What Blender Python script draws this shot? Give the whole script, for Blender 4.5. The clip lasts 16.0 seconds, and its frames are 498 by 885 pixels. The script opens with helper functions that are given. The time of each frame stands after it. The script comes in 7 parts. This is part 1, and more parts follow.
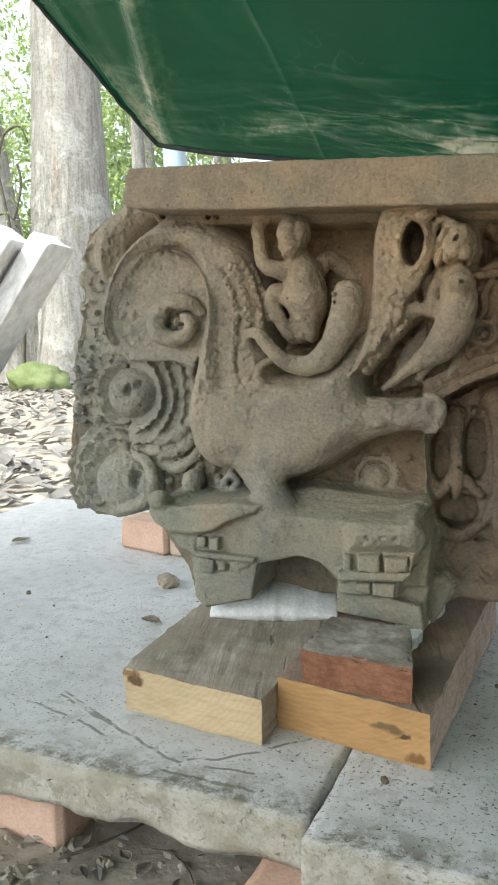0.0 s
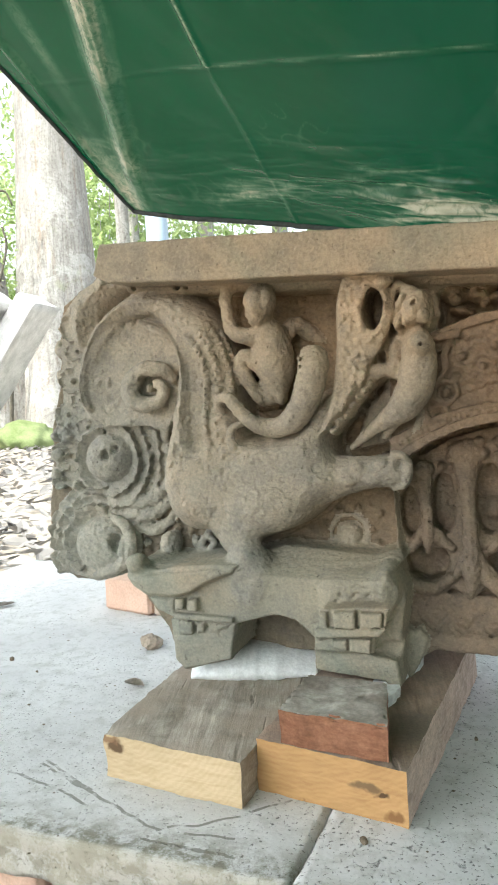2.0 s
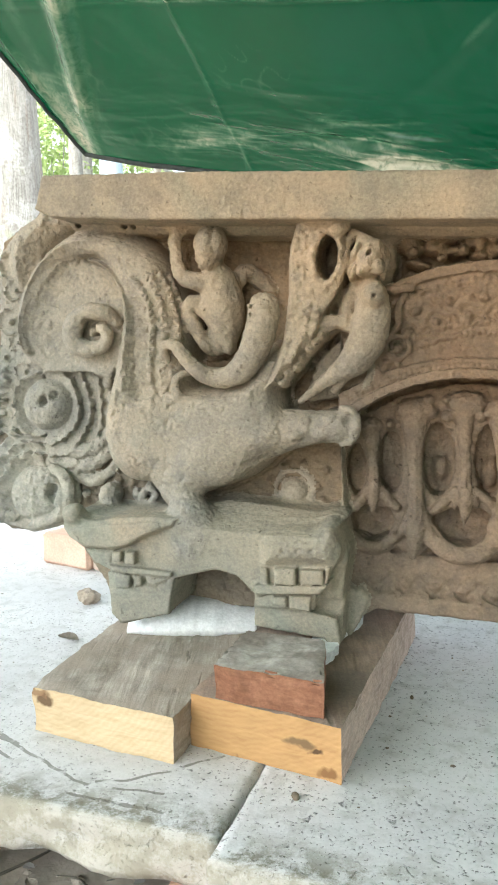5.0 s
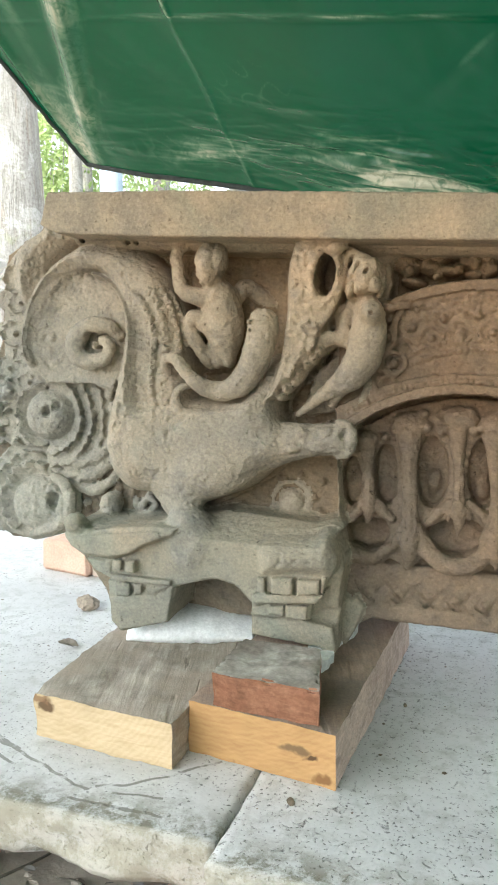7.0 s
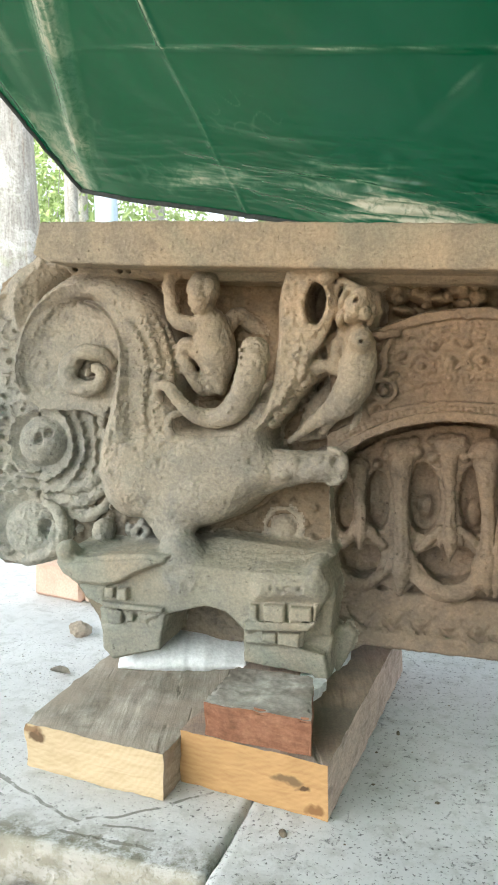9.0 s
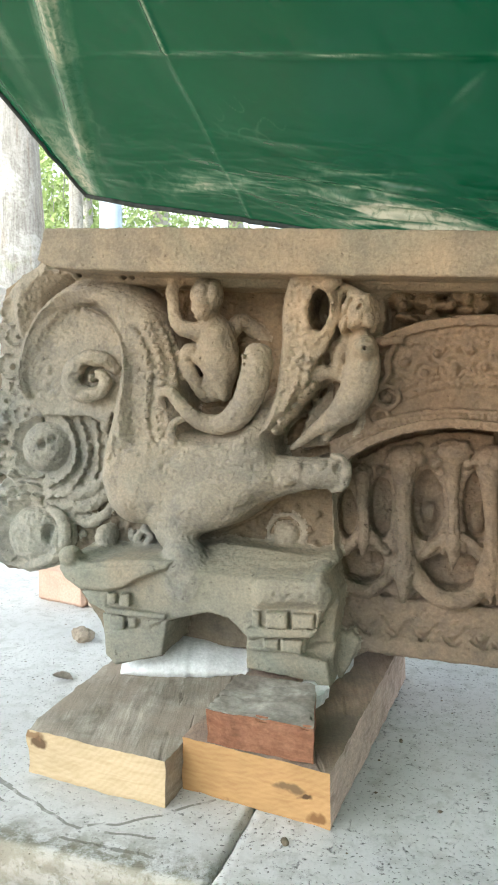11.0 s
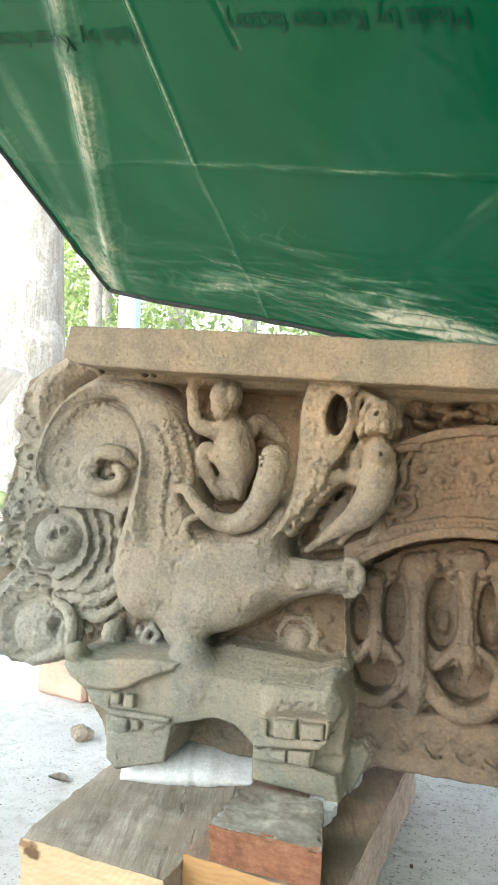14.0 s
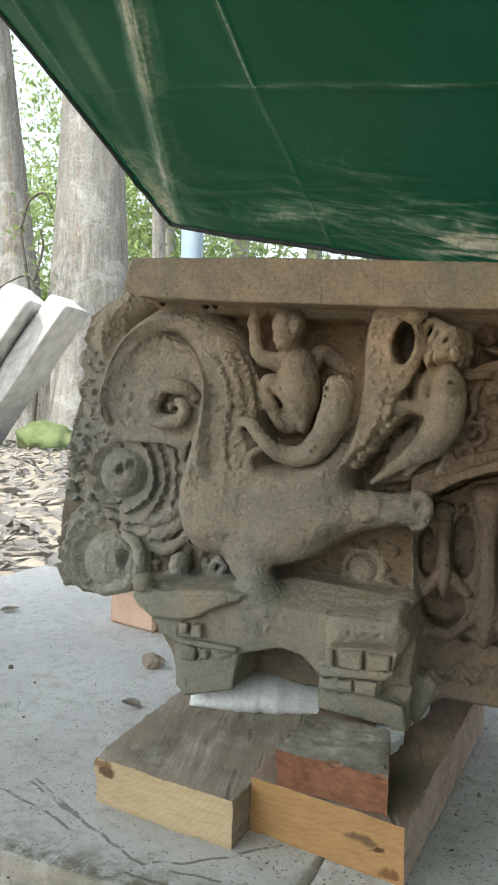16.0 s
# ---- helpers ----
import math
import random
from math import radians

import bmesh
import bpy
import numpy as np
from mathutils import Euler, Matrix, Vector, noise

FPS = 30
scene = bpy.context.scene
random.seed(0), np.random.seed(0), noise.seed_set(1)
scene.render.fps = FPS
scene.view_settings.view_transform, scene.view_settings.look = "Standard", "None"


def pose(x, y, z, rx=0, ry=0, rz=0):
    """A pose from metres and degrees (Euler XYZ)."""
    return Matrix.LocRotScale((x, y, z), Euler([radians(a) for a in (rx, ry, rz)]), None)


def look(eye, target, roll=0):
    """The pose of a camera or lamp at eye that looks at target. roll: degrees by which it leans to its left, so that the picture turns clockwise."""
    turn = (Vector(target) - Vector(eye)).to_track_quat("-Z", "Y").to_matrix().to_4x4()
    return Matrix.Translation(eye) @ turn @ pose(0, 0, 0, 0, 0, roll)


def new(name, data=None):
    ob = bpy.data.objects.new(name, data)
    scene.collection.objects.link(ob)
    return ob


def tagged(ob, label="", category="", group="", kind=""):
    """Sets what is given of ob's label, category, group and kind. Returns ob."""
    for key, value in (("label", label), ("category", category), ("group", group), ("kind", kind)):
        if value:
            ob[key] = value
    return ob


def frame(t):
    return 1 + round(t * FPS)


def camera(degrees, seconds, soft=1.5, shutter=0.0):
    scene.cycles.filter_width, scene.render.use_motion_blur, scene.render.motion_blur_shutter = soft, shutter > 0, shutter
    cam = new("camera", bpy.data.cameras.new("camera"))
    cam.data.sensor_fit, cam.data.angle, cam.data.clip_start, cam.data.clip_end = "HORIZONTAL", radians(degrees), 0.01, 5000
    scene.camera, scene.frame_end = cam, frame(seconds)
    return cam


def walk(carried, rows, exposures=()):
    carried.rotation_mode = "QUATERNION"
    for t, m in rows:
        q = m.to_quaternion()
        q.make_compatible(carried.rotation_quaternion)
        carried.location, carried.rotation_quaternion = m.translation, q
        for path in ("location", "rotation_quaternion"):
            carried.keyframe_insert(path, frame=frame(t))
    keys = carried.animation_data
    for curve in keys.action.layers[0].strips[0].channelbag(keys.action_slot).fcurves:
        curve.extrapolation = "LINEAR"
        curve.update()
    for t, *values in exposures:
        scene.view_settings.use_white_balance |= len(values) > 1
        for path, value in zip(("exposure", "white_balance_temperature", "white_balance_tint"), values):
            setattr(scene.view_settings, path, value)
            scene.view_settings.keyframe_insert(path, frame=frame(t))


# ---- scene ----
cam = camera(35.6, 16.0, 2.0)
PATH = [
    (0, (0.206, 0.137, 0.519), (-0.009, 2.106, 0.243), -1.4),
    (0.5, (0.211, 0.132, 0.534), (-0.006, 2.106, 0.296), -1.8),
    (1, (0.218, 0.124, 0.538), (0.011, 2.104, 0.35), -2.2),
    (1.5, (0.223, 0.118, 0.539), (0.027, 2.101, 0.37), -2.8),
    (2, (0.236, 0.114, 0.54), (0.049, 2.099, 0.389), -3.2),
    (2.5, (0.237, 0.109, 0.539), (0.044, 2.095, 0.391), -3.2),
    (3, (0.24, 0.109, 0.538), (0.051, 2.093, 0.381), -3.3),
    (3.5, (0.248, 0.133, 0.533), (0.144, 2.121, 0.347), -2.6),
    (4, (0.251, 0.151, 0.523), (0.196, 2.137, 0.295), -1.8),
    (4.5, (0.241, 0.152, 0.515), (0.18, 2.136, 0.269), -1.0),
    (7, (0.238, 0.126, 0.531), (0.185, 2.111, 0.296), -0.3),
    (7.5, (0.239, 0.123, 0.532), (0.197, 2.11, 0.309), -0.2),
    (8, (0.242, 0.122, 0.533), (0.206, 2.11, 0.321), -0.2),
    (8.5, (0.243, 0.122, 0.537), (0.205, 2.112, 0.341), -0.3),
    (9, (0.243, 0.123, 0.542), (0.203, 2.114, 0.358), -0.4),
    (11.5, (0.244, 0.124, 0.547), (0.192, 2.116, 0.374), -0.3),
    (12, (0.241, 0.13, 0.556), (0.187, 2.123, 0.393), -0.5),
    (12.5, (0.239, 0.129, 0.565), (0.21, 2.128, 0.516), 0.0),
    (13, (0.233, 0.124, 0.568), (0.201, 2.123, 0.614), 1.1),
    (13.5, (0.231, 0.119, 0.566), (0.176, 2.117, 0.639), 1.8),
    (14, (0.231, 0.121, 0.562), (0.16, 2.119, 0.617), 1.9),
    (14.5, (0.231, 0.127, 0.559), (0.117, 2.124, 0.554), 1.5),
    (15, (0.228, 0.133, 0.552), (-0.001, 2.119, 0.491), 1.4),
    (15.5, (0.224, 0.137, 0.556), (-0.048, 2.115, 0.446), 1.5),
    (16, (0.234, 0.14, 0.553), (-0.002, 2.123, 0.444), 1.1),
]
walk(cam, [(t, look(eye, target, roll)) for t, eye, target, roll in PATH], exposures=[(t, e, 6400, 5) for t, e in ((0.0, 1.95), (1.0, 2.13), (2.0, 2.42), (3.0, 2.35), (3.5, 2.35), (4.0, 2.68), (4.5, 2.8), (7.0, 2.67), (9.0, 2.7), (12.0, 2.65), (13.0, 2.82), (14.0, 2.85), (15.0, 2.36), (15.5, 1.8), (16.0, 1.63))])

# ---------------------------------------------------------------- light
SUN_ELEV, SUN_AZ = 57.0, -140.0          # degrees; azimuth from +y towards +x
world = bpy.data.worlds.new("sky")
scene.world = world
world.use_nodes = True
sky = world.node_tree.nodes.new("ShaderNodeTexSky")
sky.sky_type, sky.sun_disc = "NISHITA", False
sky.sun_elevation, sky.sun_rotation = radians(SUN_ELEV), radians(SUN_AZ)
sky.air_density, sky.dust_density = 1.0, 4.0
haze = world.node_tree.nodes.new("ShaderNodeHueSaturation")
haze.inputs["Saturation"].default_value = 0.45
world.node_tree.links.new(sky.outputs[0], haze.inputs["Color"])
world.node_tree.links.new(haze.outputs[0], world.node_tree.nodes["Background"].inputs[0])
world.node_tree.nodes["Background"].inputs[1].default_value = 0.15
lamp = bpy.data.lights.new("sun", "SUN")
lamp.energy, lamp.angle, lamp.color = 1.5, radians(0.6), (1.0, 0.94, 0.84)
sun = new("sun", lamp)
_e, _a = radians(SUN_ELEV), radians(SUN_AZ)
sun.matrix_world = look((0, 0, 0), (-math.cos(_e) * math.sin(_a), -math.cos(_e) * math.cos(_a), -math.sin(_e)))
sun.location = (-6, -2, 12)

# ---------------------------------------------------------------- materials
def material(name, roughness=0.8, metallic=0.0, specular=0.3):
    m = bpy.data.materials.new(name)
    m.use_nodes = True
    n = m.node_tree.nodes
    p = n["Principled BSDF"]
    p.inputs["Roughness"].default_value = roughness
    p.inputs["Metallic"].default_value = metallic
    p.inputs["Specular IOR Level"].default_value = specular
    return m, n, m.node_tree.links.new, p


def coords(n, link, scale=(1, 1, 1), kind="Object"):
    c, m = n.new("ShaderNodeTexCoord"), n.new("ShaderNodeMapping")
    m.inputs["Scale"].default_value = scale
    link(c.outputs[kind], m.inputs["Vector"])
    return m.outputs["Vector"]


def noise_tex(n, link, vec, scale, detail=4.0, rough=0.6, distortion=0.0):
    t = n.new("ShaderNodeTexNoise")
    t.inputs["Scale"].default_value, t.inputs["Detail"].default_value = scale, detail
    t.inputs["Roughness"].default_value, t.inputs["Distortion"].default_value = rough, distortion
    link(vec, t.inputs["Vector"])
    return t.outputs["Fac"]


def ramp(n, link, fac, stops):
    r = n.new("ShaderNodeValToRGB")
    e = r.color_ramp.elements
    while len(e) < len(stops):
        e.new(0.5)
    for k, (pos, col) in zip(e, stops):
        k.position = pos
        k.color = (*col, 1) if len(col) == 3 else (col[0], col[0], col[0], 1)
    link(fac, r.inputs["Fac"])
    return r.outputs["Color"]


def blend(n, link, fac, a, b, how="MIX"):
    m = n.new("ShaderNodeMix")
    m.data_type, m.blend_type = "RGBA", how
    for socket, v in ((m.inputs[0], fac), (m.inputs[6], a), (m.inputs[7], b)):
        if isinstance(v, (int, float)):
            socket.default_value = v
        elif isinstance(v, tuple):
            socket.default_value = (*v, 1)
        else:
            link(v, socket)
    return m.outputs[2]


def bump(n, link, p, heights, strength=0.5, distance=0.002):
    prev = None
    for h, s, d in heights:
        b = n.new("ShaderNodeBump")
        b.inputs["Strength"].default_value, b.inputs["Distance"].default_value = s * strength, d
        link(h, b.inputs["Height"])
        if prev is not None:
            link(prev, b.inputs["Normal"])
        prev = b.outputs["Normal"]
    link(prev, p.inputs["Normal"])


def sandstone(name="sandstone", tint=(1.0, 1.0, 1.0), relief=1.0):
    m, n, link, p = material(name, 0.92, 0.0, 0.15)
    v = coords(n, link)
    big, mid, fine = noise_tex(n, link, v, 5, 5, 0.6, 0.4), noise_tex(n, link, v, 28, 6, 0.65), noise_tex(n, link, v, 220, 3, 0.7)
    base = ramp(n, link, big, [(0.3, (0.215, 0.19, 0.152)), (0.5, (0.315, 0.262, 0.192)), (0.7, (0.39, 0.312, 0.22))])
    red = ramp(n, link, noise_tex(n, link, v, 3.2, 4, 0.55, 0.8), [(0.55, (0.0,)), (0.75, (0.35,))])
    base = blend(n, link, red, base, (0.34, 0.22, 0.14))
    lichen = ramp(n, link, noise_tex(n, link, v, 4.1, 5, 0.6, 0.6), [(0.52, (0.0,)), (0.68, (0.65,))])
    base = blend(n, link, lichen, base, (0.235, 0.235, 0.185))
    grey = ramp(n, link, mid, [(0.35, (0.45,)), (0.5, (0.0,))])
    base = blend(n, link, grey, base, (0.17, 0.155, 0.13))
    grain = ramp(n, link, fine, [(0.34, (0.84, 0.84, 0.84)), (0.5, (1, 1, 1)), (0.64, (1.22, 1.21, 1.18))])
    base = blend(n, link, 0.75, base, grain, "MULTIPLY")
    pits = ramp(n, link, noise_tex(n, link, v, 90, 4, 0.6), [(0.27, (0.35,)), (0.34, (1.0,))])
    base = blend(n, link, 0.7, base, pits, "MULTIPLY")
    # rust-coloured staining grows towards the cornice and the middle of the block; shade on the right is darkened into
    # it
    drift = n.new("ShaderNodeVectorMath")
    drift.operation = "DOT_PRODUCT"
    link(v, drift.inputs[0])
    drift.inputs[1].default_value = (0.45, 0.75, 0.0)
    wander = n.new("ShaderNodeMath")
    wander.operation = "MULTIPLY_ADD"
    link(noise_tex(n, link, v, 4.5, 5, 0.6, 0.5), wander.inputs[0])
    wander.inputs[1].default_value = 0.35
    link(drift.outputs["Value"], wander.inputs[2])
    # the last stop is lowered to paint in shade, beyond the rust hue
    warm = ramp(n, link, wander.outputs[0], [(0.42, (0.87, 0.975, 1.06)), (0.66, (0.965, 0.95, 0.92)), (0.9, (1.02, 0.895, 0.765))])
    base = blend(n, link, 1.0, base, warm, "MULTIPLY")
    if tint != (1.0, 1.0, 1.0):
        base = blend(n, link, 1.0, base, tint, "MULTIPLY")
    link(base, p.inputs["Base Color"])
    bump(n, link, p, [(mid, 0.45, 0.005), (fine, 0.8, 0.0026), (pits, 0.7, 0.003)], relief)
    return m


def concrete(name, marks_at, pitted, mold_from, pale=1.0):
    m, n, link, p = material(name, 0.85, 0.0, 0.25)
    v = coords(n, link)
    big, mid, fine = noise_tex(n, link, v, 4, 5, 0.6), noise_tex(n, link, v, 35, 5, 0.65), noise_tex(n, link, v, 350, 3, 0.6)
    base = ramp(n, link, big, [(0.3, (0.55 * pale, 0.545 * pale, 0.535 * pale)), (0.6, (0.67 * pale, 0.665 * pale, 0.65 * pale)), (0.8, (0.71 * pale, 0.705 * pale, 0.685 * pale))])
    base = blend(n, link, ramp(n, link, mid, [(0.3, (0.5,)), (0.5, (0.0,))]), base, (0.33, 0.33, 0.29))
    holes = ramp(n, link, noise_tex(n, link, v, 95 - 900 * pitted, 5, 0.72, 30 * pitted), [(0.295 + pitted, (0.3,)), (0.35 + pitted, (1.0,))])
    base = blend(n, link, 0.75, base, holes, "MULTIPLY")
    specks = ramp(n, link, noise_tex(n, link, v, 210, 3, 0.6), [(0.33, (0.25,)), (0.40, (1.0,))])
    area = ramp(n, link, noise_tex(n, link, v, 5, 3, 0.5), [(0.38 - 2 * pitted, (0.25,)), (0.6 - 4 * pitted, (0.95,))])
    base = blend(n, link, area, base, blend(n, link, 1.0, base, specks, "MULTIPLY"))
    # scratched trowel lines: narrow strips from point to point
    warp = n.new("ShaderNodeVectorMath")
    warp.operation = "MULTIPLY_ADD"
    nz = n.new("ShaderNodeTexNoise")
    nz.inputs["Scale"].default_value, nz.inputs["Detail"].default_value = 30, 4
    link(v, nz.inputs["Vector"])
    link(nz.outputs["Color"], warp.inputs[0])
    warp.inputs[1].default_value = (0.012, 0.012, 0.0)
    link(v, warp.inputs[2])

    def calc(how, x, y, z=None):
        q = n.new("ShaderNodeMath")
        q.operation = how
        for socket, val in zip(q.inputs, (x, y, z)):
            if isinstance(val, (int, float)):
                socket.default_value = val
            elif val is not None:
                link(val, socket)
        return q.outputs[0]

    def along(p0, d):
        q = n.new("ShaderNodeVectorMath")
        q.operation = "DOT_PRODUCT"
        link(warp.outputs[0], q.inputs[0])
        q.inputs[1].default_value = (*d, 0)
        return calc("SUBTRACT", q.outputs["Value"], (p0[0] + 0.006) * d[0] + (p0[1] + 0.006) * d[1])

    gate = 0.0
    for x0, y0, x1, y1 in marks_at:
        ln = math.hypot(x1 - x0, y1 - y0)
        d = ((x1 - x0) / ln, (y1 - y0) / ln)
        strip = calc("MULTIPLY", calc("COMPARE", along((x0, y0), (-d[1], d[0])), 0.0, 0.0024), calc("COMPARE", along((x0, y0), d), ln / 2, ln / 2))
        gate = calc("MAXIMUM", strip, gate)
    gate = calc("MULTIPLY", gate, ramp(n, link, noise_tex(n, link, v, 45, 3, 0.6), [(0.38, (0.15,)), (0.5, (1.0,))]))
    base = blend(n, link, gate, base, (0.27, 0.265, 0.24))
    dark = ramp(n, link, noise_tex(n, link, v, 16, 7, 0.75), [(0.55, (0.0,)), (0.72, (0.45,))])
    base = blend(n, link, dark, base, (0.22, 0.22, 0.19))
    sep = n.new("ShaderNodeSeparateXYZ")
    link(v, sep.inputs[0])
    mr = n.new("ShaderNodeMapRange")
    mr.inputs["From Min"].default_value, mr.inputs["From Max"].default_value = mold_from - 0.03, mold_from - 0.08
    link(sep.outputs["Y"], mr.inputs["Value"])
    mold = n.new("ShaderNodeMath")
    mold.operation = "MULTIPLY"
    link(mr.outputs[0], mold.inputs[0])
    link(ramp(n, link, noise_tex(n, link, v, 26, 8, 0.78), [(0.44, (0.0,)), (0.56, (0.9,))]), mold.inputs[1])
    base = blend(n, link, mold.outputs[0], base, (0.20, 0.185, 0.13))
    # the broken front face is earth-stained
    mf = n.new("ShaderNodeMapRange")
    mf.inputs["From Min"].default_value, mf.inputs["From Max"].default_value = mold_from - 0.088, mold_from - 0.099
    link(sep.outputs["Y"], mf.inputs["Value"])
    base = blend(n, link, calc("MULTIPLY", mf.outputs[0], ramp(n, link, big, [(0.3, (0.45,)), (0.7, (0.8,))])), base, blend(n, link, mid, (0.33, 0.295, 0.225), (0.53, 0.49, 0.40)))
    link(base, p.inputs["Base Color"])
    groove = calc("SUBTRACT", 1.0, gate)
    bump(n, link, p, [(mid, 0.6, 0.005), (fine, 0.6, 0.001), (holes, 1.0, 0.004), (specks, 0.8, 0.002), (groove, 0.6, 0.004)], 0.9)
    return m


def wood(name, dark, light, ring=60, along=(1, 0.04, 1), rough=0.8, stain=None, cracks=0.3):
    m, n, link, p = material(name, rough, 0.0, 0.2)
    v = coords(n, link, along)
    v2 = coords(n, link)
    g = noise_tex(n, link, v, ring, 6, 0.65, 1.2)
    col = ramp(n, link, g, [(0.3, dark), (0.7, light)])
    fibre = noise_tex(n, link, v, ring * 5, 3, 0.6, 0.3)
    col = blend(n, link, 0.55, col, ramp(n, link, fibre, [(0.3, (0.62, 0.6, 0.58)), (0.7, (1.18, 1.18, 1.18))]), "MULTIPLY")
    crack = ramp(n, link, noise_tex(n, link, v, ring * 0.55, 3, 0.5, 0.6), [(0.31, (0.2, 0.19, 0.17)), (0.37, (1.0, 1.0, 1.0))])
    col = blend(n, link, cracks, col, crack, "MULTIPLY")
    patch = ramp(n, link, noise_tex(n, link, v2, 14, 6, 0.7, 0.6), [(0.32, (0.62, 0.6, 0.56)), (0.5, (1.0, 1.0, 1.0)), (0.7, (1.16, 1.15, 1.13))])
    col = blend(n, link, 0.85, col, patch, "MULTIPLY")
    if stain:
        col = blend(n, link, ramp(n, link, noise_tex(n, link, v2, 9, 5, 0.6), [(0.42, (0.0,)), (0.62, (0.8,))]), col, stain)
    fine = noise_tex(n, link, v2, 300, 2, 0.6)
    col = blend(n, link, 0.35, col, ramp(n, link, fine, [(0.3, (0.6, 0.6, 0.6)), (0.7, (1.2, 1.2, 1.2))]), "MULTIPLY")
    link(col, p.inputs["Base Color"])
    bump(n, link, p, [(g, 0.6, 0.002), (fibre, 0.5, 0.0008), (crack, 0.7, 0.003), (fine, 0.4, 0.0006)], 0.8)
    return m


def end_grain(name, dark, light, heart, spots=()):
    """Sawn end: growth rings about the heart, slanted saw streaks, knots and dirt."""
    m, n, link, p = material(name, 0.75, 0.0, 0.2)
    v2 = coords(n, link)
    # growth rings, cut across: arcs about the heart of the tree
    mp = n.new("ShaderNodeMapping")
    mp.inputs["Location"].default_value = (-heart[0], 0, -heart[1])
    mp.inputs["Scale"].default_value = (1, 0, 1)
    link(v2, mp.inputs["Vector"])
    wave = n.new("ShaderNodeTexWave")
    wave.wave_type, wave.rings_direction = "RINGS", "SPHERICAL"
    for key, val in (("Scale", 45.0), ("Distortion", 7.0), ("Detail", 4.0), ("Detail Scale", 1.2), ("Detail Roughness", 0.65)):
        wave.inputs[key].default_value = val
    link(mp.outputs["Vector"], wave.inputs["Vector"])
    mp2 = n.new("ShaderNodeMapping")
    mp2.inputs["Rotation"].default_value = (0, radians(28), 0)
    mp2.inputs["Scale"].default_value = (0.12, 0.3, 1.0)
    link(v2, mp2.inputs["Vector"])
    streak = blend(n, link, 0.12, noise_tex(n, link, mp2.outputs["Vector"], 130, 4, 0.6, 0.8), wave.outputs["Fac"])
    col = ramp(n, link, streak, [(0.2, dark), (0.76, light)])
    patch = ramp(n, link, noise_tex(n, link, v2, 7, 3, 0.5), [(0.35, (0.8, 0.78, 0.72)), (0.65, (1.08, 1.06, 1.02))])
    col = blend(n, link, 0.8, col, patch, "MULTIPLY")
    dirt = ramp(n, link, noise_tex(n, link, v2, 19, 5, 0.6, 1.0), [(0.28, (0.8,)), (0.37, (0.0,))])
    col = blend(n, link, dirt, col, tuple(q * 0.35 for q in dark))
    wob = n.new("ShaderNodeVectorMath")
    wob.operation = "MULTIPLY_ADD"
    wn = n.new("ShaderNodeTexNoise")
    wn.inputs["Scale"].default_value = 60
    link(v2, wn.inputs["Vector"])
    link(wn.outputs["Color"], wob.inputs[0])
    wob.inputs[1].default_value = (0.02, 0.0, 0.02)
    link(v2, wob.inputs[2])
    for sx, sz, rx, rz, shade in spots:
        mq = n.new("ShaderNodeMapping")
        mq.vector_type = "POINT"
        mq.inputs["Location"].default_value = (-(sx + 0.01) / rx, 0, -(sz + 0.01) / rz)
        mq.inputs["Scale"].default_value = (1 / rx, 0, 1 / rz)
        link(wob.outputs[0], mq.inputs["Vector"])
        ln = n.new("ShaderNodeVectorMath")
        ln.operation = "LENGTH"
        link(mq.outputs[0], ln.inputs[0])
        col = blend(n, link, ramp(n, link, ln.outputs["Value"], [(0.55, (0.9,)), (1.0, (0.0,))]), col, shade)
    link(col, p.inputs["Base Color"])
    bump(n, link, p, [(streak, 0.35, 0.0012), (noise_tex(n, link, v2, 260, 3), 0.4, 0.0008)], 0.8)
    return m


def plain_rough(name, a, b, scale=20, rough=0.85, bump_d=0.003, spec=0.2, fine=200):
    m, n, link, p = material(name, rough, 0.0, spec)
    v = coords(n, link)
    t, f = noise_tex(n, link, v, scale, 6, 0.65), noise_tex(n, link, v, fine, 3, 0.6)
    col = ramp(n, link, t, [(0.3, a), (0.7, b)])
    col = blend(n, link, 0.4, col, ramp(n, link, f, [(0.3, (0.6, 0.6, 0.6)), (0.7, (1.2, 1.2, 1.2))]), "MULTIPLY")
    link(col, p.inputs["Base Color"])
    bump(n, link, p, [(t, 0.6, bump_d), (f, 0.5, bump_d * 0.3)], 0.8)
    return m


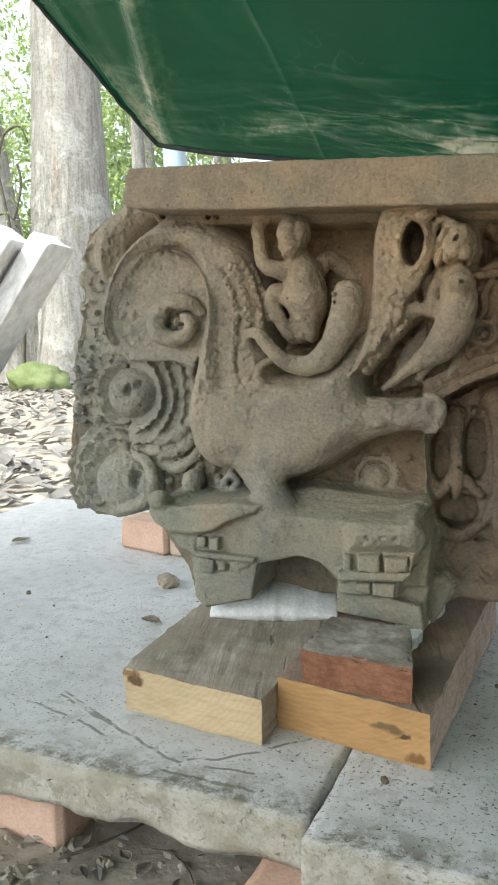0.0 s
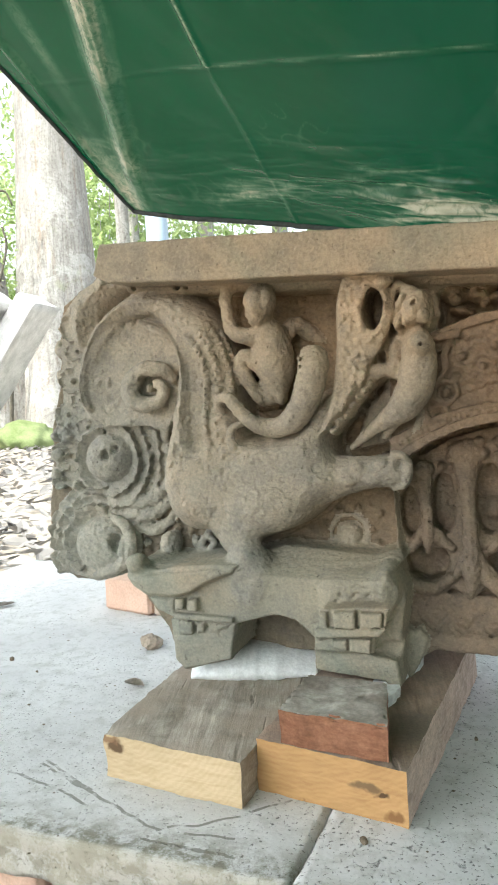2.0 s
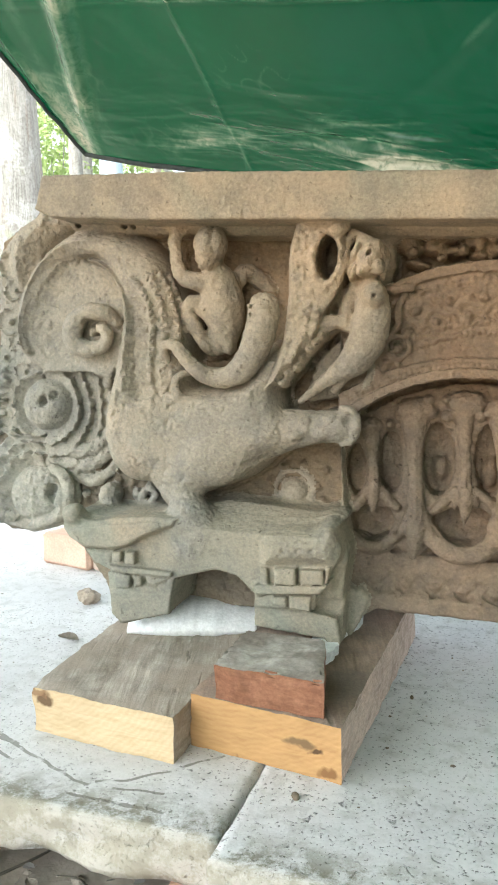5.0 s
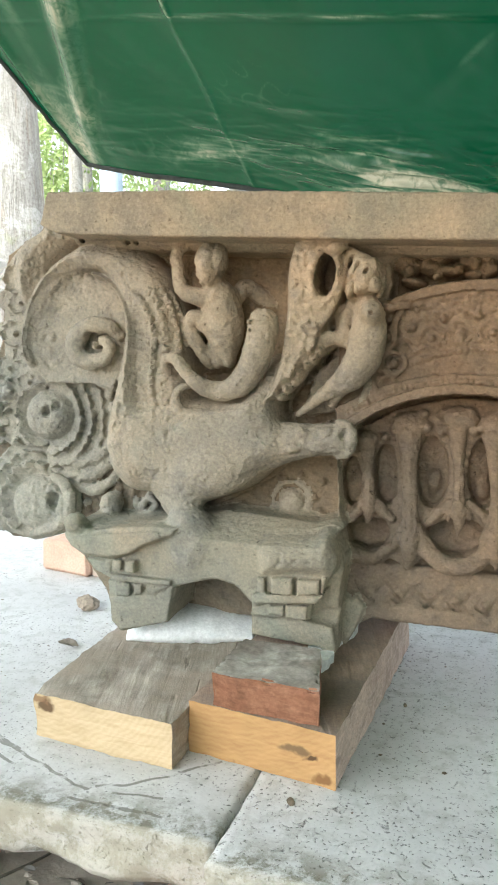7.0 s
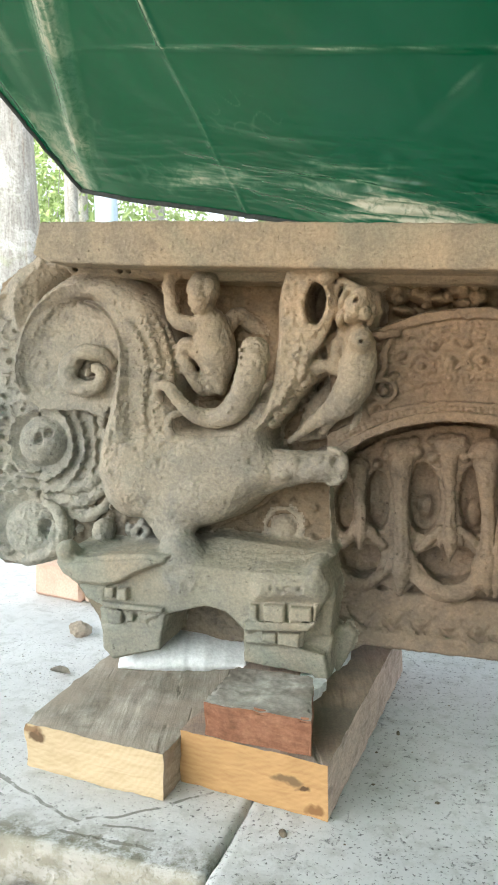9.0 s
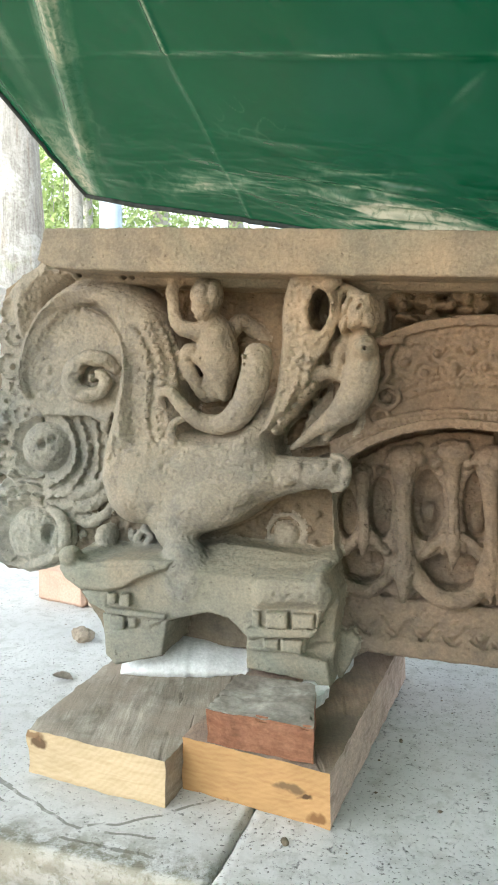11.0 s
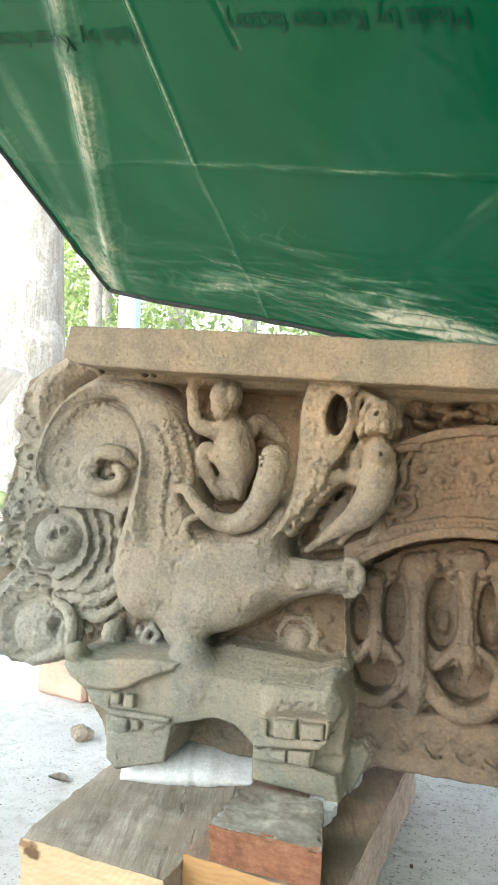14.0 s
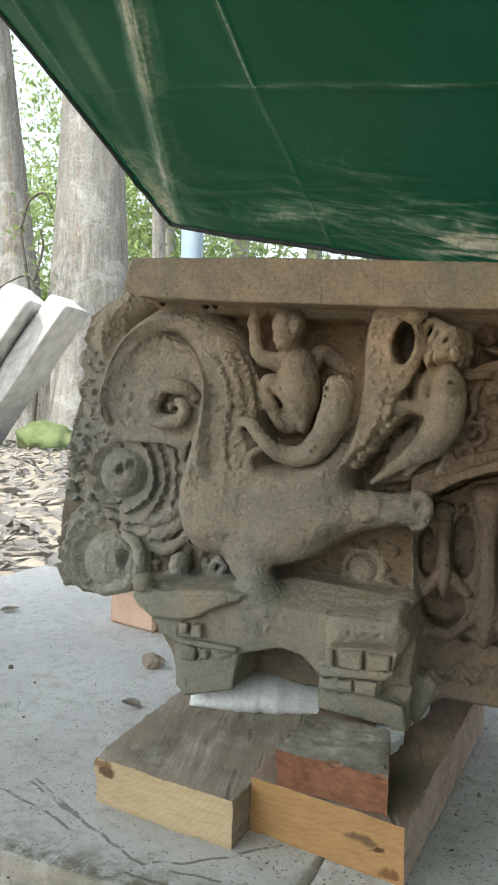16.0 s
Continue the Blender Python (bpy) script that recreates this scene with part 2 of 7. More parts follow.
def tarp_plastic():
    m, n, link, p = material("tarp_plastic", 0.3, 0.0, 0.26)
    v = coords(n, link)
    t = noise_tex(n, link, v, 3, 4, 0.5)
    col = ramp(n, link, t, [(0.3, (0.0009, 0.044, 0.0175)), (0.7, (0.0013, 0.058, 0.0235))])
    # stress-whitened creases, plus glints and sheen painted in as pale colour
    glint_wear = n.new("ShaderNodeAttribute")
    glint_wear.attribute_name = "glint_wear"
    pale_glint = blend(n, link, 0.85, glint_wear.outputs["Color"], ramp(n, link, noise_tex(n, link, v, 38, 5, 0.65, 1.0), [(0.36, (0.35,)), (0.56, (1.0,))]), "MULTIPLY")
    col = blend(n, link, pale_glint, col, ramp(n, link, pale_glint, [(0.15, (0.28, 0.40, 0.27)), (0.6, (0.54, 0.49, 0.37))]))
    link(col, p.inputs["Base Color"])
    f1, f2 = noise_tex(n, link, v, 14, 5, 0.55, 1.5), noise_tex(n, link, v, 70, 4, 0.6, 0.6)
    link(ramp(n, link, f2, [(0.3, (0.13,)), (0.7, (0.26,))]), p.inputs["Roughness"])
    bump(n, link, p, [(f1, 0.3, 0.005), (f2, 0.15, 0.0015)], 0.6)
    tr = n.new("ShaderNodeBsdfTranslucent")
    tr.inputs["Color"].default_value = (0.002, 0.18, 0.065, 1)
    mix = n.new("ShaderNodeMixShader")
    mix.inputs[0].default_value = 0.05
    link(p.outputs[0], mix.inputs[1])
    link(tr.outputs[0], mix.inputs[2])
    link(mix.outputs[0], n["Material Output"].inputs["Surface"])
    return m


def leaf_mat(name, a, b, trans):
    m, n, link, p = material(name, 0.55, 0.0, 0.3)
    g = n.new("ShaderNodeNewGeometry")
    col = ramp(n, link, g.outputs["Random Per Island"], [(0.0, a), (1.0, b)])
    link(col, p.inputs["Base Color"])
    tr = n.new("ShaderNodeBsdfTranslucent")
    link(col, tr.inputs["Color"])
    mix = n.new("ShaderNodeMixShader")
    mix.inputs[0].default_value = trans
    link(p.outputs[0], mix.inputs[1])
    link(tr.outputs[0], mix.inputs[2])
    link(mix.outputs[0], n["Material Output"].inputs["Surface"])
    return m


def bark():
    m, n, link, p = material("bark", 0.9, 0.0, 0.15)
    v = coords(n, link, (1, 1, 0.16))
    v2 = coords(n, link)
    t, f = noise_tex(n, link, v, 11, 6, 0.7, 0.6), noise_tex(n, link, v2, 26, 6, 0.7, 0.4)
    col = ramp(n, link, t, [(0.30, (0.17, 0.162, 0.148)), (0.5, (0.26, 0.253, 0.235)), (0.7, (0.34, 0.332, 0.312))])
    streak = ramp(n, link, noise_tex(n, link, coords(n, link, (1, 1, 0.06)), 6.5, 5, 0.65, 0.3), [(0.54, (0.0,)), (0.66, (0.6,))])
    col = blend(n, link, streak, col, (0.21, 0.15, 0.10))
    pale = ramp(n, link, noise_tex(n, link, v2, 2.1, 5, 0.65, 0.8), [(0.53, (0.0,)), (0.6, (0.55,))])
    col = blend(n, link, pale, col, (0.42, 0.42, 0.40))
    col = blend(n, link, ramp(n, link, noise_tex(n, link, v2, 2.3, 4, 0.6), [(0.6, (0.0,)), (0.72, (0.45,))]), col, (0.20, 0.23, 0.11))
    flake = ramp(n, link, f, [(0.36, (0.62, 0.6, 0.56)), (0.5, (1.0, 1.0, 1.0)), (0.68, (1.15, 1.15, 1.15))])
    col = blend(n, link, 0.8, col, flake, "MULTIPLY")
    link(col, p.inputs["Base Color"])
    bump(n, link, p, [(t, 0.8, 0.05), (f, 0.7, 0.014)], 0.9)
    return m


STONE = sandstone("sandstone", (1.06, 1.07, 1.12))
CONCRETE = concrete("trowelled_concrete", ((0.235, -0.503, 0.492, -0.608), (0.200, -0.535, 0.302, -0.556), (0.302, -0.556, 0.371, -0.580), (0.475, -0.628, 0.602, -0.630), (0.497, -0.600, 0.534, -0.581), (0.534, -0.581, 0.572, -0.550), (0.572, -0.550, 0.624, -0.496), (0.524, -0.606, 0.585, -0.596), (0.238, -0.493, 0.354, -0.549)), 0.0, -0.56, 0.94)
PITTED = concrete("pitted_concrete", (), 0.034, -0.592, 1.0)
# reddish ground stone, darkened further to paint in the shade of the recesses
STONE_RED = sandstone("shaded_red_sandstone", (0.74, 0.67, 0.62))
STONE_GREY = sandstone("lichen_grey_sandstone", (1.15, 1.17, 1.23))
STONE_WORN = sandstone("worn_sandstone", (1.06, 1.07, 1.07), 0.7)
# browner stone; its darkness also stands in for shade under the cornice
STONE_BROWN = sandstone("shaded_brown_sandstone", (0.75, 0.665, 0.645))
WEATHERED = wood("weathered_timber", (0.26, 0.225, 0.18), (0.56, 0.505, 0.43), 60, (1, 0.07, 1), 0.88, (0.34, 0.28, 0.22), 0.55)
WEATHERED_B = wood("brown_timber_top", (0.33, 0.23, 0.17), (0.47, 0.345, 0.26), 55, (1, 0.12, 1), 0.85, (0.24, 0.20, 0.165))
SIDE_B = wood("brown_timber", (0.50, 0.375, 0.305), (0.66, 0.53, 0.445), 55, (1, 0.05, 1), 0.8)
END_A = end_grain("pale_end_grain", (0.43, 0.32, 0.19), (0.60, 0.48, 0.32), (-0.03, 0.2), ((0.018, 0.047, 0.014, 0.010, (0.09, 0.05, 0.025)), (0.006, 0.055, 0.02, 0.006, (0.22, 0.13, 0.07))))
END_B = end_grain("orange_end_grain", (0.36, 0.20, 0.088), (0.50, 0.31, 0.145), (0.02, 0.26), ((0.138, 0.040, 0.022, 0.008, (0.17, 0.11, 0.06)), (0.158, 0.033, 0.010, 0.005, (0.06, 0.035, 0.02)), (0.172, 0.010, 0.012, 0.008, (0.20, 0.10, 0.04))))
REDWOOD = wood("reddish_wood", (0.20, 0.085, 0.048), (0.32, 0.155, 0.09), 45, (0.05, 1, 1), 0.6)
REDTOP = wood("dusty_wood_top", (0.36, 0.33, 0.28), (0.58, 0.55, 0.49), 40, (0.3, 0.3, 1), 0.85, (0.18, 0.15, 0.12))
FOAM = plain_rough("white_foam", (0.74, 0.77, 0.76), (0.86, 0.88, 0.87), 60, 0.7, 0.002)
BRICK = plain_rough("terracotta", (0.56, 0.36, 0.265), (0.69, 0.49, 0.38), 14, 0.9, 0.002)
BRICK_PALE = plain_rough("pale_terracotta", (0.52, 0.40, 0.32), (0.64, 0.52, 0.43), 14, 0.9, 0.002)
SOIL = plain_rough("soil", (0.20, 0.175, 0.145), (0.42, 0.38, 0.32), 3.5, 0.95, 0.02, 0.1, 60)
PEBBLE = plain_rough("pebble", (0.10, 0.08, 0.06), (0.26, 0.21, 0.15), 60, 0.9, 0.002)
PEBBLE_PALE = plain_rough("pale_pebble", (0.24, 0.19, 0.14), (0.44, 0.38, 0.31), 60, 0.9, 0.002)
TARP, BARK = tarp_plastic(), bark()
HEM = plain_rough("dark_hem", (0.02, 0.025, 0.022), (0.05, 0.055, 0.05), 30, 0.7, 0.002)
INK = plain_rough("black_ink", (0.001, 0.026, 0.011), (0.002, 0.038, 0.017), 30, 0.6, 0.001)
WHITE_STONE = plain_rough("pale_stone", (0.36, 0.36, 0.35), (0.60, 0.60, 0.585), 6, 0.9, 0.02, 0.2, 60)
MOSSY = plain_rough("mossy_rock", (0.09, 0.125, 0.045), (0.20, 0.235, 0.12), 4, 0.95, 0.02, 0.1, 50)
BLUE_POST = plain_rough("blue_grey_paint", (0.25, 0.34, 0.42), (0.34, 0.42, 0.49), 5, 0.6, 0.002)
VINE = plain_rough("vine_bark", (0.06, 0.055, 0.045), (0.14, 0.13, 0.10), 20, 0.9, 0.004)
LITTER = leaf_mat("dry_leaf", (0.125, 0.12, 0.112), (0.22, 0.212, 0.20), 0.1)
GREEN = leaf_mat("green_leaf", (0.18, 0.26, 0.09), (0.38, 0.46, 0.22), 0.65)
DRYLEAF = plain_rough("brown_leaf", (0.26, 0.22, 0.175), (0.44, 0.40, 0.34), 60, 0.8, 0.001)

# ---------------------------------------------------------------- mesh helpers
def mesh_ob(name, verts, faces, mat, parent=None, label="", smooth=False):
    me = bpy.data.meshes.new(name)
    me.from_pydata([tuple(map(float, v)) for v in verts], [], [tuple(map(int, f)) for f in faces])
    for m in (mat if isinstance(mat, (list, tuple)) else [mat]):
        me.materials.append(m)
    if smooth:
        me.polygons.foreach_set("use_smooth", [True] * len(me.polygons))
    me.update()
    ob = new(name, me)
    ob.parent = parent
    if label:
        ob["label"] = label
    return ob


def part(name, bm, mat, parent, label="", smooth=False):
    me = bpy.data.meshes.new(name)
    bm.to_mesh(me)
    bm.free()
    for m in (mat if isinstance(mat, (list, tuple)) else [mat]):
        me.materials.append(m)
    if smooth:
        me.polygons.foreach_set("use_smooth", [True] * len(me.polygons))
    ob = new(name, me)
    ob.parent = parent
    if label:
        ob["label"] = label
    return ob


def holder(name, m, label, category, group="", kind=""):
    ob = new(name)
    ob.empty_display_size = 0.05
    ob.matrix_world = m
    return tagged(ob, label, category, group, kind)


def rough_box(size, cuts, amp, scale, bevel=0.006, seed=0, keep_bottom=False):
    """A box with its base at z = 0, centred in x and y, worn by noise."""
    sx, sy, sz = size
    bm = bmesh.new()
    bmesh.ops.create_cube(bm, size=1.0)
    for v in bm.verts:
        v.co = Vector((v.co.x * sx, v.co.y * sy, (v.co.z + 0.5) * sz))
    if bevel > 0:
        bmesh.ops.bevel(bm, geom=list(bm.edges), offset=bevel, segments=2, affect="EDGES")
    longest = max(size)
    if cuts:
        step = longest / cuts
        for axis in range(3):
            count = int(size[axis] / step)
            for i in range(1, count + 1):
                co, no = Vector((0, 0, 0)), Vector((0, 0, 0))
                co[axis] = -size[axis] / 2 + size[axis] * i / (count + 1) if axis < 2 else size[2] * i / (count + 1)
                no[axis] = 1
                bmesh.ops.bisect_plane(bm, geom=list(bm.verts) + list(bm.edges) + list(bm.faces), plane_co=co, plane_no=no, dist=1e-6)
    bmesh.ops.triangulate(bm, faces=[f for f in bm.faces if len(f.verts) > 4])
    bm.normal_update()
    for v in bm.verts:
        q = v.co * scale + Vector((seed * 7.3, seed * 3.1, 0))
        d = noise.fractal(q, 0.9, 2.1, 4) * amp
        if keep_bottom and v.co.z < 0.004:
            continue
        v.co += v.normal * d
    return bm

# ---------------------------------------------------------------- ground
GZ = -0.13
def ground():
    rings = [0.0] + [0.25 * 1.16 ** i for i in range(52)]
    rings = [r for r in rings if r < 600] + [900.0]
    seg, verts, faces = 96, [(0.0, 1.0, GZ)], []
    for r in rings[1:]:
        for k in range(seg):
            a = 2 * math.pi * k / seg
            x, y = r * math.cos(a), 1.0 + r * math.sin(a)
            h = 0.018 * noise.fractal(Vector((x * 2.2, y * 2.2, 0)), 1, 2, 4) if r < 14 else 0.0
            h += 0.05 * min(1, r / 8) * noise.noise(Vector((x * 0.3, y * 0.3, 3)))
            verts.append((x, y, GZ + h - 0.015))
    for k in range(seg):
        faces.append((0, 1 + k, 1 + (k + 1) % seg))
    for i in range(len(rings) - 2):
        for k in range(seg):
            a, b = 1 + i * seg + k, 1 + i * seg + (k + 1) % seg
            faces.append((a, a + seg, b + seg, b))
    tagged(mesh_ob("ground", verts, faces, SOIL, smooth=True), "bare brown forest soil with leaf litter", "ground", kind="structure")

ground()


def leaf_cloud(name, mat, spots, label, category, parent=None):
    """spots: (x, y, z, length, yaw, pitch, roll); each leaf is a folded six-sided blade."""
    verts, faces = [], []
    for x, y, z, s, ya, pi, ro in spots:
        m = Euler((pi, ro, ya)).to_matrix()
        b = len(verts)
        for px, py, pz in ((-0.5, 0, 0), (-0.18, 0.21, 0.05), (0.2, 0.17, 0.06), (0.5, 0, 0.03), (0.2, -0.17, 0.06), (-0.18, -0.21, 0.05), (0, 0, 0)):
            c = m @ Vector((px * s, py * s, pz * s))
            verts.append((x + c.x, y + c.y, z + c.z))
        faces += [(b, b + 6, b + 1), (b + 1, b + 6, b + 2), (b + 2, b + 6, b + 3), (b + 3, b + 6, b + 4), (b + 4, b + 6, b + 5), (b + 5, b + 6, b)]
    ob = mesh_ob(name, verts, faces, mat, parent)
    return tagged(ob, label, category, kind="stuff") if parent is None else ob


rng = random.Random(4)
spots = []
for i in range(18000):
    r = 0.9 + 13 * rng.random() ** 0.75
    a = radians(rng.uniform(35, 155) if i < 11000 else rng.uniform(0, 360))
    x, y = r * math.cos(a) - 1.5, 1.2 + r * math.sin(a)
    if -1.5 < x < 1.75 and 0.25 < y < 2.35 - 0.25 * x:
        continue
    spots.append((x, y, GZ + rng.uniform(0.0, 0.03), rng.uniform(0.05, 0.16), rng.uniform(0, 6.3), rng.gauss(0, 0.3), rng.gauss(0, 0.3)))
for i in range(220):
    x, y = rng.uniform(-0.9, 0.7), rng.uniform(0.25, 1.1)
    spots.append((x, y, GZ + rng.uniform(-0.004, 0.012), rng.uniform(0.008, 0.03), rng.uniform(0, 6.3), rng.gauss(0, 0.3), rng.gauss(0, 0.3)))
leaf_cloud("leaf_litter", LITTER, spots, "dry grey-brown fallen leaves covering the forest floor", "leaf litter")

# ---------------------------------------------------------------- slabs and their bricks
SLAB_T = 0.062
def slab(name, x0, x1, depth, corner, yaw, seed, label, mat):
    w = x1 - x0
    bm = rough_box((w, depth, SLAB_T), 110, 0.0034, 11, 0.002, seed)
    for v in bm.verts:
        if v.co.z < SLAB_T * 0.6 and v.co.y < -depth / 2 + 0.03:
            v.co.y += 0.014 * noise.fractal(Vector((v.co.x * 12, v.co.z * 22, seed)), 0.9, 2.1, 4)
    m = pose(corner[0], corner[1], -SLAB_T, 0, 0, yaw) @ Matrix.Translation(((x0 + x1) / 2, depth / 2, 0))
    ob = part(name, bm, mat, None, smooth=True)
    ob.matrix_world = m
    return tagged(ob, label, "concrete slab", "slabs under the carved stone")

slab("concrete_slab", -1.35, 0.0, 1.32, (0.176, 0.905), -17.0, 1, "pale grey cast concrete slab with trowel marks, lying on bricks", CONCRETE)
slab("concrete_slab", -0.007, 1.22, 1.38, (0.176, 0.872), -17.0, 2, "pale grey pitted concrete slab, lying on bricks", PITTED)


def brick(m, size, mat, label, seed, group):
    bm = rough_box(size, 14, 0.0018, 30, 0.005, seed)
    ob = part("brick", bm, mat, None, smooth=True)
    ob.matrix_world = m
    return tagged(ob, label, "brick", group)

bh = -GZ - SLAB_T + 0.012
for i, (x, y) in enumerate(((-0.224, 1.108), (0.180, 0.955), (0.75, 0.80), (-0.9, 1.35), (-0.15, 1.9), (0.55, 1.75), (1.2, 0.68), (1.1, 1.6), (-0.75, 2.05))):
    brick(pose(x, y, GZ - 0.012, 0, 0, (-17 if i != 1 else 73) + (i * 37 % 5 - 2) * 2), (0.2, 0.1, bh), BRICK, "orange terracotta brick holding up a concrete slab", i, "bricks under the slabs")
brick(pose(-0.235, 1.975, 0.0, 0, 0, -30), (0.15, 0.09, 0.075), BRICK, "pinkish terracotta brick on the concrete slab", 20, "bricks behind the carved stone")
brick(pose(-0.13, 1.93, 0.0, 0, 0, -24), (0.08, 0.09, 0.05), BRICK_PALE, "broken pale brick on the concrete slab", 21, "bricks behind the carved stone")

# ---------------------------------------------------------------- timbers
def timber(name, fl, fr, bl, br, z, h, mats, label, seed, waney=0.0):
    """A sawn plank over the corners of its plan, front left to back right; its cut may be skew."""
    fl, fr, bl, br = (Vector((*q, 0)) for q in (fl, fr, bl, br))
    w, length = (fr - fl).length, (bl - fl).length
    bm = rough_box((w, length, h), 52, 0.0030, 26, 0.0, seed)
    bm.normal_update()
    top = holder(name, Matrix.Translation((fl.x, fl.y, z)), label, "timber block", "timbers under the carved stone")
    ends, rest = bm.copy(), bm
    front = -length / 2 + 0.005
    bmesh.ops.delete(ends, geom=[f for f in ends.faces if f.normal.y > -0.3 or f.calc_center_median().y > front], context="FACES")
    bmesh.ops.delete(rest, geom=[f for f in rest.faces if f.normal.y <= -0.3 and f.calc_center_median().y <= front], context="FACES")
    for q in (ends, rest):
        for v in q.verts:
            c = v.co + Vector((w / 2, length / 2, 0))
            c.z += 0.0022 * noise.noise(Vector((c.x * 12, c.y * 5, seed)))
            near = sum((c.x < 0.003, c.x > w - 0.003, c.z > h - 0.003, c.y < 0.003))
            if near > 1:
                chip = 0.0045 * max(0.0, noise.noise(c * 70 + Vector((seed, 0, 0))) + 0.15)
                c.z -= chip * (c.z > h * 0.5)
                c.y += chip * (c.y < 0.003)
            j = c.y / length
            i = c.x / w * (1 - waney * j * c.z / h)
            v.co = (fl * (1 - i) + fr * i) * (1 - j) + (bl * (1 - i) + br * i) * j - fl + Vector((0, 0, c.z))
    rest.normal_update()
    for f in rest.faces:
        f.material_index = 1 if abs(f.normal.z) < 0.6 else 0
    part("plank", rest, mats[:2], top, smooth=True).data.set_sharp_from_angle(angle=0.6)
    part("sawn_end", ends, mats[2], top, "freshly sawn end grain", True).data.set_sharp_from_angle(angle=0.6)
    return top

timber("timber_block", (-0.0885, 1.143), (0.1125, 1.056), (0.032, 1.63), (0.27, 1.53), 0.0005, 0.062, [WEATHERED, WEATHERED, END_A], "thick grey weathered timber plank with a pale sawn end", 3)
timber("timber_block", (0.130, 1.103), (0.3165, 1.012), (0.30, 1.57), (0.490, 1.48), 0.0005, 0.0715, [WEATHERED_B, SIDE_B, END_B], "thick brown timber plank with an orange sawn end", 5, 0.02)
_rb = timber("wood_offcut", (0.163, 1.086), (0.298, 1.032), (0.200, 1.205), (0.309, 1.164), 0.0725, 0.046, [REDTOP, REDWOOD, REDWOOD], "short reddish wooden offcut with a dusty top, on a timber plank", 7)
_rb["category"] = "wood block"


def foam_sheet():
    bm = bmesh.new()
    def strip(pts, z0, z1):
        prev = None
        rows = []
        n = len(pts)
        for i, (x, y) in enumerate(pts):
            j = 0.004 * noise.noise(Vector((x * 45, 0, 1))) + 0.0008 * noise.noise(Vector((x * 130, 2, 1)))
            q = i / (n - 1)
            lift = z1 + 0.014 * math.sin(math.pi * min(1, q * 1.1)) ** 0.8 * (q < 0.91) - 0.006 * (1 - math.sin(math.pi * q)) + 0.002 * noise.noise(Vector((x * 160, 5, 1)))
            low = z0 + 0.001 + 0.0015 * noise.noise(Vector((x * 90, 9, 1)))
            rows.append([bm.verts.new((x, y + j, low)), bm.verts.new((x, y - 0.002 + j, (z0 + lift) / 2)), bm.verts.new((x, y + 0.001 + j, lift)), bm.verts.new((x, y + 0.115, z1 + 0.040)), bm.verts.new((x, y + 0.115, z0))])
        for a, b in zip(rows, rows[1:]):
            for k in range(5):
                bm.faces.new((a[k], b[k], b[(k + 1) % 5], a[(k + 1) % 5]))
        bm.faces.new(rows[0][::-1])
        bm.faces.new(rows[-1])
    bow = [(0.004 + 0.207 * i / 60, 1.338 - 0.014 * math.sin(math.pi * i / 60)) for i in range(61)]
    strip(bow, 0.0625, 0.077)
    bmesh.ops.recalc_face_normals(bm, faces=list(bm.faces))
    ob = part("foam_sheet", bm, FOAM, None, smooth=True)
    tagged(ob, "torn white foam sheet between the carved stone and the timber", "foam sheet", "foam packing")
    bm = bmesh.new()
    edge = [(0.306 + 0.075 * q + 0.006 * math.sin(q * 9), 1.183 + 0.185 * q) for q in (i / 24 for i in range(25))]
    rows = []
    for i, (x, y) in enumerate(edge):
        jx = 0.001 + 0.004 * noise.noise(Vector((x * 90, y * 90, 4)))
        rows.append([bm.verts.new((x + jx, y, 0.0725)), bm.verts.new((x + jx + 0.001, y, 0.0885 - 0.004 * i / 24 + 0.003 * noise.noise(Vector((x * 150, y * 150, 7))))), bm.verts.new((x - 0.035, y + 0.02, 0.0885 - 0.004 * i / 24)), bm.verts.new((x - 0.035, y + 0.02, 0.0725))])
    for a, b in zip(rows, rows[1:]):
        for k in range(4):
            bm.faces.new((a[k], b[k], b[(k + 1) % 4], a[(k + 1) % 4]))
    bm.faces.new(rows[0][::-1]); bm.faces.new(rows[-1])
    bmesh.ops.recalc_face_normals(bm, faces=list(bm.faces))
    ob = part("foam_sheet", bm, FOAM, None)
    tagged(ob, "torn white foam edge on the brown timber plank", "foam sheet", "foam packing")

foam_sheet()

# ---------------------------------------------------------------- carved stone
# Distance field on a grid in the stone's own axes: u along, w up, e out of the face.
H = 0.0024
LO = np.array((-0.15, 0.045, -0.075), np.float32)
DIM = np.array((488, 320, 128))
AX = [LO[i] + H * np.arange(DIM[i], dtype=np.float32) for i in range(3)]
F = np.full(tuple(DIM), 1.0, np.float32)
G = np.zeros(tuple(DIM), np.int8)
GROUPS = ["panel"]


def window(lo, hi, pad):
    s = []
    for i in range(3):
        a = max(0, int((lo[i] - pad - LO[i]) / H))
        b = min(int(DIM[i]), int((hi[i] + pad - LO[i]) / H) + 2)
        if b <= a:
            return None
        s.append(slice(a, b))
    return tuple(s)


def axes(s):
    return AX[0][s[0]][:, None, None], AX[1][s[1]][None, :, None], AX[2][s[2]][None, None, :]


def join(group, s, d, k):
    if group not in GROUPS:
        GROUPS.append(group)
    f = F[s]
    h = np.clip(0.5 + 0.5 * (f - d) / k, 0, 1)
    G[s][d < f] = GROUPS.index(group)
    F[s] = f * (1 - h) + d * h - k * h * (1 - h)


def remove(s, d, k):
    f = F[s]
    h = np.clip(0.5 - 0.5 * (f + d) / k, 0, 1)
    F[s] = f * (1 - h) - d * h + k * h * (1 - h)


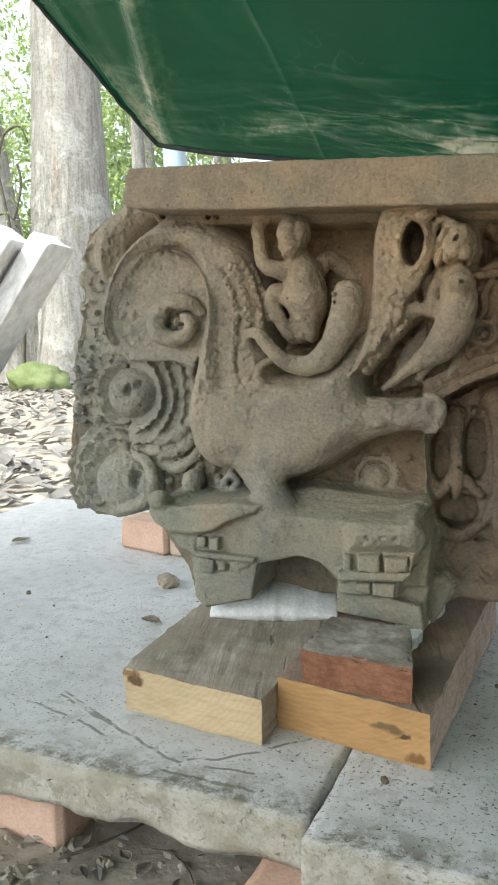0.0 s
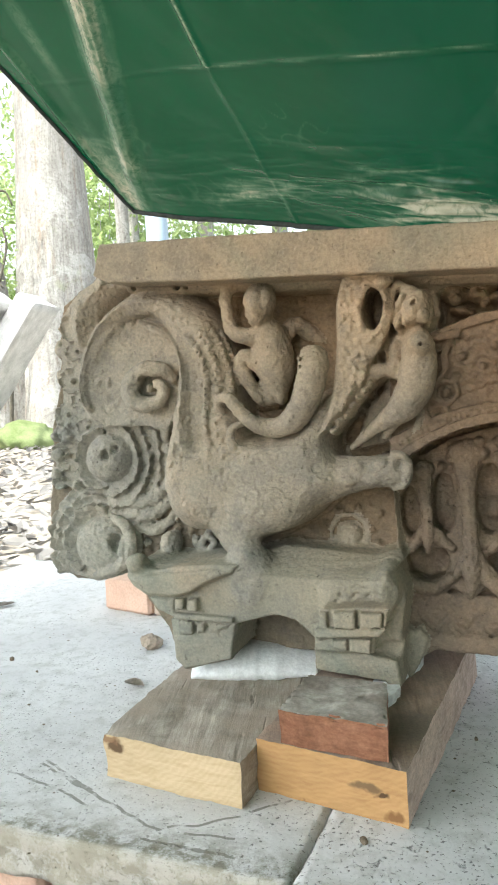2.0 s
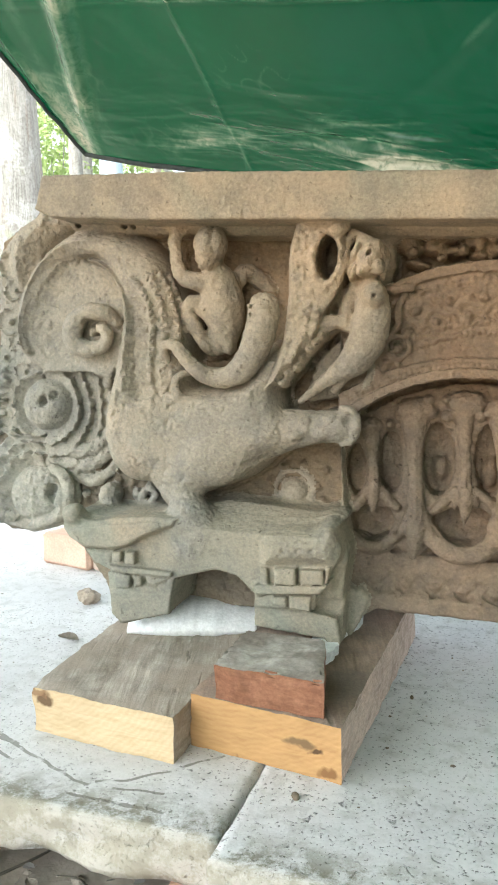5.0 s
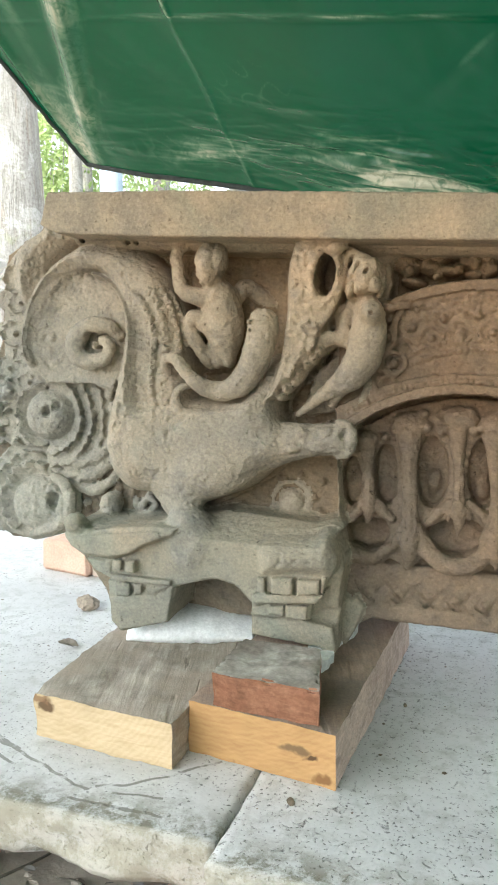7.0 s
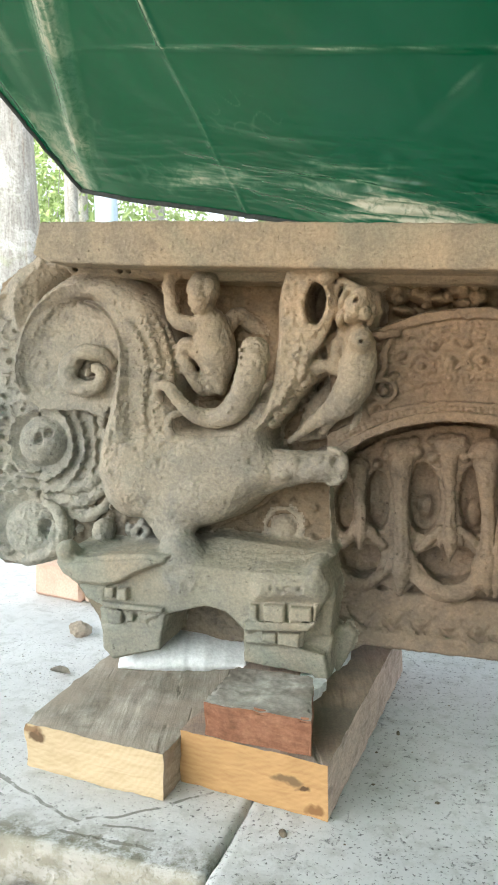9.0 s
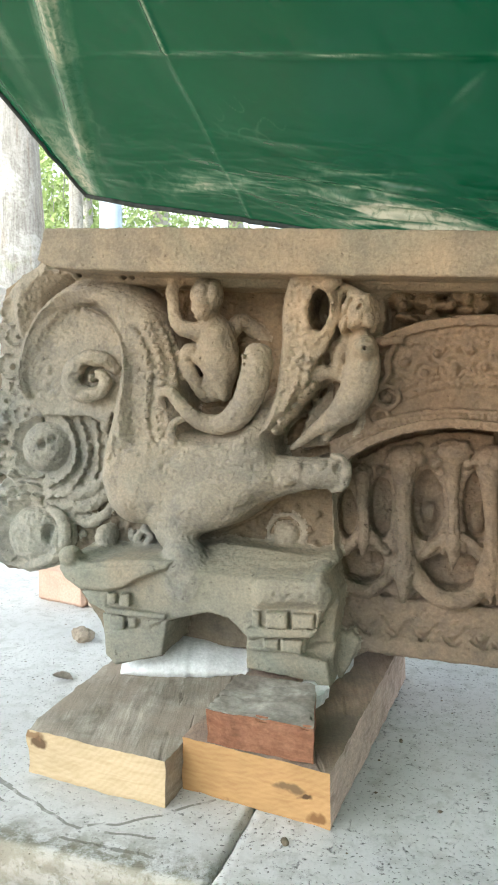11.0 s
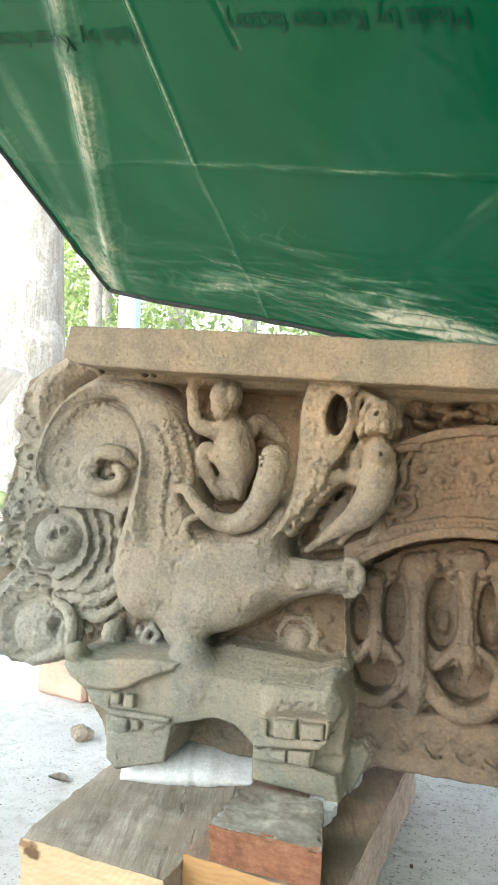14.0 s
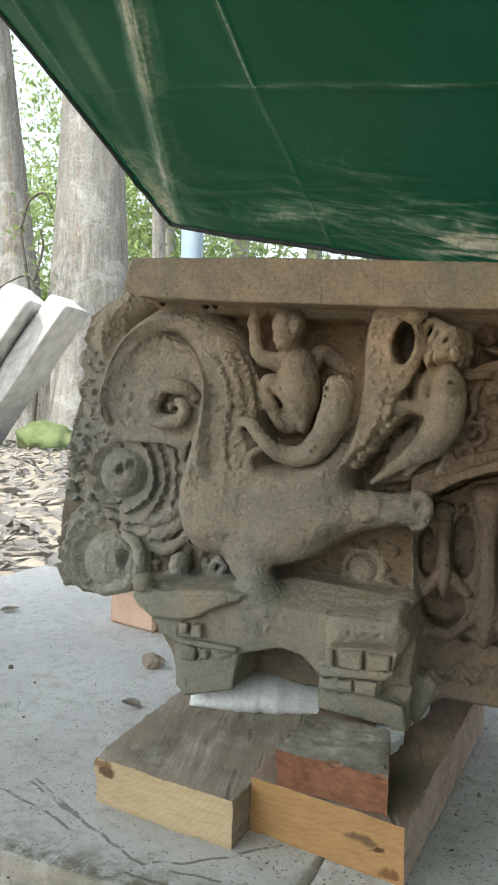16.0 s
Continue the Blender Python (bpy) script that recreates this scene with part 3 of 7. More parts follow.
def smooth_line(pts, n):
    """Catmull-Rom through the points."""
    p = np.array(pts, np.float64)
    p = np.vstack([2 * p[0] - p[1], p, 2 * p[-1] - p[-2]])
    out = []
    for i in range(1, len(p) - 2):
        for t in np.linspace(0, 1, n, endpoint=False):
            out.append(0.5 * (2 * p[i] + (p[i + 1] - p[i - 1]) * t + (2 * p[i - 1] - 5 * p[i] + 4 * p[i + 1] - p[i + 2]) * t * t + (3 * p[i] - p[i - 1] - 3 * p[i + 1] + p[i + 2]) * t ** 3))
    out.append(p[-2])
    return np.array(out)


def tube_field(line, pad):
    lo = (line[:, :3] - line[:, 3:]).min(0)
    hi = (line[:, :3] + line[:, 3:]).max(0)
    s = window(lo, hi, pad)
    if s is None:
        return None, None
    d = np.full(tuple(x.stop - x.start for x in s), 1.0, np.float32)
    for a, b in zip(line[:-1], line[1:]):
        r = max(a[3], b[3])
        s2 = window(np.minimum(a[:3], b[:3]) - r, np.maximum(a[:3], b[:3]) + r, pad)
        if s2 is None:
            continue
        s2 = tuple(slice(max(u.start, v.start), min(u.stop, v.stop)) for u, v in zip(s2, s))
        x, y, z = axes(s2)
        ab = (b - a)[:3]
        t = np.clip(((x - a[0]) * ab[0] + (y - a[1]) * ab[1] + (z - a[2]) * ab[2]) / max(ab @ ab, 1e-9), 0, 1).astype(np.float32)
        q = np.sqrt((x - a[0] - t * ab[0]) ** 2 + (y - a[1] - t * ab[1]) ** 2 + (z - a[2] - t * ab[2]) ** 2) - (a[3] + (b[3] - a[3]) * t)
        loc = tuple(slice(u.start - v.start, u.stop - v.start) for u, v in zip(s2, s))
        d[loc] = np.minimum(d[loc], q)
    return s, d


def tube(group, pts, k=0.006):
    s, d = tube_field(smooth_line(pts, 6) if len(pts) > 2 else np.array(pts, float), 0.012)
    if s is not None:
        join(group, s, d, k)


def cut_tube(pts, k=0.004):
    s, d = tube_field(smooth_line(pts, 6) if len(pts) > 2 else np.array(pts, float), 0.01)
    if s is not None:
        remove(s, d, k)


def spiral(group, c, e0, e1, r0, r1, a0, turns, th0, th1, k):
    n = 40
    t = np.linspace(0, 1, n)
    r, a = r0 + (r1 - r0) * t, np.radians(a0) + 2 * math.pi * turns * t
    line = np.stack([c[0] + r * np.cos(a), c[1] + r * np.sin(a), e0 + (e1 - e0) * t, th0 + (th1 - th0) * t], 1)
    s, d = tube_field(line, 0.012)
    if s is not None:
        join(group, s, d, k)


def arc(group, c, e, r, a0, a1, th, wob=0.0):
    n = 44
    t = np.linspace(0, 1, n)
    a = np.radians(a0 + (a1 - a0) * t)
    rr = r * (1 + wob * 0.25 * np.sin(a * 13))
    taper = th * (1 if a1 - a0 >= 360 else np.clip(1.4 * np.sin(math.pi * (0.06 + 0.88 * t)), 0.2, 1))
    line = np.stack([c[0] + rr * np.cos(a), c[1] + rr * np.sin(a), np.full(n, e), taper * np.ones(n)], 1)
    s, d = tube_field(line, 0.01)
    if s is not None:
        join(group, s, d, 0.004)


def petals(group, c, e, r0, r1, a0, a1, rise, lobes):
    """A fan of ragged petals round a centre, rising to its torn outer rim."""
    s = window((c[0] - r1 * 1.1, c[1] - r1 * 1.1, e - 0.03), (c[0] + r1 * 1.1, c[1] + r1 * 1.1, e + rise), 0.012)
    x, y, z = axes(s)
    r = np.sqrt((x - c[0]) ** 2 + (y - c[1]) ** 2)
    mid, half = radians((a0 + a1) / 2), radians((a1 - a0) / 2)
    a = (np.arctan2(y - c[1], x - c[0]) - mid + math.pi) % (2 * math.pi) - math.pi
    q = (a / half + 1) * lobes / 2
    rim = r1 * (1 + 0.04 * np.abs(np.sin(q * math.pi)) + 0.02 * np.sin(q * 2.1 + r1 * 400) + 0.02 * np.sin(q * 9.7 + r1 * 900)) * (1 - 0.25 * np.clip(np.abs(a) / half - 0.8, 0, 1))
    top = e + rise * np.clip((r - r0) / (r1 - r0), 0, 1) ** 1.5 * (0.75 + 0.25 * np.abs(np.sin(q * math.pi)))
    d = np.maximum(np.maximum(r - rim, r0 - 0.012 - r), (np.abs(a) - half) * r)
    join(group, s, np.maximum(np.maximum(d, (z - top) * 0.7), e - 0.03 - z).astype(np.float32), 0.0035)


def curl(group, c, e, r, seed):
    """A small leaf curl: a tightening hook with a bead at its end."""
    g = random.Random(seed * 17 + 3)
    a0, turn = g.uniform(0, 360), g.choice((-1, 1))
    spiral(group, c, e - 0.004, e + 0.008, r * 0.95, r * 0.25, a0, turn * 1.05, r * 0.30, r * 0.22, 0.003)
    ball(group, (c[0], c[1], e), (r * 0.75, r * 0.75, 0.012), 0, 0.006)


def ball(group, c, r, rot=0.0, k=0.006):
    m = max(r)
    s = window(np.array(c) - m, np.array(c) + m, 0.012)
    if s is None:
        return
    join(group, s, ball_field(s, c, r, rot), k)


def ball_field(s, c, r, rot):
    x, y, z = axes(s)
    ca, sa = math.cos(radians(rot)), math.sin(radians(rot))
    dx, dy, dz = x - c[0], y - c[1], z - c[2]
    px, py = ca * dx + sa * dy, -sa * dx + ca * dy
    n1 = np.sqrt((px / r[0]) ** 2 + (py / r[1]) ** 2 + (dz / r[2]) ** 2)
    n2 = np.sqrt((px / r[0] ** 2) ** 2 + (py / r[1] ** 2) ** 2 + (dz / r[2] ** 2) ** 2) + 1e-6
    return (n1 * (n1 - 1) / n2).astype(np.float32)


def pit(c, r, rot=0.0, k=0.004):
    m = max(r)
    s = window(np.array(c) - m, np.array(c) + m, 0.01)
    if s is not None:
        remove(s, ball_field(s, c, r, rot), k)


def outline_distance(poly, xs, ys):
    """Signed distance (inside negative) to a closed outline, on a plane grid."""
    p = np.array(poly, np.float64)
    x, y = np.meshgrid(xs, ys, indexing="ij")
    d, inside = np.full(x.shape, 9.0), np.zeros(x.shape, bool)
    for a, b in zip(p, np.roll(p, -1, 0)):
        ab = b - a
        t = np.clip(((x - a[0]) * ab[0] + (y - a[1]) * ab[1]) / max(ab @ ab, 1e-12), 0, 1)
        d = np.minimum(d, (x - a[0] - t * ab[0]) ** 2 + (y - a[1] - t * ab[1]) ** 2)
        hit = (a[1] > y) != (b[1] > y)
        with np.errstate(divide="ignore", invalid="ignore"):
            inside ^= hit & (x < ab[0] * (y - a[1]) / (ab[1] if ab[1] else 1e-12) + a[0])
    d = np.sqrt(d)
    return np.where(inside, -d, d).astype(np.float32)


def prism_field(poly, e0, e1, pad):
    p = np.array(poly)
    s = window((*p.min(0), e0), (*p.max(0), e1), pad)
    d2 = outline_distance(poly, AX[0][s[0]], AX[1][s[1]])[:, :, None]
    z = AX[2][s[2]][None, None, :]
    dz = np.maximum(e0 - z, z - e1)
    r = 0.004
    return s, np.minimum(np.maximum(d2 + r, dz + r), 0) + np.sqrt(np.maximum(d2 + r, 0) ** 2 + np.maximum(dz + r, 0) ** 2) - r


def prism(group, poly, e0, e1, k):
    s, d = prism_field(poly, e0, e1, 0.012)
    join(group, s, d, k)


def cut_prism(poly, e0, e1, k):
    s, d = prism_field(poly, e0, e1, 0.01)
    remove(s, d, k)


def rounded(poly, n=4):
    """A closed outline, its corners eased."""
    p = np.array(poly, np.float64)
    a, b, c = np.roll(p, 1, 0), np.roll(p, -1, 0), np.roll(p, -2, 0)
    out = [0.5 * (2 * p + (b - a) * t + (2 * a - 5 * p + 4 * b - c) * t * t + (3 * p - a - 3 * b + c) * t ** 3) for t in np.arange(n) / n]
    return np.stack(out, 1).reshape(-1, 2)


def pillow(group, poly, e, rise, reach, k, soft=0):
    """An outline that swells out of the ground at e."""
    p = poly = rounded(poly) if soft else np.array(poly)
    s = window((*p.min(0), e - 0.04), (*p.max(0), e + rise), 0.012)
    d2 = outline_distance(poly, AX[0][s[0]], AX[1][s[1]])
    q = np.clip(-d2 / reach, 0, 1)
    top = (e + rise * np.sqrt(1 - (1 - q) ** 2))[:, :, None]
    z = AX[2][s[2]][None, None, :]
    d = np.maximum(d2[:, :, None], (z - top) * 0.55)
    join(group, s, np.maximum(d, (e - 0.05) - z), k)


def block(group, lo, hi, k):
    s = window(lo, hi, 0.012)
    x, y, z = axes(s)
    r = 0.006
    c, h = (np.array(lo) + np.array(hi)) / 2, (np.array(hi) - np.array(lo)) / 2 - r
    q = [np.abs(v - c[i]) - h[i] for i, v in enumerate((x, y, z))]
    d = np.sqrt(np.maximum(q[0], 0) ** 2 + np.maximum(q[1], 0) ** 2 + np.maximum(q[2], 0) ** 2) + np.minimum(np.maximum(np.maximum(q[0], q[1]), q[2]), 0) - r
    join(group, s, d.astype(np.float32), k)


def ring(group, c0, r0, c1, r1, e0, e1, k):
    """An arch band: outside one circle, inside another."""
    s = window((0.492, 0.40, e0), (1.05, min(c1[1] + r1, 0.72), e1), 0.012)
    x, y, z = axes(s)
    inner = r0 - np.sqrt((x - c0[0]) ** 2 + (y - c0[1]) ** 2)
    outer = np.sqrt((x - c1[0]) ** 2 + (y - c1[1]) ** 2) - r1
    d = np.maximum(np.maximum(inner, outer), np.maximum(e0 - z, z - e1))
    d = np.maximum(np.maximum(d, 0.496 - x), x - 1.045)
    join(group, s, d.astype(np.float32), k)


def scale_row(group, pts, gap):
    """Worn overlapping scales along a line, each a low drop with a pit under its tip."""
    g = random.Random(len(pts) * 31 + int(pts[0][0] * 1000))
    line = smooth_line(pts, 12)
    step = np.r_[0, np.cumsum(np.linalg.norm(np.diff(line[:, :2], axis=0), axis=1))]
    for q in np.arange(0, step[-1], gap):
        q += g.uniform(-0.15, 0.15) * gap
        c = [np.interp(q, step, line[:, k]) for k in range(4)]
        d = [np.interp(q + 0.004, step, line[:, k]) for k in range(2)]
        a = math.atan2(d[1] - c[1], d[0] - c[0])
        rot = math.degrees(a) - 90
        ball(group, c[:3], (c[3] * g.uniform(0.55, 0.75), gap * g.uniform(0.55, 0.75), 0.0075), rot, 0.003)
        back = gap * 0.62
        pit((c[0] - back * math.cos(a), c[1] - back * math.sin(a), c[2] + 0.0095), (c[3] * g.uniform(0.25, 0.5), gap * g.uniform(0.14, 0.26), 0.008), rot, 0.003)


def ledge(group, poly, e0, e1, w0, angle, k):
    """A shelf: an outline thickened to e1, its top falling forward to the height w0."""
    s, d = prism_field(poly, e0, e1, 0.014)
    x, y, z = axes(s)
    a = radians(angle)
    join(group, s, np.maximum(d, (y - w0) * math.cos(a) + (z - e1) * math.sin(a)).astype(np.float32), k)


def scatter_curls(group, a, b, e, count, seed, small=0.010, large=0.019):
    g = random.Random(seed)
    lo, hi = (min(a[0], b[0]), min(a[1], b[1])), (max(a[0], b[0]), max(a[1], b[1]))
    for i in range(count):
        curl(group, (g.uniform(lo[0], hi[0]), g.uniform(lo[1], hi[1])), e + g.uniform(-0.004, 0.004), g.uniform(small, large), seed * 50 + i)


def band_ornament(group, c, r):
    """Worn leaf scrolls along the arch band and a bead row on its lip."""
    g = random.Random(12)
    for i in range(13):
        a = radians(130 - 4.6 * i)
        off = -0.060 + 0.012 * (-1) ** i
        p = (c[0] + (r + off) * math.cos(a), c[1] + (r + off) * math.sin(a))
        arc(group, p, 0.079, 0.018 * g.uniform(0.85, 1.15), 0, 320, 0.0042)
        curl(group, p, 0.078, 0.0085, 300 + i)
    for row, off in enumerate((0.026, 0.040, 0.082, 0.096)):
        for i in range(34):
            a = radians(130 - 1.9 * i - 0.9 * (row % 2))
            p = (c[0] + (r - off) * math.cos(a), c[1] + (r - off) * math.sin(a))
            if p[0] > 0.52 and p[0] < 0.80:
                ball(group, (*p, 0.0785), (0.0065 * g.uniform(0.6, 1.2), 0.0045 * g.uniform(0.6, 1.2), 0.006), g.uniform(0, 180), 0.003)
    for i in range(46):
        a = radians(128 - 1.5 * i)
        p = (0.6895 + 0.318 * math.cos(a), 0.196 + 0.318 * math.sin(a), 0.089)
        if p[0] > 0.51:
            ball(group, p, (0.0048, 0.0048, 0.0055), 0, 0.002)


def mirror_bay(u):
    """The hidden far part repeats the bays, mirrored about the pendant at u."""
    i = int((u - LO[0]) / H)
    n = min(int(DIM[0]) - i - 1, 95)
    F[i:i + n] = F[i:i - n:-1]
    G[i:i + n] = G[i:i - n:-1]
    F[i + n:] = 1.0

# block, bands and cornice
prism('panel', [(-0.029, 0.729), (-0.092, 0.694), (-0.099, 0.641), (-0.105, 0.554), (-0.113, 0.515), (-0.126, 0.465), (-0.125, 0.394), (-0.137, 0.321), (-0.138, 0.269), (-0.122, 0.228), (-0.085, 0.198), (-0.027, 0.201), (0.021, 0.221), (0.095, 0.127), (0.111, 0.088), (0.547, 0.127), (0.516, 0.738), (-0.009, 0.76)], -0.07, 0.03, 0.004)
block('panel', (0.468, 0.135, -0.07), (1.05, 0.767, 0.012), 0.004)
prism('cornice', [(0.0602, 0.7696), (0.0552, 0.746), (0.0483, 0.7223), (0.0749, 0.7106), (0.1157, 0.7082), (0.263, 0.7037), (0.425, 0.7018), (0.7, 0.6985), (1.05, 0.695), (1.05, 0.753), (0.7, 0.7585), (0.42, 0.7655), (0.26, 0.769)], -0.07, 0.165, 0.006)
block('base_band', (0.468, 0.135, -0.07), (1.05, 0.222, 0.030), 0.006)
block('base_band', (0.518, 0.135, -0.07), (1.05, 0.160, 0.042), 0.02)
cut_prism([(0.2475, 0.6986), (0.2613, 0.7001), (0.4114, 0.6979), (0.4037, 0.667), (0.4036, 0.6093), (0.3972, 0.5884), (0.3745, 0.6216), (0.3484, 0.609), (0.3409, 0.541), (0.3144, 0.5103), (0.2684, 0.5046), (0.2446, 0.539), (0.2344, 0.6255)], 0.024, 0.3, 0.008)
prism('cornice', [(0.075, 0.708), (0.075, 0.72), (1.05, 0.72), (1.05, 0.692), (0.5, 0.694), (0.2, 0.698)], -0.07, 0.085, 0.03)
pillow('scrolls', [(-0.0107, 0.7563), (-0.0192, 0.7363), (-0.0548, 0.7148), (-0.0721, 0.6881), (-0.0671, 0.6337), (-0.0467, 0.6065), (-0.0177, 0.6517), (0.0238, 0.6914), (0.0788, 0.7142), (0.1371, 0.7183), (0.194, 0.7173), (0.2217, 0.7335), (0.0495, 0.7434)], 0.02, 0.066, 0.09, 0.012, 1)
# hood over the volute and neck
pillow('bird', [(0.2736, 0.4363), (0.27, 0.5053), (0.2648, 0.5564), (0.2524, 0.6111), (0.2301, 0.6539), (0.1986, 0.6843), (0.1604, 0.7033), (0.1178, 0.7108), (0.0744, 0.7064), (0.0379, 0.6897), (0.0044, 0.6586), (-0.0197, 0.6206), (-0.035, 0.5757), (-0.038, 0.533), (-0.0261, 0.506), (-0.0054, 0.5083), (-0.016, 0.5425), (-0.0101, 0.5831), (0.0088, 0.6207), (0.0393, 0.6462), (0.074, 0.6582), (0.106, 0.6537), (0.129, 0.6347), (0.1443, 0.6046), (0.149, 0.5718), (0.1451, 0.5325), (0.1364, 0.4926), (0.1265, 0.4477), (0.1224, 0.407), (0.2039, 0.3708)], 0.03, 0.082, 0.034, 0.01, 1)
pillow('bird', [(0.1591, 0.5712), (0.1553, 0.5327), (0.1467, 0.4936), (0.136, 0.4495), (0.1301, 0.4095), (0.1367, 0.3742), (0.1941, 0.373), (0.2052, 0.4262), (0.1957, 0.4692), (0.1918, 0.5078), (0.1936, 0.5505), (0.1842, 0.5927), (0.1628, 0.6245), (0.1377, 0.6473), (0.1094, 0.66), (0.0903, 0.6593), (0.0998, 0.6525), (0.1207, 0.6439), (0.1413, 0.6253), (0.1544, 0.6009)], 0.06, 0.068, 0.026, 0.006, 1)
tube('bird', [(-0.0147, 0.517, 0.06, 0.0065), (-0.0272, 0.5471, 0.066, 0.0065), (-0.0199, 0.5834, 0.07, 0.0073), (0.0023, 0.6218, 0.075, 0.0081), (0.0359, 0.6566, 0.08, 0.008), (0.0847, 0.6741, 0.09, 0.007), (0.1302, 0.6731, 0.095, 0.0052)], 0.014)
cut_tube([(0.2066, 0.454, 0.126, 0.0025), (0.2019, 0.5044, 0.126, 0.0025), (0.2036, 0.5478, 0.126, 0.0028), (0.1945, 0.5891, 0.124, 0.0028), (0.1727, 0.6205, 0.122, 0.0025), (0.1478, 0.6423, 0.118, 0.002)], 0.004)
cut_tube([(0.1864, 0.4534, 0.13, 0.0017), (0.1845, 0.504, 0.13, 0.0017), (0.1863, 0.5458, 0.13, 0.0017), (0.1781, 0.5871, 0.128, 0.0017)], 0.004)
scale_row('bird', [(0.2154, 0.4406, 0.112, 0.0077), (0.2115, 0.4959, 0.112, 0.0077), (0.2149, 0.5381, 0.112, 0.0076), (0.2129, 0.5757, 0.112, 0.0076), (0.1983, 0.6088, 0.112, 0.0076), (0.1772, 0.6313, 0.11, 0.0076)], 0.0115)
scale_row('bird', [(0.2357, 0.454, 0.108, 0.0081), (0.2299, 0.4963, 0.108, 0.0081), (0.2333, 0.5385, 0.108, 0.008), (0.2303, 0.5761, 0.108, 0.008), (0.2165, 0.6133, 0.108, 0.008), (0.1919, 0.6432, 0.106, 0.008)], 0.0115)
scale_row('bird', [(0.2519, 0.5306, 0.1, 0.0076), (0.2479, 0.5724, 0.1, 0.0076), (0.2341, 0.6139, 0.1, 0.0076), (0.2122, 0.6456, 0.098, 0.0076)], 0.012)
scale_row('bird', [(0.2573, 0.5561, 0.086, 0.006), (0.2478, 0.5981, 0.086, 0.006), (0.2292, 0.6366, 0.086, 0.006)], 0.011)
# upper volute
prism('scrolls', [(-0.0262, 0.5357), (-0.0221, 0.5915), (0.0101, 0.6405), (0.0687, 0.6558), (0.1214, 0.6373), (0.147, 0.587), (0.1415, 0.5112), (0.1238, 0.4745), (0.0834, 0.4825), (0.0105, 0.4803), (-0.016, 0.4984)], 0, 0.072, 0.03)
tube('scrolls', [(0.14, 0.563, 0.078, 0.009), (0.1249, 0.5768, 0.088, 0.0125), (0.0952, 0.5748, 0.092, 0.0153), (0.0732, 0.5551, 0.092, 0.0163), (0.0731, 0.5318, 0.092, 0.0163), (0.0931, 0.5196, 0.092, 0.0145), (0.1194, 0.5236, 0.093, 0.0126), (0.1306, 0.5398, 0.094, 0.0107), (0.1252, 0.552, 0.095, 0.0089), (0.1139, 0.5528, 0.096, 0.0076)], 0.003)
pit((0.103, 0.5535, 0.1), (0.0107, 0.0143, 0.034), 20, 0.004)
ball('scrolls', (0.1091, 0.5457, 0.09), (0.0072, 0.0081, 0.016), 0, 0.003)
tube('scrolls', [(0.1259, 0.5288, 0.05, 0.0092), (0.1139, 0.4964, 0.05, 0.0093), (0.1089, 0.4636, 0.048, 0.0075)], 0.006)
ball('scrolls', (-0.0016, 0.5547, 0.064), (0.0066, 0.0113, 0.012), -30, 0.005)
ball('scrolls', (0.013, 0.5317, 0.064), (0.0075, 0.0094, 0.012), 10, 0.005)
ball('scrolls', (-0.0083, 0.5266, 0.064), (0.0085, 0.0076, 0.012), 50, 0.005)
ball('scrolls', (0.0277, 0.5179, 0.064), (0.0066, 0.0056, 0.012), 0, 0.005)
ball('scrolls', (0.0085, 0.5063, 0.064), (0.0076, 0.0113, 0.012), 40, 0.005)
ball('scrolls', (-0.0124, 0.5406, 0.064), (0.0085, 0.0095, 0.012), -10, 0.005)
ball('scrolls', (0.0175, 0.5549, 0.064), (0.0066, 0.0075, 0.012), 30, 0.005)
tube('scrolls', [(-0.0248, 0.5216, 0.056, 0.0067), (-0.0012, 0.506, 0.06, 0.0076), (0.0266, 0.5123, 0.062, 0.0066), (0.0507, 0.5071, 0.058, 0.0056)], 0.005)
# rosette and its ragged petals
prism('scrolls', [(-0.0795, 0.4666), (-0.0398, 0.497), (0.0257, 0.5128), (0.0887, 0.5001), (0.1198, 0.4447), (0.1149, 0.3685), (0.0675, 0.2972), (0.0024, 0.3321), (-0.0533, 0.3485), (-0.0985, 0.3761), (-0.0974, 0.4263)], -0.02, 0.04, 0.01)
petals('scrolls', (-0.0131, 0.4222), 0.03, 0.1062, 0.1258, -80, 40, 0.016, 9)
petals('scrolls', (-0.0099, 0.4228), 0.036, 0.0841, 0.1095, -84, 60, 0.016, 9)
petals('scrolls', (-0.0066, 0.4234), 0.042, 0.0642, 0.0876, -88, 78, 0.016, 10)
petals('scrolls', (-0.0033, 0.424), 0.048, 0.0445, 0.0658, -88, 92, 0.015, 8)
petals('scrolls', (-0.0055, 0.4238), 0.046, 0.0388, 0.0543, 92, 272, 0.016, 7)
pillow('scrolls', [(0.0479, 0.4273), (0.0451, 0.4126), (0.0373, 0.3993), (0.0253, 0.389), (0.0105, 0.3831), (-0.0053, 0.3822), (-0.0202, 0.3866), (-0.0324, 0.3958), (-0.0402, 0.4086), (-0.0428, 0.4234), (-0.0397, 0.4384), (-0.0315, 0.4518), (-0.0192, 0.4619), (-0.0043, 0.4674), (0.0114, 0.4679), (0.0259, 0.4634), (0.0377, 0.4543), (0.0453, 0.4418)], 0.04, 0.036, 0.036, 0.004, 1)
pit((0.025, 0.4419, 0.08), (0.0075, 0.0084, 0.022), 0, 0.004)
pit((0.0068, 0.4316, 0.078), (0.0085, 0.0085, 0.02), 0, 0.004)
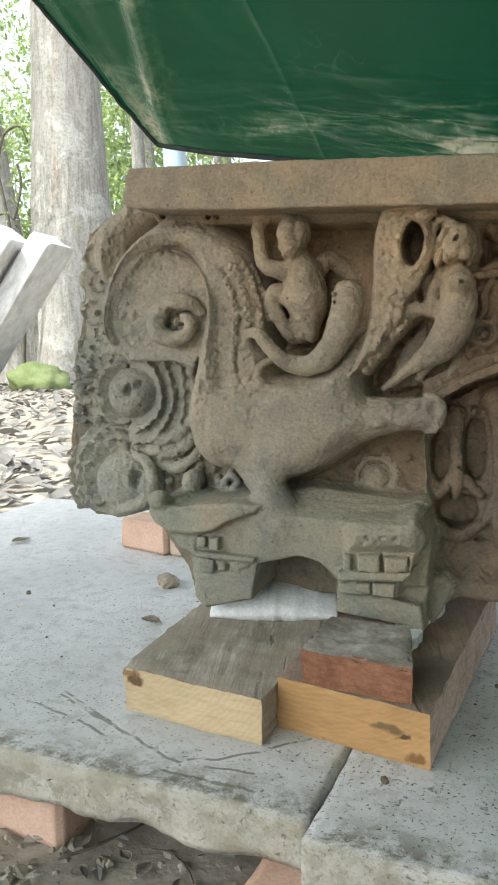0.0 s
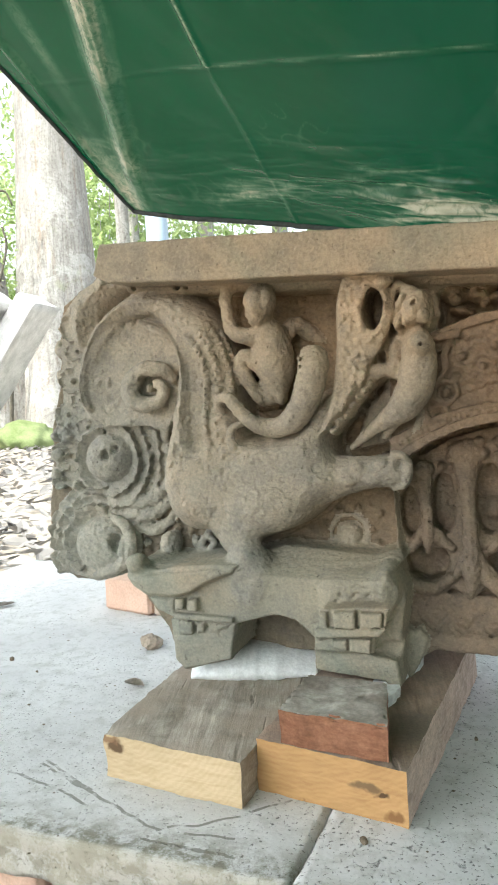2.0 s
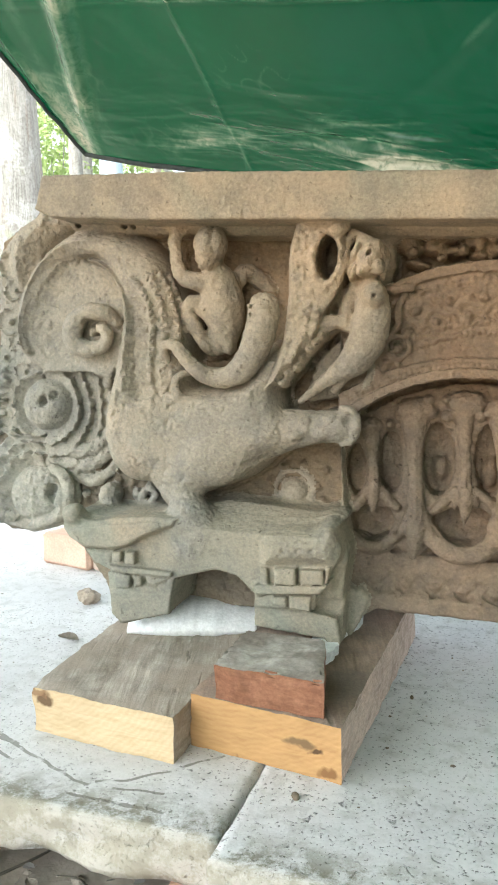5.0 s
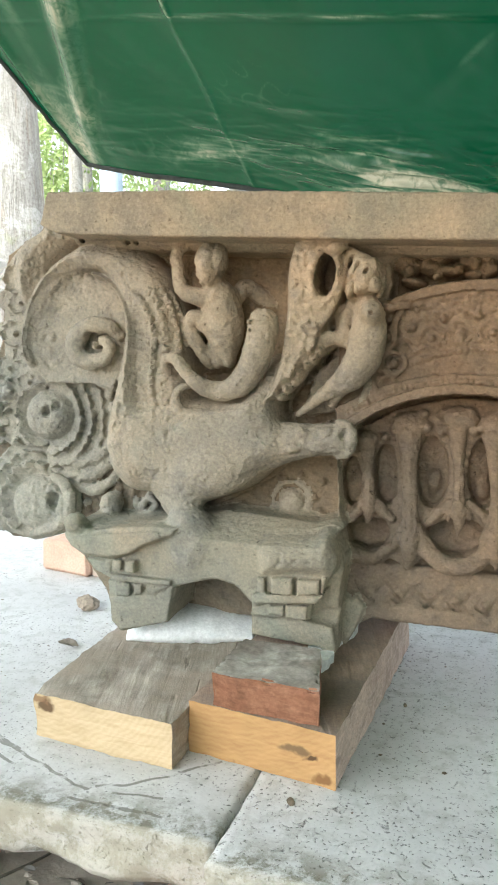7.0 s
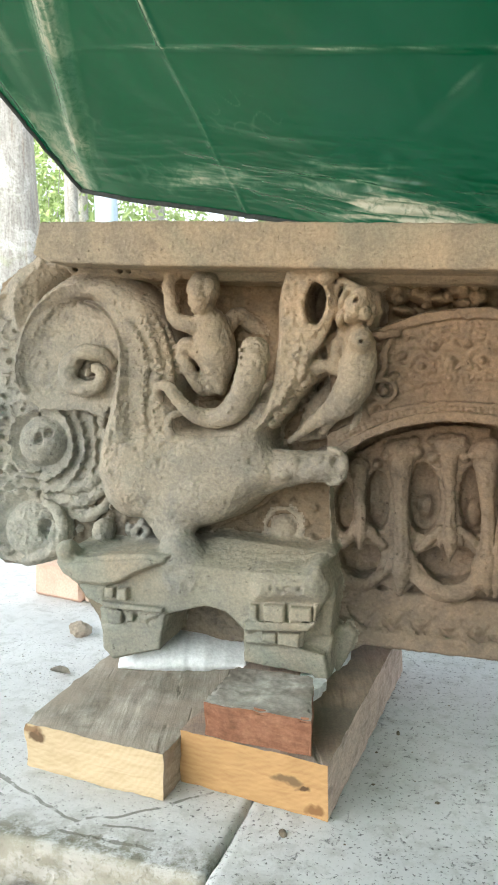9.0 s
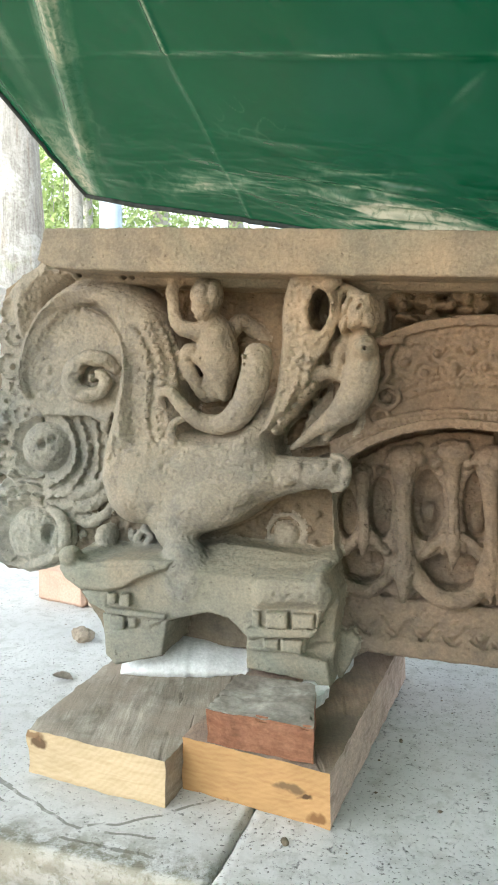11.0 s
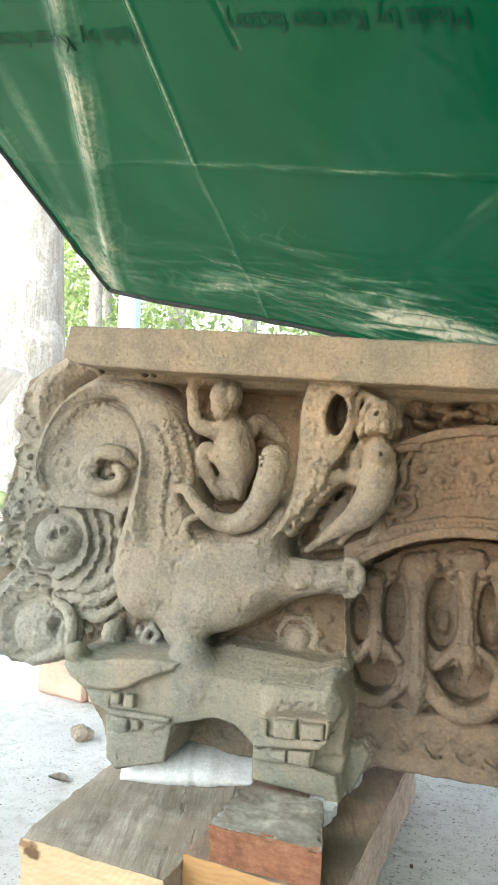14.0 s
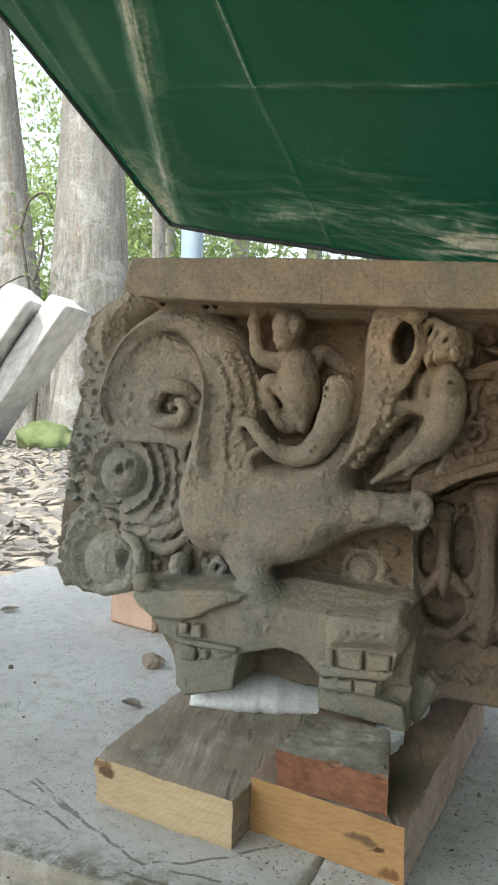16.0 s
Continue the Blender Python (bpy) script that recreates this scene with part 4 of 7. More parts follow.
tube('scrolls', [(0.0146, 0.351, 0.042, 0.0107), (0.0589, 0.3491, 0.044, 0.0116), (0.0959, 0.364, 0.044, 0.0095), (0.1117, 0.3922, 0.04, 0.0057)], 0.006)
tube('scrolls', [(0.033, 0.3292, 0.04, 0.0098), (0.0685, 0.3251, 0.042, 0.0116), (0.1014, 0.3416, 0.04, 0.0096), (0.1183, 0.3634, 0.036, 0.0057)], 0.006)
tube('scrolls', [(0.0547, 0.3014, 0.036, 0.0088), (0.0835, 0.3013, 0.04, 0.0106), (0.1089, 0.3176, 0.038, 0.0086), (0.1196, 0.3342, 0.034, 0.0048)], 0.006)
tube('scrolls', [(0.0068, 0.3271, 0.038, 0.0069), (0.0274, 0.3123, 0.042, 0.0088), (0.0458, 0.2875, 0.04, 0.0078), (0.0503, 0.2632, 0.036, 0.0049)], 0.006)
curl('scrolls', (-0.1041, 0.4263), 0.044, 0.0139, 142)
curl('scrolls', (-0.1071, 0.3942), 0.044, 0.012, 140)
curl('scrolls', (-0.0828, 0.4618), 0.044, 0.0099, 160)
curl('scrolls', (-0.0675, 0.3732), 0.044, 0.0089, 175)
curl('scrolls', (-0.1056, 0.461), 0.044, 0.0089, 140)
# lower scroll
prism('scrolls', [(-0.1148, 0.3146), (-0.0965, 0.3514), (-0.0507, 0.3642), (0.0046, 0.3427), (0.0479, 0.3062), (0.0477, 0.2466), (0.0278, 0.2196), (-0.0305, 0.2016), (-0.0879, 0.2115), (-0.1129, 0.2425)], -0.02, 0.044, 0.008)
petals('scrolls', (-0.0239, 0.2687), 0.034, 0.086, 0.104, 88, 218, 0.015, 9)
petals('scrolls', (-0.0206, 0.2701), 0.04, 0.0676, 0.0895, 84, 222, 0.015, 9)
petals('scrolls', (-0.0172, 0.2715), 0.046, 0.0455, 0.0713, 80, 228, 0.016, 8)
pillow('scrolls', [(0.0374, 0.2762), (0.0342, 0.259), (0.025, 0.2432), (0.0109, 0.2308), (-0.0065, 0.2231), (-0.0252, 0.2214), (-0.0427, 0.2257), (-0.0571, 0.2358), (-0.0663, 0.2503), (-0.0693, 0.2674), (-0.0656, 0.285), (-0.0559, 0.3009), (-0.0413, 0.3131), (-0.0238, 0.3202), (-0.0054, 0.3215), (0.0117, 0.3169), (0.0255, 0.3069), (0.0344, 0.2928)], 0.042, 0.026, 0.03, 0.004, 1)
tube('scrolls', [(-0.028, 0.2159, 0.056, 0.006), (0.0067, 0.2288, 0.058, 0.0098), (0.0363, 0.2509, 0.06, 0.0116), (0.0462, 0.2817, 0.062, 0.0115), (0.0346, 0.3098, 0.06, 0.0096), (0.0109, 0.3212, 0.056, 0.0058)], 0.004)
ball('scrolls', (0.031, 0.2706, 0.062), (0.0135, 0.0193, 0.014), 0, 0.004)
pit((0.0158, 0.2775, 0.074), (0.0115, 0.0192, 0.03), 0, 0.004)
curl('scrolls', (-0.1031, 0.3344), 0.034, 0.0091, 157)
curl('scrolls', (-0.1136, 0.2822), 0.034, 0.0082, 149)
curl('scrolls', (-0.0772, 0.3564), 0.034, 0.008, 179)
curl('scrolls', (0.0645, 0.276), 0.034, 0.0068, 307)
curl('scrolls', (0.1593, 0.2838), 0.034, 0.0086, 397)
curl('scrolls', (0.1817, 0.2934), 0.034, 0.0095, 419)
curl('scrolls', (0.195, 0.279), 0.034, 0.0076, 432)
curl('scrolls', (0.1409, 0.2578), 0.034, 0.0058, 379)
curl('scrolls', (0.1698, 0.2653), 0.034, 0.0067, 407)
ball('scrolls', (0.1175, 0.2834, 0.05), (0.0171, 0.0181, 0.026), 0, 0.004)
tube('scrolls', [(0.1703, 0.2812, 0.046, 0.0047), (0.1839, 0.2964, 0.05, 0.0056), (0.196, 0.2898, 0.05, 0.0056), (0.1894, 0.2746, 0.048, 0.0047)], 0.003)
# leaf curls of the left edge
prism('scrolls', [(-0.0874, 0.6731), (-0.0694, 0.6914), (-0.0184, 0.7021), (-0.0074, 0.6392), (-0.0312, 0.5547), (-0.0213, 0.4783), (-0.0604, 0.4527), (-0.1057, 0.4561), (-0.1076, 0.4758), (-0.093, 0.5153), (-0.0914, 0.5926)], 0, 0.044, 0.012)
petals('scrolls', (-0.0661, 0.6518), 0.036, 0.0058, 0.0232, 60, 300, 0.016, 5)
ball('scrolls', (-0.0602, 0.6509, 0.046), (0.0046, 0.0046, 0.01), 0, 0.003)
petals('scrolls', (-0.0437, 0.6795), 0.036, 0.0048, 0.0192, 40, 230, 0.016, 5)
ball('scrolls', (-0.038, 0.6784, 0.046), (0.0038, 0.0038, 0.01), 0, 0.003)
petals('scrolls', (-0.0624, 0.612), 0.036, 0.0048, 0.0175, 90, 300, 0.016, 5)
ball('scrolls', (-0.0565, 0.6114, 0.046), (0.0038, 0.0038, 0.01), 0, 0.003)
petals('scrolls', (-0.0723, 0.5593), 0.036, 0.0059, 0.0215, 80, 290, 0.016, 5)
ball('scrolls', (-0.0663, 0.5592, 0.046), (0.0047, 0.0047, 0.01), 0, 0.003)
petals('scrolls', (-0.0572, 0.5256), 0.036, 0.0049, 0.0157, 60, 260, 0.016, 5)
ball('scrolls', (-0.0513, 0.5258, 0.046), (0.0039, 0.0039, 0.01), 0, 0.003)
petals('scrolls', (-0.0847, 0.5007), 0.036, 0.0049, 0.0198, 90, 300, 0.016, 5)
ball('scrolls', (-0.0786, 0.5011, 0.046), (0.0039, 0.0039, 0.01), 0, 0.003)
petals('scrolls', (-0.0468, 0.4772), 0.036, 0.0049, 0.0157, 30, 220, 0.016, 5)
ball('scrolls', (-0.041, 0.4778, 0.046), (0.0039, 0.0039, 0.01), 0, 0.003)
petals('scrolls', (-0.0884, 0.4264), 0.036, 0.006, 0.0259, 80, 285, 0.016, 5)
ball('scrolls', (-0.0823, 0.4274, 0.046), (0.0047, 0.0047, 0.01), 0, 0.003)
petals('scrolls', (-0.0907, 0.4263), 0.036, 0.004, 0.014, 60, 300, 0.016, 5)
ball('scrolls', (-0.0846, 0.4273, 0.046), (0.0032, 0.0032, 0.01), 0, 0.003)
petals('scrolls', (-0.1008, 0.3836), 0.036, 0.005, 0.0171, 100, 300, 0.016, 5)
ball('scrolls', (-0.0946, 0.385, 0.046), (0.004, 0.004, 0.01), 0, 0.003)
petals('scrolls', (-0.0786, 0.4615), 0.036, 0.005, 0.0158, 60, 240, 0.016, 5)
ball('scrolls', (-0.0726, 0.4622, 0.046), (0.0039, 0.0039, 0.01), 0, 0.003)
pit((0.0287, 0.6864, 0.092), (0.0054, 0.0038, 0.02), 20, 0.003)
pit((-0.0418, 0.5932, 0.075), (0.0085, 0.0059, 0.02), 20, 0.003)
pit((0.0838, 0.709, 0.092), (0.0044, 0.0031, 0.02), 20, 0.003)
pit((-0.0606, 0.621, 0.075), (0.0038, 0.0026, 0.02), 20, 0.003)
pit((0.111, 0.7132, 0.092), (0.0044, 0.0031, 0.02), 20, 0.003)
pit((0.1606, 0.7065, 0.092), (0.0052, 0.0036, 0.02), 20, 0.003)
pit((0.1934, 0.6905, 0.092), (0.006, 0.0042, 0.02), 20, 0.003)
pit((0.1999, 0.6819, 0.092), (0.0043, 0.003, 0.02), 20, 0.003)
pit((0.1756, 0.706, 0.092), (0.0035, 0.0024, 0.02), 20, 0.003)
pit((0.2001, 0.671, 0.092), (0.0043, 0.003, 0.02), 20, 0.003)
pit((0.2145, 0.6932, 0.092), (0.0034, 0.0024, 0.02), 20, 0.003)
scatter_curls('scrolls', (-0.111, 0.314), (-0.037, 0.686), 0.030, 14, 21, 0.008, 0.014)
scatter_curls('panel', (0.035, 0.255), (0.202, 0.336), 0.028, 24, 22, 0.004, 0.008)
# body, thigh and spur
pillow('bird', [(0.1243, 0.421), (0.1212, 0.3847), (0.1329, 0.3536), (0.1623, 0.3254), (0.201, 0.3117), (0.2439, 0.3022), (0.2767, 0.2957), (0.3225, 0.3116), (0.3627, 0.3303), (0.393, 0.3566), (0.4184, 0.3821), (0.4524, 0.3942), (0.4987, 0.3918), (0.5134, 0.3976), (0.5177, 0.435), (0.4967, 0.4448), (0.4511, 0.4319), (0.4232, 0.4247), (0.4123, 0.4469), (0.4113, 0.4845), (0.4276, 0.5098), (0.3926, 0.542), (0.3415, 0.4905), (0.2881, 0.4717), (0.2425, 0.4526), (0.1956, 0.4595), (0.1381, 0.4573)], 0.02, 0.105, 0.048, 0.008, 1)
ball('bird', (0.1933, 0.3892, 0.088), (0.0582, 0.0723, 0.044), -10, 0.014)
ball('bird', (0.3077, 0.3646, 0.104), (0.0732, 0.046, 0.04), 12, 0.002)
tube('bird', [(0.3736, 0.398, 0.08, 0.0392), (0.424, 0.4105, 0.092, 0.03), (0.4678, 0.4188, 0.102, 0.0245), (0.5015, 0.4227, 0.108, 0.0234)], 0.02)
ball('bird', (0.455, 0.4275, 0.122), (0.0097, 0.0068, 0.008), 10, 0.006)
ball('bird', (0.476, 0.4084, 0.122), (0.0104, 0.0073, 0.008), 10, 0.006)
ball('bird', (0.4914, 0.4333, 0.122), (0.0088, 0.0061, 0.008), 10, 0.006)
ball('bird', (0.4392, 0.4064, 0.122), (0.0113, 0.0079, 0.008), 10, 0.006)
tube('bird', [(0.5054, 0.448, 0.118, 0.0056), (0.5189, 0.4441, 0.122, 0.0063), (0.5275, 0.4271, 0.122, 0.0071), (0.5214, 0.4055, 0.118, 0.0064), (0.5071, 0.3984, 0.112, 0.0048)], 0.004)
pit((0.5156, 0.4346, 0.14), (0.007, 0.014, 0.02), -15, 0.004)
pillow('bird', [(0.1813, 0.4457), (0.2331, 0.4609), (0.2744, 0.4694), (0.3242, 0.4627), (0.3637, 0.4811), (0.3891, 0.5087), (0.4096, 0.5423), (0.4298, 0.5754), (0.46, 0.5434), (0.4378, 0.506), (0.4172, 0.483), (0.4128, 0.4595), (0.425, 0.4222), (0.414, 0.3835), (0.3444, 0.3447), (0.2622, 0.3392), (0.167, 0.3692)], 0.03, 0.088, 0.022, 0.022, 1)
# curled plume
tube('bird', [(0.242, 0.5104, 0.118, 0.005), (0.2371, 0.5203, 0.124, 0.0063), (0.2431, 0.5304, 0.128, 0.0075), (0.2572, 0.5299, 0.13, 0.0087), (0.2707, 0.5146, 0.128, 0.0103), (0.2913, 0.4954, 0.126, 0.0124), (0.3186, 0.4844, 0.116, 0.0149), (0.3496, 0.4922, 0.122, 0.018), (0.3712, 0.5141, 0.128, 0.0202), (0.3842, 0.5432, 0.132, 0.0224), (0.3901, 0.5732, 0.132, 0.0227), (0.3903, 0.5875, 0.128, 0.0215)], 0.003)
tube('bird', [(0.2748, 0.4911, 0.112, 0.005), (0.261, 0.4859, 0.118, 0.0067), (0.2548, 0.4706, 0.12, 0.0076), (0.2595, 0.4556, 0.118, 0.0076), (0.2735, 0.4473, 0.112, 0.0068)], 0.004)
cut_tube([(0.377, 0.5971, 0.152, 0.0017), (0.3754, 0.5568, 0.155, 0.0019), (0.3671, 0.5333, 0.15, 0.0019), (0.3435, 0.512, 0.142, 0.0018), (0.3142, 0.5036, 0.13, 0.0016)], 0.003)
ball('bird', (0.3747, 0.5879, 0.152), (0.0025, 0.0033, 0.005), 0, 0.002)
ball('bird', (0.3755, 0.5763, 0.151), (0.0025, 0.0033, 0.005), 0, 0.002)
ball('bird', (0.3763, 0.5647, 0.15), (0.0025, 0.0033, 0.005), 0, 0.002)
ball('bird', (0.3771, 0.5531, 0.149), (0.0025, 0.0033, 0.005), 0, 0.002)
ball('bird', (0.3779, 0.5414, 0.148), (0.0025, 0.0033, 0.005), 0, 0.002)
ball('bird', (0.3778, 0.5296, 0.147), (0.0025, 0.0033, 0.005), 0, 0.002)
ball('bird', (0.3754, 0.5207, 0.146), (0.0025, 0.0033, 0.005), 0, 0.002)
ball('bird', (0.3718, 0.5146, 0.145), (0.0025, 0.0033, 0.005), 0, 0.002)
ball('bird', (0.3675, 0.5085, 0.144), (0.0026, 0.0034, 0.005), 0, 0.002)
ball('bird', (0.3625, 0.5024, 0.143), (0.0026, 0.0034, 0.005), 0, 0.002)
ball('bird', (0.357, 0.4962, 0.142), (0.0026, 0.0034, 0.005), 0, 0.002)
cut_tube([(0.416, 0.5825, 0.142, 0.002), (0.4131, 0.5499, 0.14, 0.002), (0.3939, 0.5164, 0.135, 0.002), (0.3656, 0.4898, 0.13, 0.002), (0.3369, 0.4755, 0.124, 0.0018)], 0.005)
# second plume with its opening
pillow('bird', [(0.3903, 0.468), (0.4015, 0.4972), (0.4135, 0.5504), (0.4178, 0.6066), (0.4164, 0.6541), (0.422, 0.6893), (0.4362, 0.7053), (0.4698, 0.7109), (0.4962, 0.7042), (0.5064, 0.6842), (0.5063, 0.6458), (0.4963, 0.6164), (0.4826, 0.5975), (0.4771, 0.5714), (0.4713, 0.5499), (0.4605, 0.5321), (0.4516, 0.5255), (0.4446, 0.5124), (0.4375, 0.5008), (0.4252, 0.4923), (0.4139, 0.4755), (0.403, 0.4734)], 0.05, 0.084, 0.014, 0.02, 1)
cut_prism([(0.4939, 0.6578), (0.4933, 0.647), (0.4908, 0.6375), (0.4866, 0.6304), (0.4813, 0.6266), (0.4754, 0.6266), (0.4698, 0.6304), (0.4651, 0.6375), (0.4618, 0.6471), (0.4604, 0.658), (0.4611, 0.6688), (0.4637, 0.6783), (0.4679, 0.6853), (0.4732, 0.689), (0.479, 0.6889), (0.4846, 0.6851), (0.4893, 0.678), (0.4925, 0.6685)], 0.03, 0.3, 0.008)
tube('bird', [(0.5002, 0.6976, 0.125, 0.0077), (0.4908, 0.6924, 0.132, 0.0099), (0.4795, 0.6943, 0.13, 0.0069)], 0.003)
tube('bird', [(0.4853, 0.6975, 0.128, 0.0038), (0.4688, 0.69, 0.13, 0.0046), (0.4605, 0.6688, 0.132, 0.0046), (0.4582, 0.6431, 0.132, 0.0047), (0.4633, 0.6204, 0.13, 0.0039), (0.4711, 0.6114, 0.128, 0.0031)], 0.006)
tube('bird', [(0.4999, 0.6673, 0.115, 0.0062), (0.4979, 0.6473, 0.118, 0.0078), (0.4913, 0.6272, 0.121, 0.0093), (0.4812, 0.6072, 0.122, 0.0102), (0.4708, 0.5863, 0.122, 0.0079)], 0.006)
ball('bird', (0.4729, 0.5499, 0.1), (0.0072, 0.008, 0.03), -35, 0.006)
ball('bird', (0.4651, 0.5386, 0.1), (0.0073, 0.0081, 0.03), -35, 0.006)
ball('bird', (0.4556, 0.5288, 0.1), (0.0073, 0.0081, 0.03), -35, 0.006)
ball('bird', (0.4461, 0.5156, 0.1), (0.0073, 0.0081, 0.03), -35, 0.006)
ball('bird', (0.4398, 0.5041, 0.1), (0.0073, 0.0082, 0.03), -35, 0.006)
ball('bird', (0.4268, 0.4939, 0.1), (0.0074, 0.0082, 0.03), -35, 0.006)
ball('bird', (0.4196, 0.4806, 0.1), (0.0074, 0.0082, 0.03), -35, 0.006)
scale_row('bird', [(0.4573, 0.5896, 0.131, 0.0047), (0.454, 0.5702, 0.131, 0.0047), (0.4468, 0.5429, 0.131, 0.0047), (0.4347, 0.5151, 0.131, 0.0048)], 0.011)
scale_row('bird', [(0.4689, 0.5837, 0.128, 0.0047), (0.4656, 0.5627, 0.128, 0.0047), (0.4574, 0.5431, 0.128, 0.0047)], 0.011)
# second creature: plain rounded forms
prism('creature_figure', [(0.505, 0.7041), (0.5568, 0.7032), (0.5672, 0.6486), (0.5603, 0.6251), (0.5848, 0.6094), (0.5639, 0.5456), (0.5418, 0.4965), (0.4937, 0.4618), (0.4501, 0.4499), (0.4429, 0.4631), (0.4602, 0.5063), (0.4906, 0.5441), (0.5046, 0.609), (0.494, 0.6727)], -0.02, 0.068, 0.02)
tube('creature_figure', [(0.5324, 0.6227, 0.1, 0.0157), (0.5404, 0.603, 0.108, 0.0219), (0.5405, 0.5759, 0.112, 0.0257), (0.5358, 0.5448, 0.114, 0.0258), (0.5209, 0.5179, 0.112, 0.0221), (0.4999, 0.5005, 0.106, 0.0152), (0.4775, 0.4859, 0.1, 0.0105), (0.4576, 0.4684, 0.092, 0.0074), (0.4405, 0.4543, 0.088, 0.005)], 0.006)
ball('creature_figure', (0.5444, 0.6055, 0.13), (0.0176, 0.0176, 0.022), 0, 0.004)
pit((0.5475, 0.604, 0.156), (0.0041, 0.0037, 0.016), 0, 0.002)
ball('creature_figure', (0.5354, 0.6554, 0.11), (0.0201, 0.0279, 0.034), -20, 0.008)
ball('creature_figure', (0.5281, 0.6783, 0.115), (0.0108, 0.0069, 0.018), -10, 0.004)
ball('creature_figure', (0.5487, 0.6431, 0.128), (0.0091, 0.0114, 0.014), 0, 0.004)
ball('creature_figure', (0.527, 0.6435, 0.125), (0.0069, 0.0153, 0.016), -15, 0.003)
ball('creature_figure', (0.5142, 0.6364, 0.12), (0.007, 0.0139, 0.018), -20, 0.003)
ball('creature_figure', (0.5174, 0.6668, 0.118), (0.0062, 0.017, 0.016), -20, 0.003)
pit((0.5365, 0.6613, 0.146), (0.003, 0.0049, 0.018), -30, 0.002)
tube('creature_figure', [(0.5022, 0.6752, 0.112, 0.0062), (0.5116, 0.6882, 0.116, 0.0062), (0.5246, 0.6845, 0.12, 0.0054), (0.5328, 0.6782, 0.122, 0.0046)], 0.006)
tube('creature_figure', [(0.5024, 0.6618, 0.11, 0.0055), (0.5066, 0.6417, 0.112, 0.0062), (0.5148, 0.625, 0.11, 0.0063)], 0.005)
tube('creature_figure', [(0.5512, 0.668, 0.105, 0.0054), (0.5569, 0.651, 0.108, 0.0062), (0.5529, 0.6314, 0.106, 0.0054)], 0.006)
cut_tube([(0.5142, 0.6646, 0.138, 0.002), (0.5242, 0.648, 0.14, 0.002), (0.5293, 0.6289, 0.138, 0.002)], 0.003)
cut_tube([(0.5318, 0.6253, 0.145, 0.0023), (0.5455, 0.6216, 0.145, 0.0023), (0.5581, 0.6287, 0.14, 0.0023)], 0.003)
prism('creature_figure', [(0.4796, 0.6057), (0.4969, 0.6168), (0.5142, 0.6247), (0.5296, 0.5763), (0.5154, 0.554), (0.4943, 0.5568), (0.4734, 0.55), (0.4695, 0.5691)], 0, 0.094, 0.014)
pit((0.4862, 0.5866, 0.1), (0.0064, 0.0096, 0.03), 10, 0.004)
tube('creature_figure', [(0.5167, 0.6211, 0.1, 0.0087), (0.5068, 0.6038, 0.103, 0.0087), (0.5046, 0.5819, 0.104, 0.0079), (0.5098, 0.5632, 0.102, 0.0064)], 0.007)
tube('creature_figure', [(0.4722, 0.5641, 0.108, 0.0104), (0.4913, 0.5691, 0.108, 0.0095), (0.5088, 0.5631, 0.106, 0.0063)], 0.007)
ball('creature_figure', (0.5134, 0.5585, 0.104), (0.0071, 0.0048, 0.012), 0, 0.004)
tube('creature_figure', [(0.5134, 0.5031, 0.1, 0.0096), (0.5023, 0.4899, 0.098, 0.0081), (0.4886, 0.4712, 0.09, 0.0057)], 0.005)
tube('creature_figure', [(0.5397, 0.5132, 0.09, 0.0056), (0.5381, 0.4932, 0.09, 0.0048), (0.5291, 0.4726, 0.088, 0.004)], 0.004)
# small seated figure: plain rounded forms
ball('seated_figure', (0.2976, 0.673, 0.096), (0.0199, 0.034, 0.034), 3, 0.006)
ball('seated_figure', (0.2823, 0.6782, 0.095), (0.0075, 0.0141, 0.02), 0, 0.004)
ball('seated_figure', (0.2843, 0.6581, 0.1), (0.0066, 0.0083, 0.016), 0, 0.003)
ball('seated_figure', (0.2898, 0.6467, 0.1), (0.0066, 0.0058, 0.014), 0, 0.003)
ball('seated_figure', (0.3119, 0.6789, 0.1), (0.0115, 0.023, 0.024), 0, 0.003)
tube('seated_figure', [(0.3004, 0.6434, 0.082, 0.0143), (0.3081, 0.6205, 0.08, 0.0278), (0.315, 0.5949, 0.078, 0.0304), (0.3157, 0.5658, 0.07, 0.0282), (0.3049, 0.5385, 0.06, 0.0208)], 0.008)
tube('seated_figure', [(0.3004, 0.6227, 0.094, 0.0142), (0.2735, 0.6249, 0.098, 0.0126), (0.2545, 0.6346, 0.1, 0.0117), (0.2471, 0.6592, 0.1, 0.01), (0.2426, 0.684, 0.098, 0.01), (0.249, 0.7051, 0.092, 0.0134)], 0.007)
tube('seated_figure', [(0.3276, 0.6253, 0.06, 0.0119), (0.338, 0.6416, 0.045, 0.0138), (0.353, 0.6357, 0.034, 0.0121), (0.3767, 0.6154, 0.02, 0.0087)], 0.008)
tube('seated_figure', [(0.3, 0.5737, 0.08, 0.0144), (0.2728, 0.5931, 0.09, 0.0127), (0.2648, 0.5797, 0.09, 0.0119), (0.2747, 0.5547, 0.084, 0.0111), (0.2863, 0.533, 0.075, 0.0103), (0.294, 0.5211, 0.065, 0.0078)], 0.008)
ball('seated_figure', (0.3221, 0.5363, 0.066), (0.0103, 0.0189, 0.02), 0, 0.005)
ball('seated_figure', (0.3063, 0.53, 0.064), (0.0086, 0.0121, 0.016), 0, 0.005)
scatter_curls('panel', (0.35, 0.56), (0.44, 0.69), 0.012, 16, 23, 0.004, 0.008)
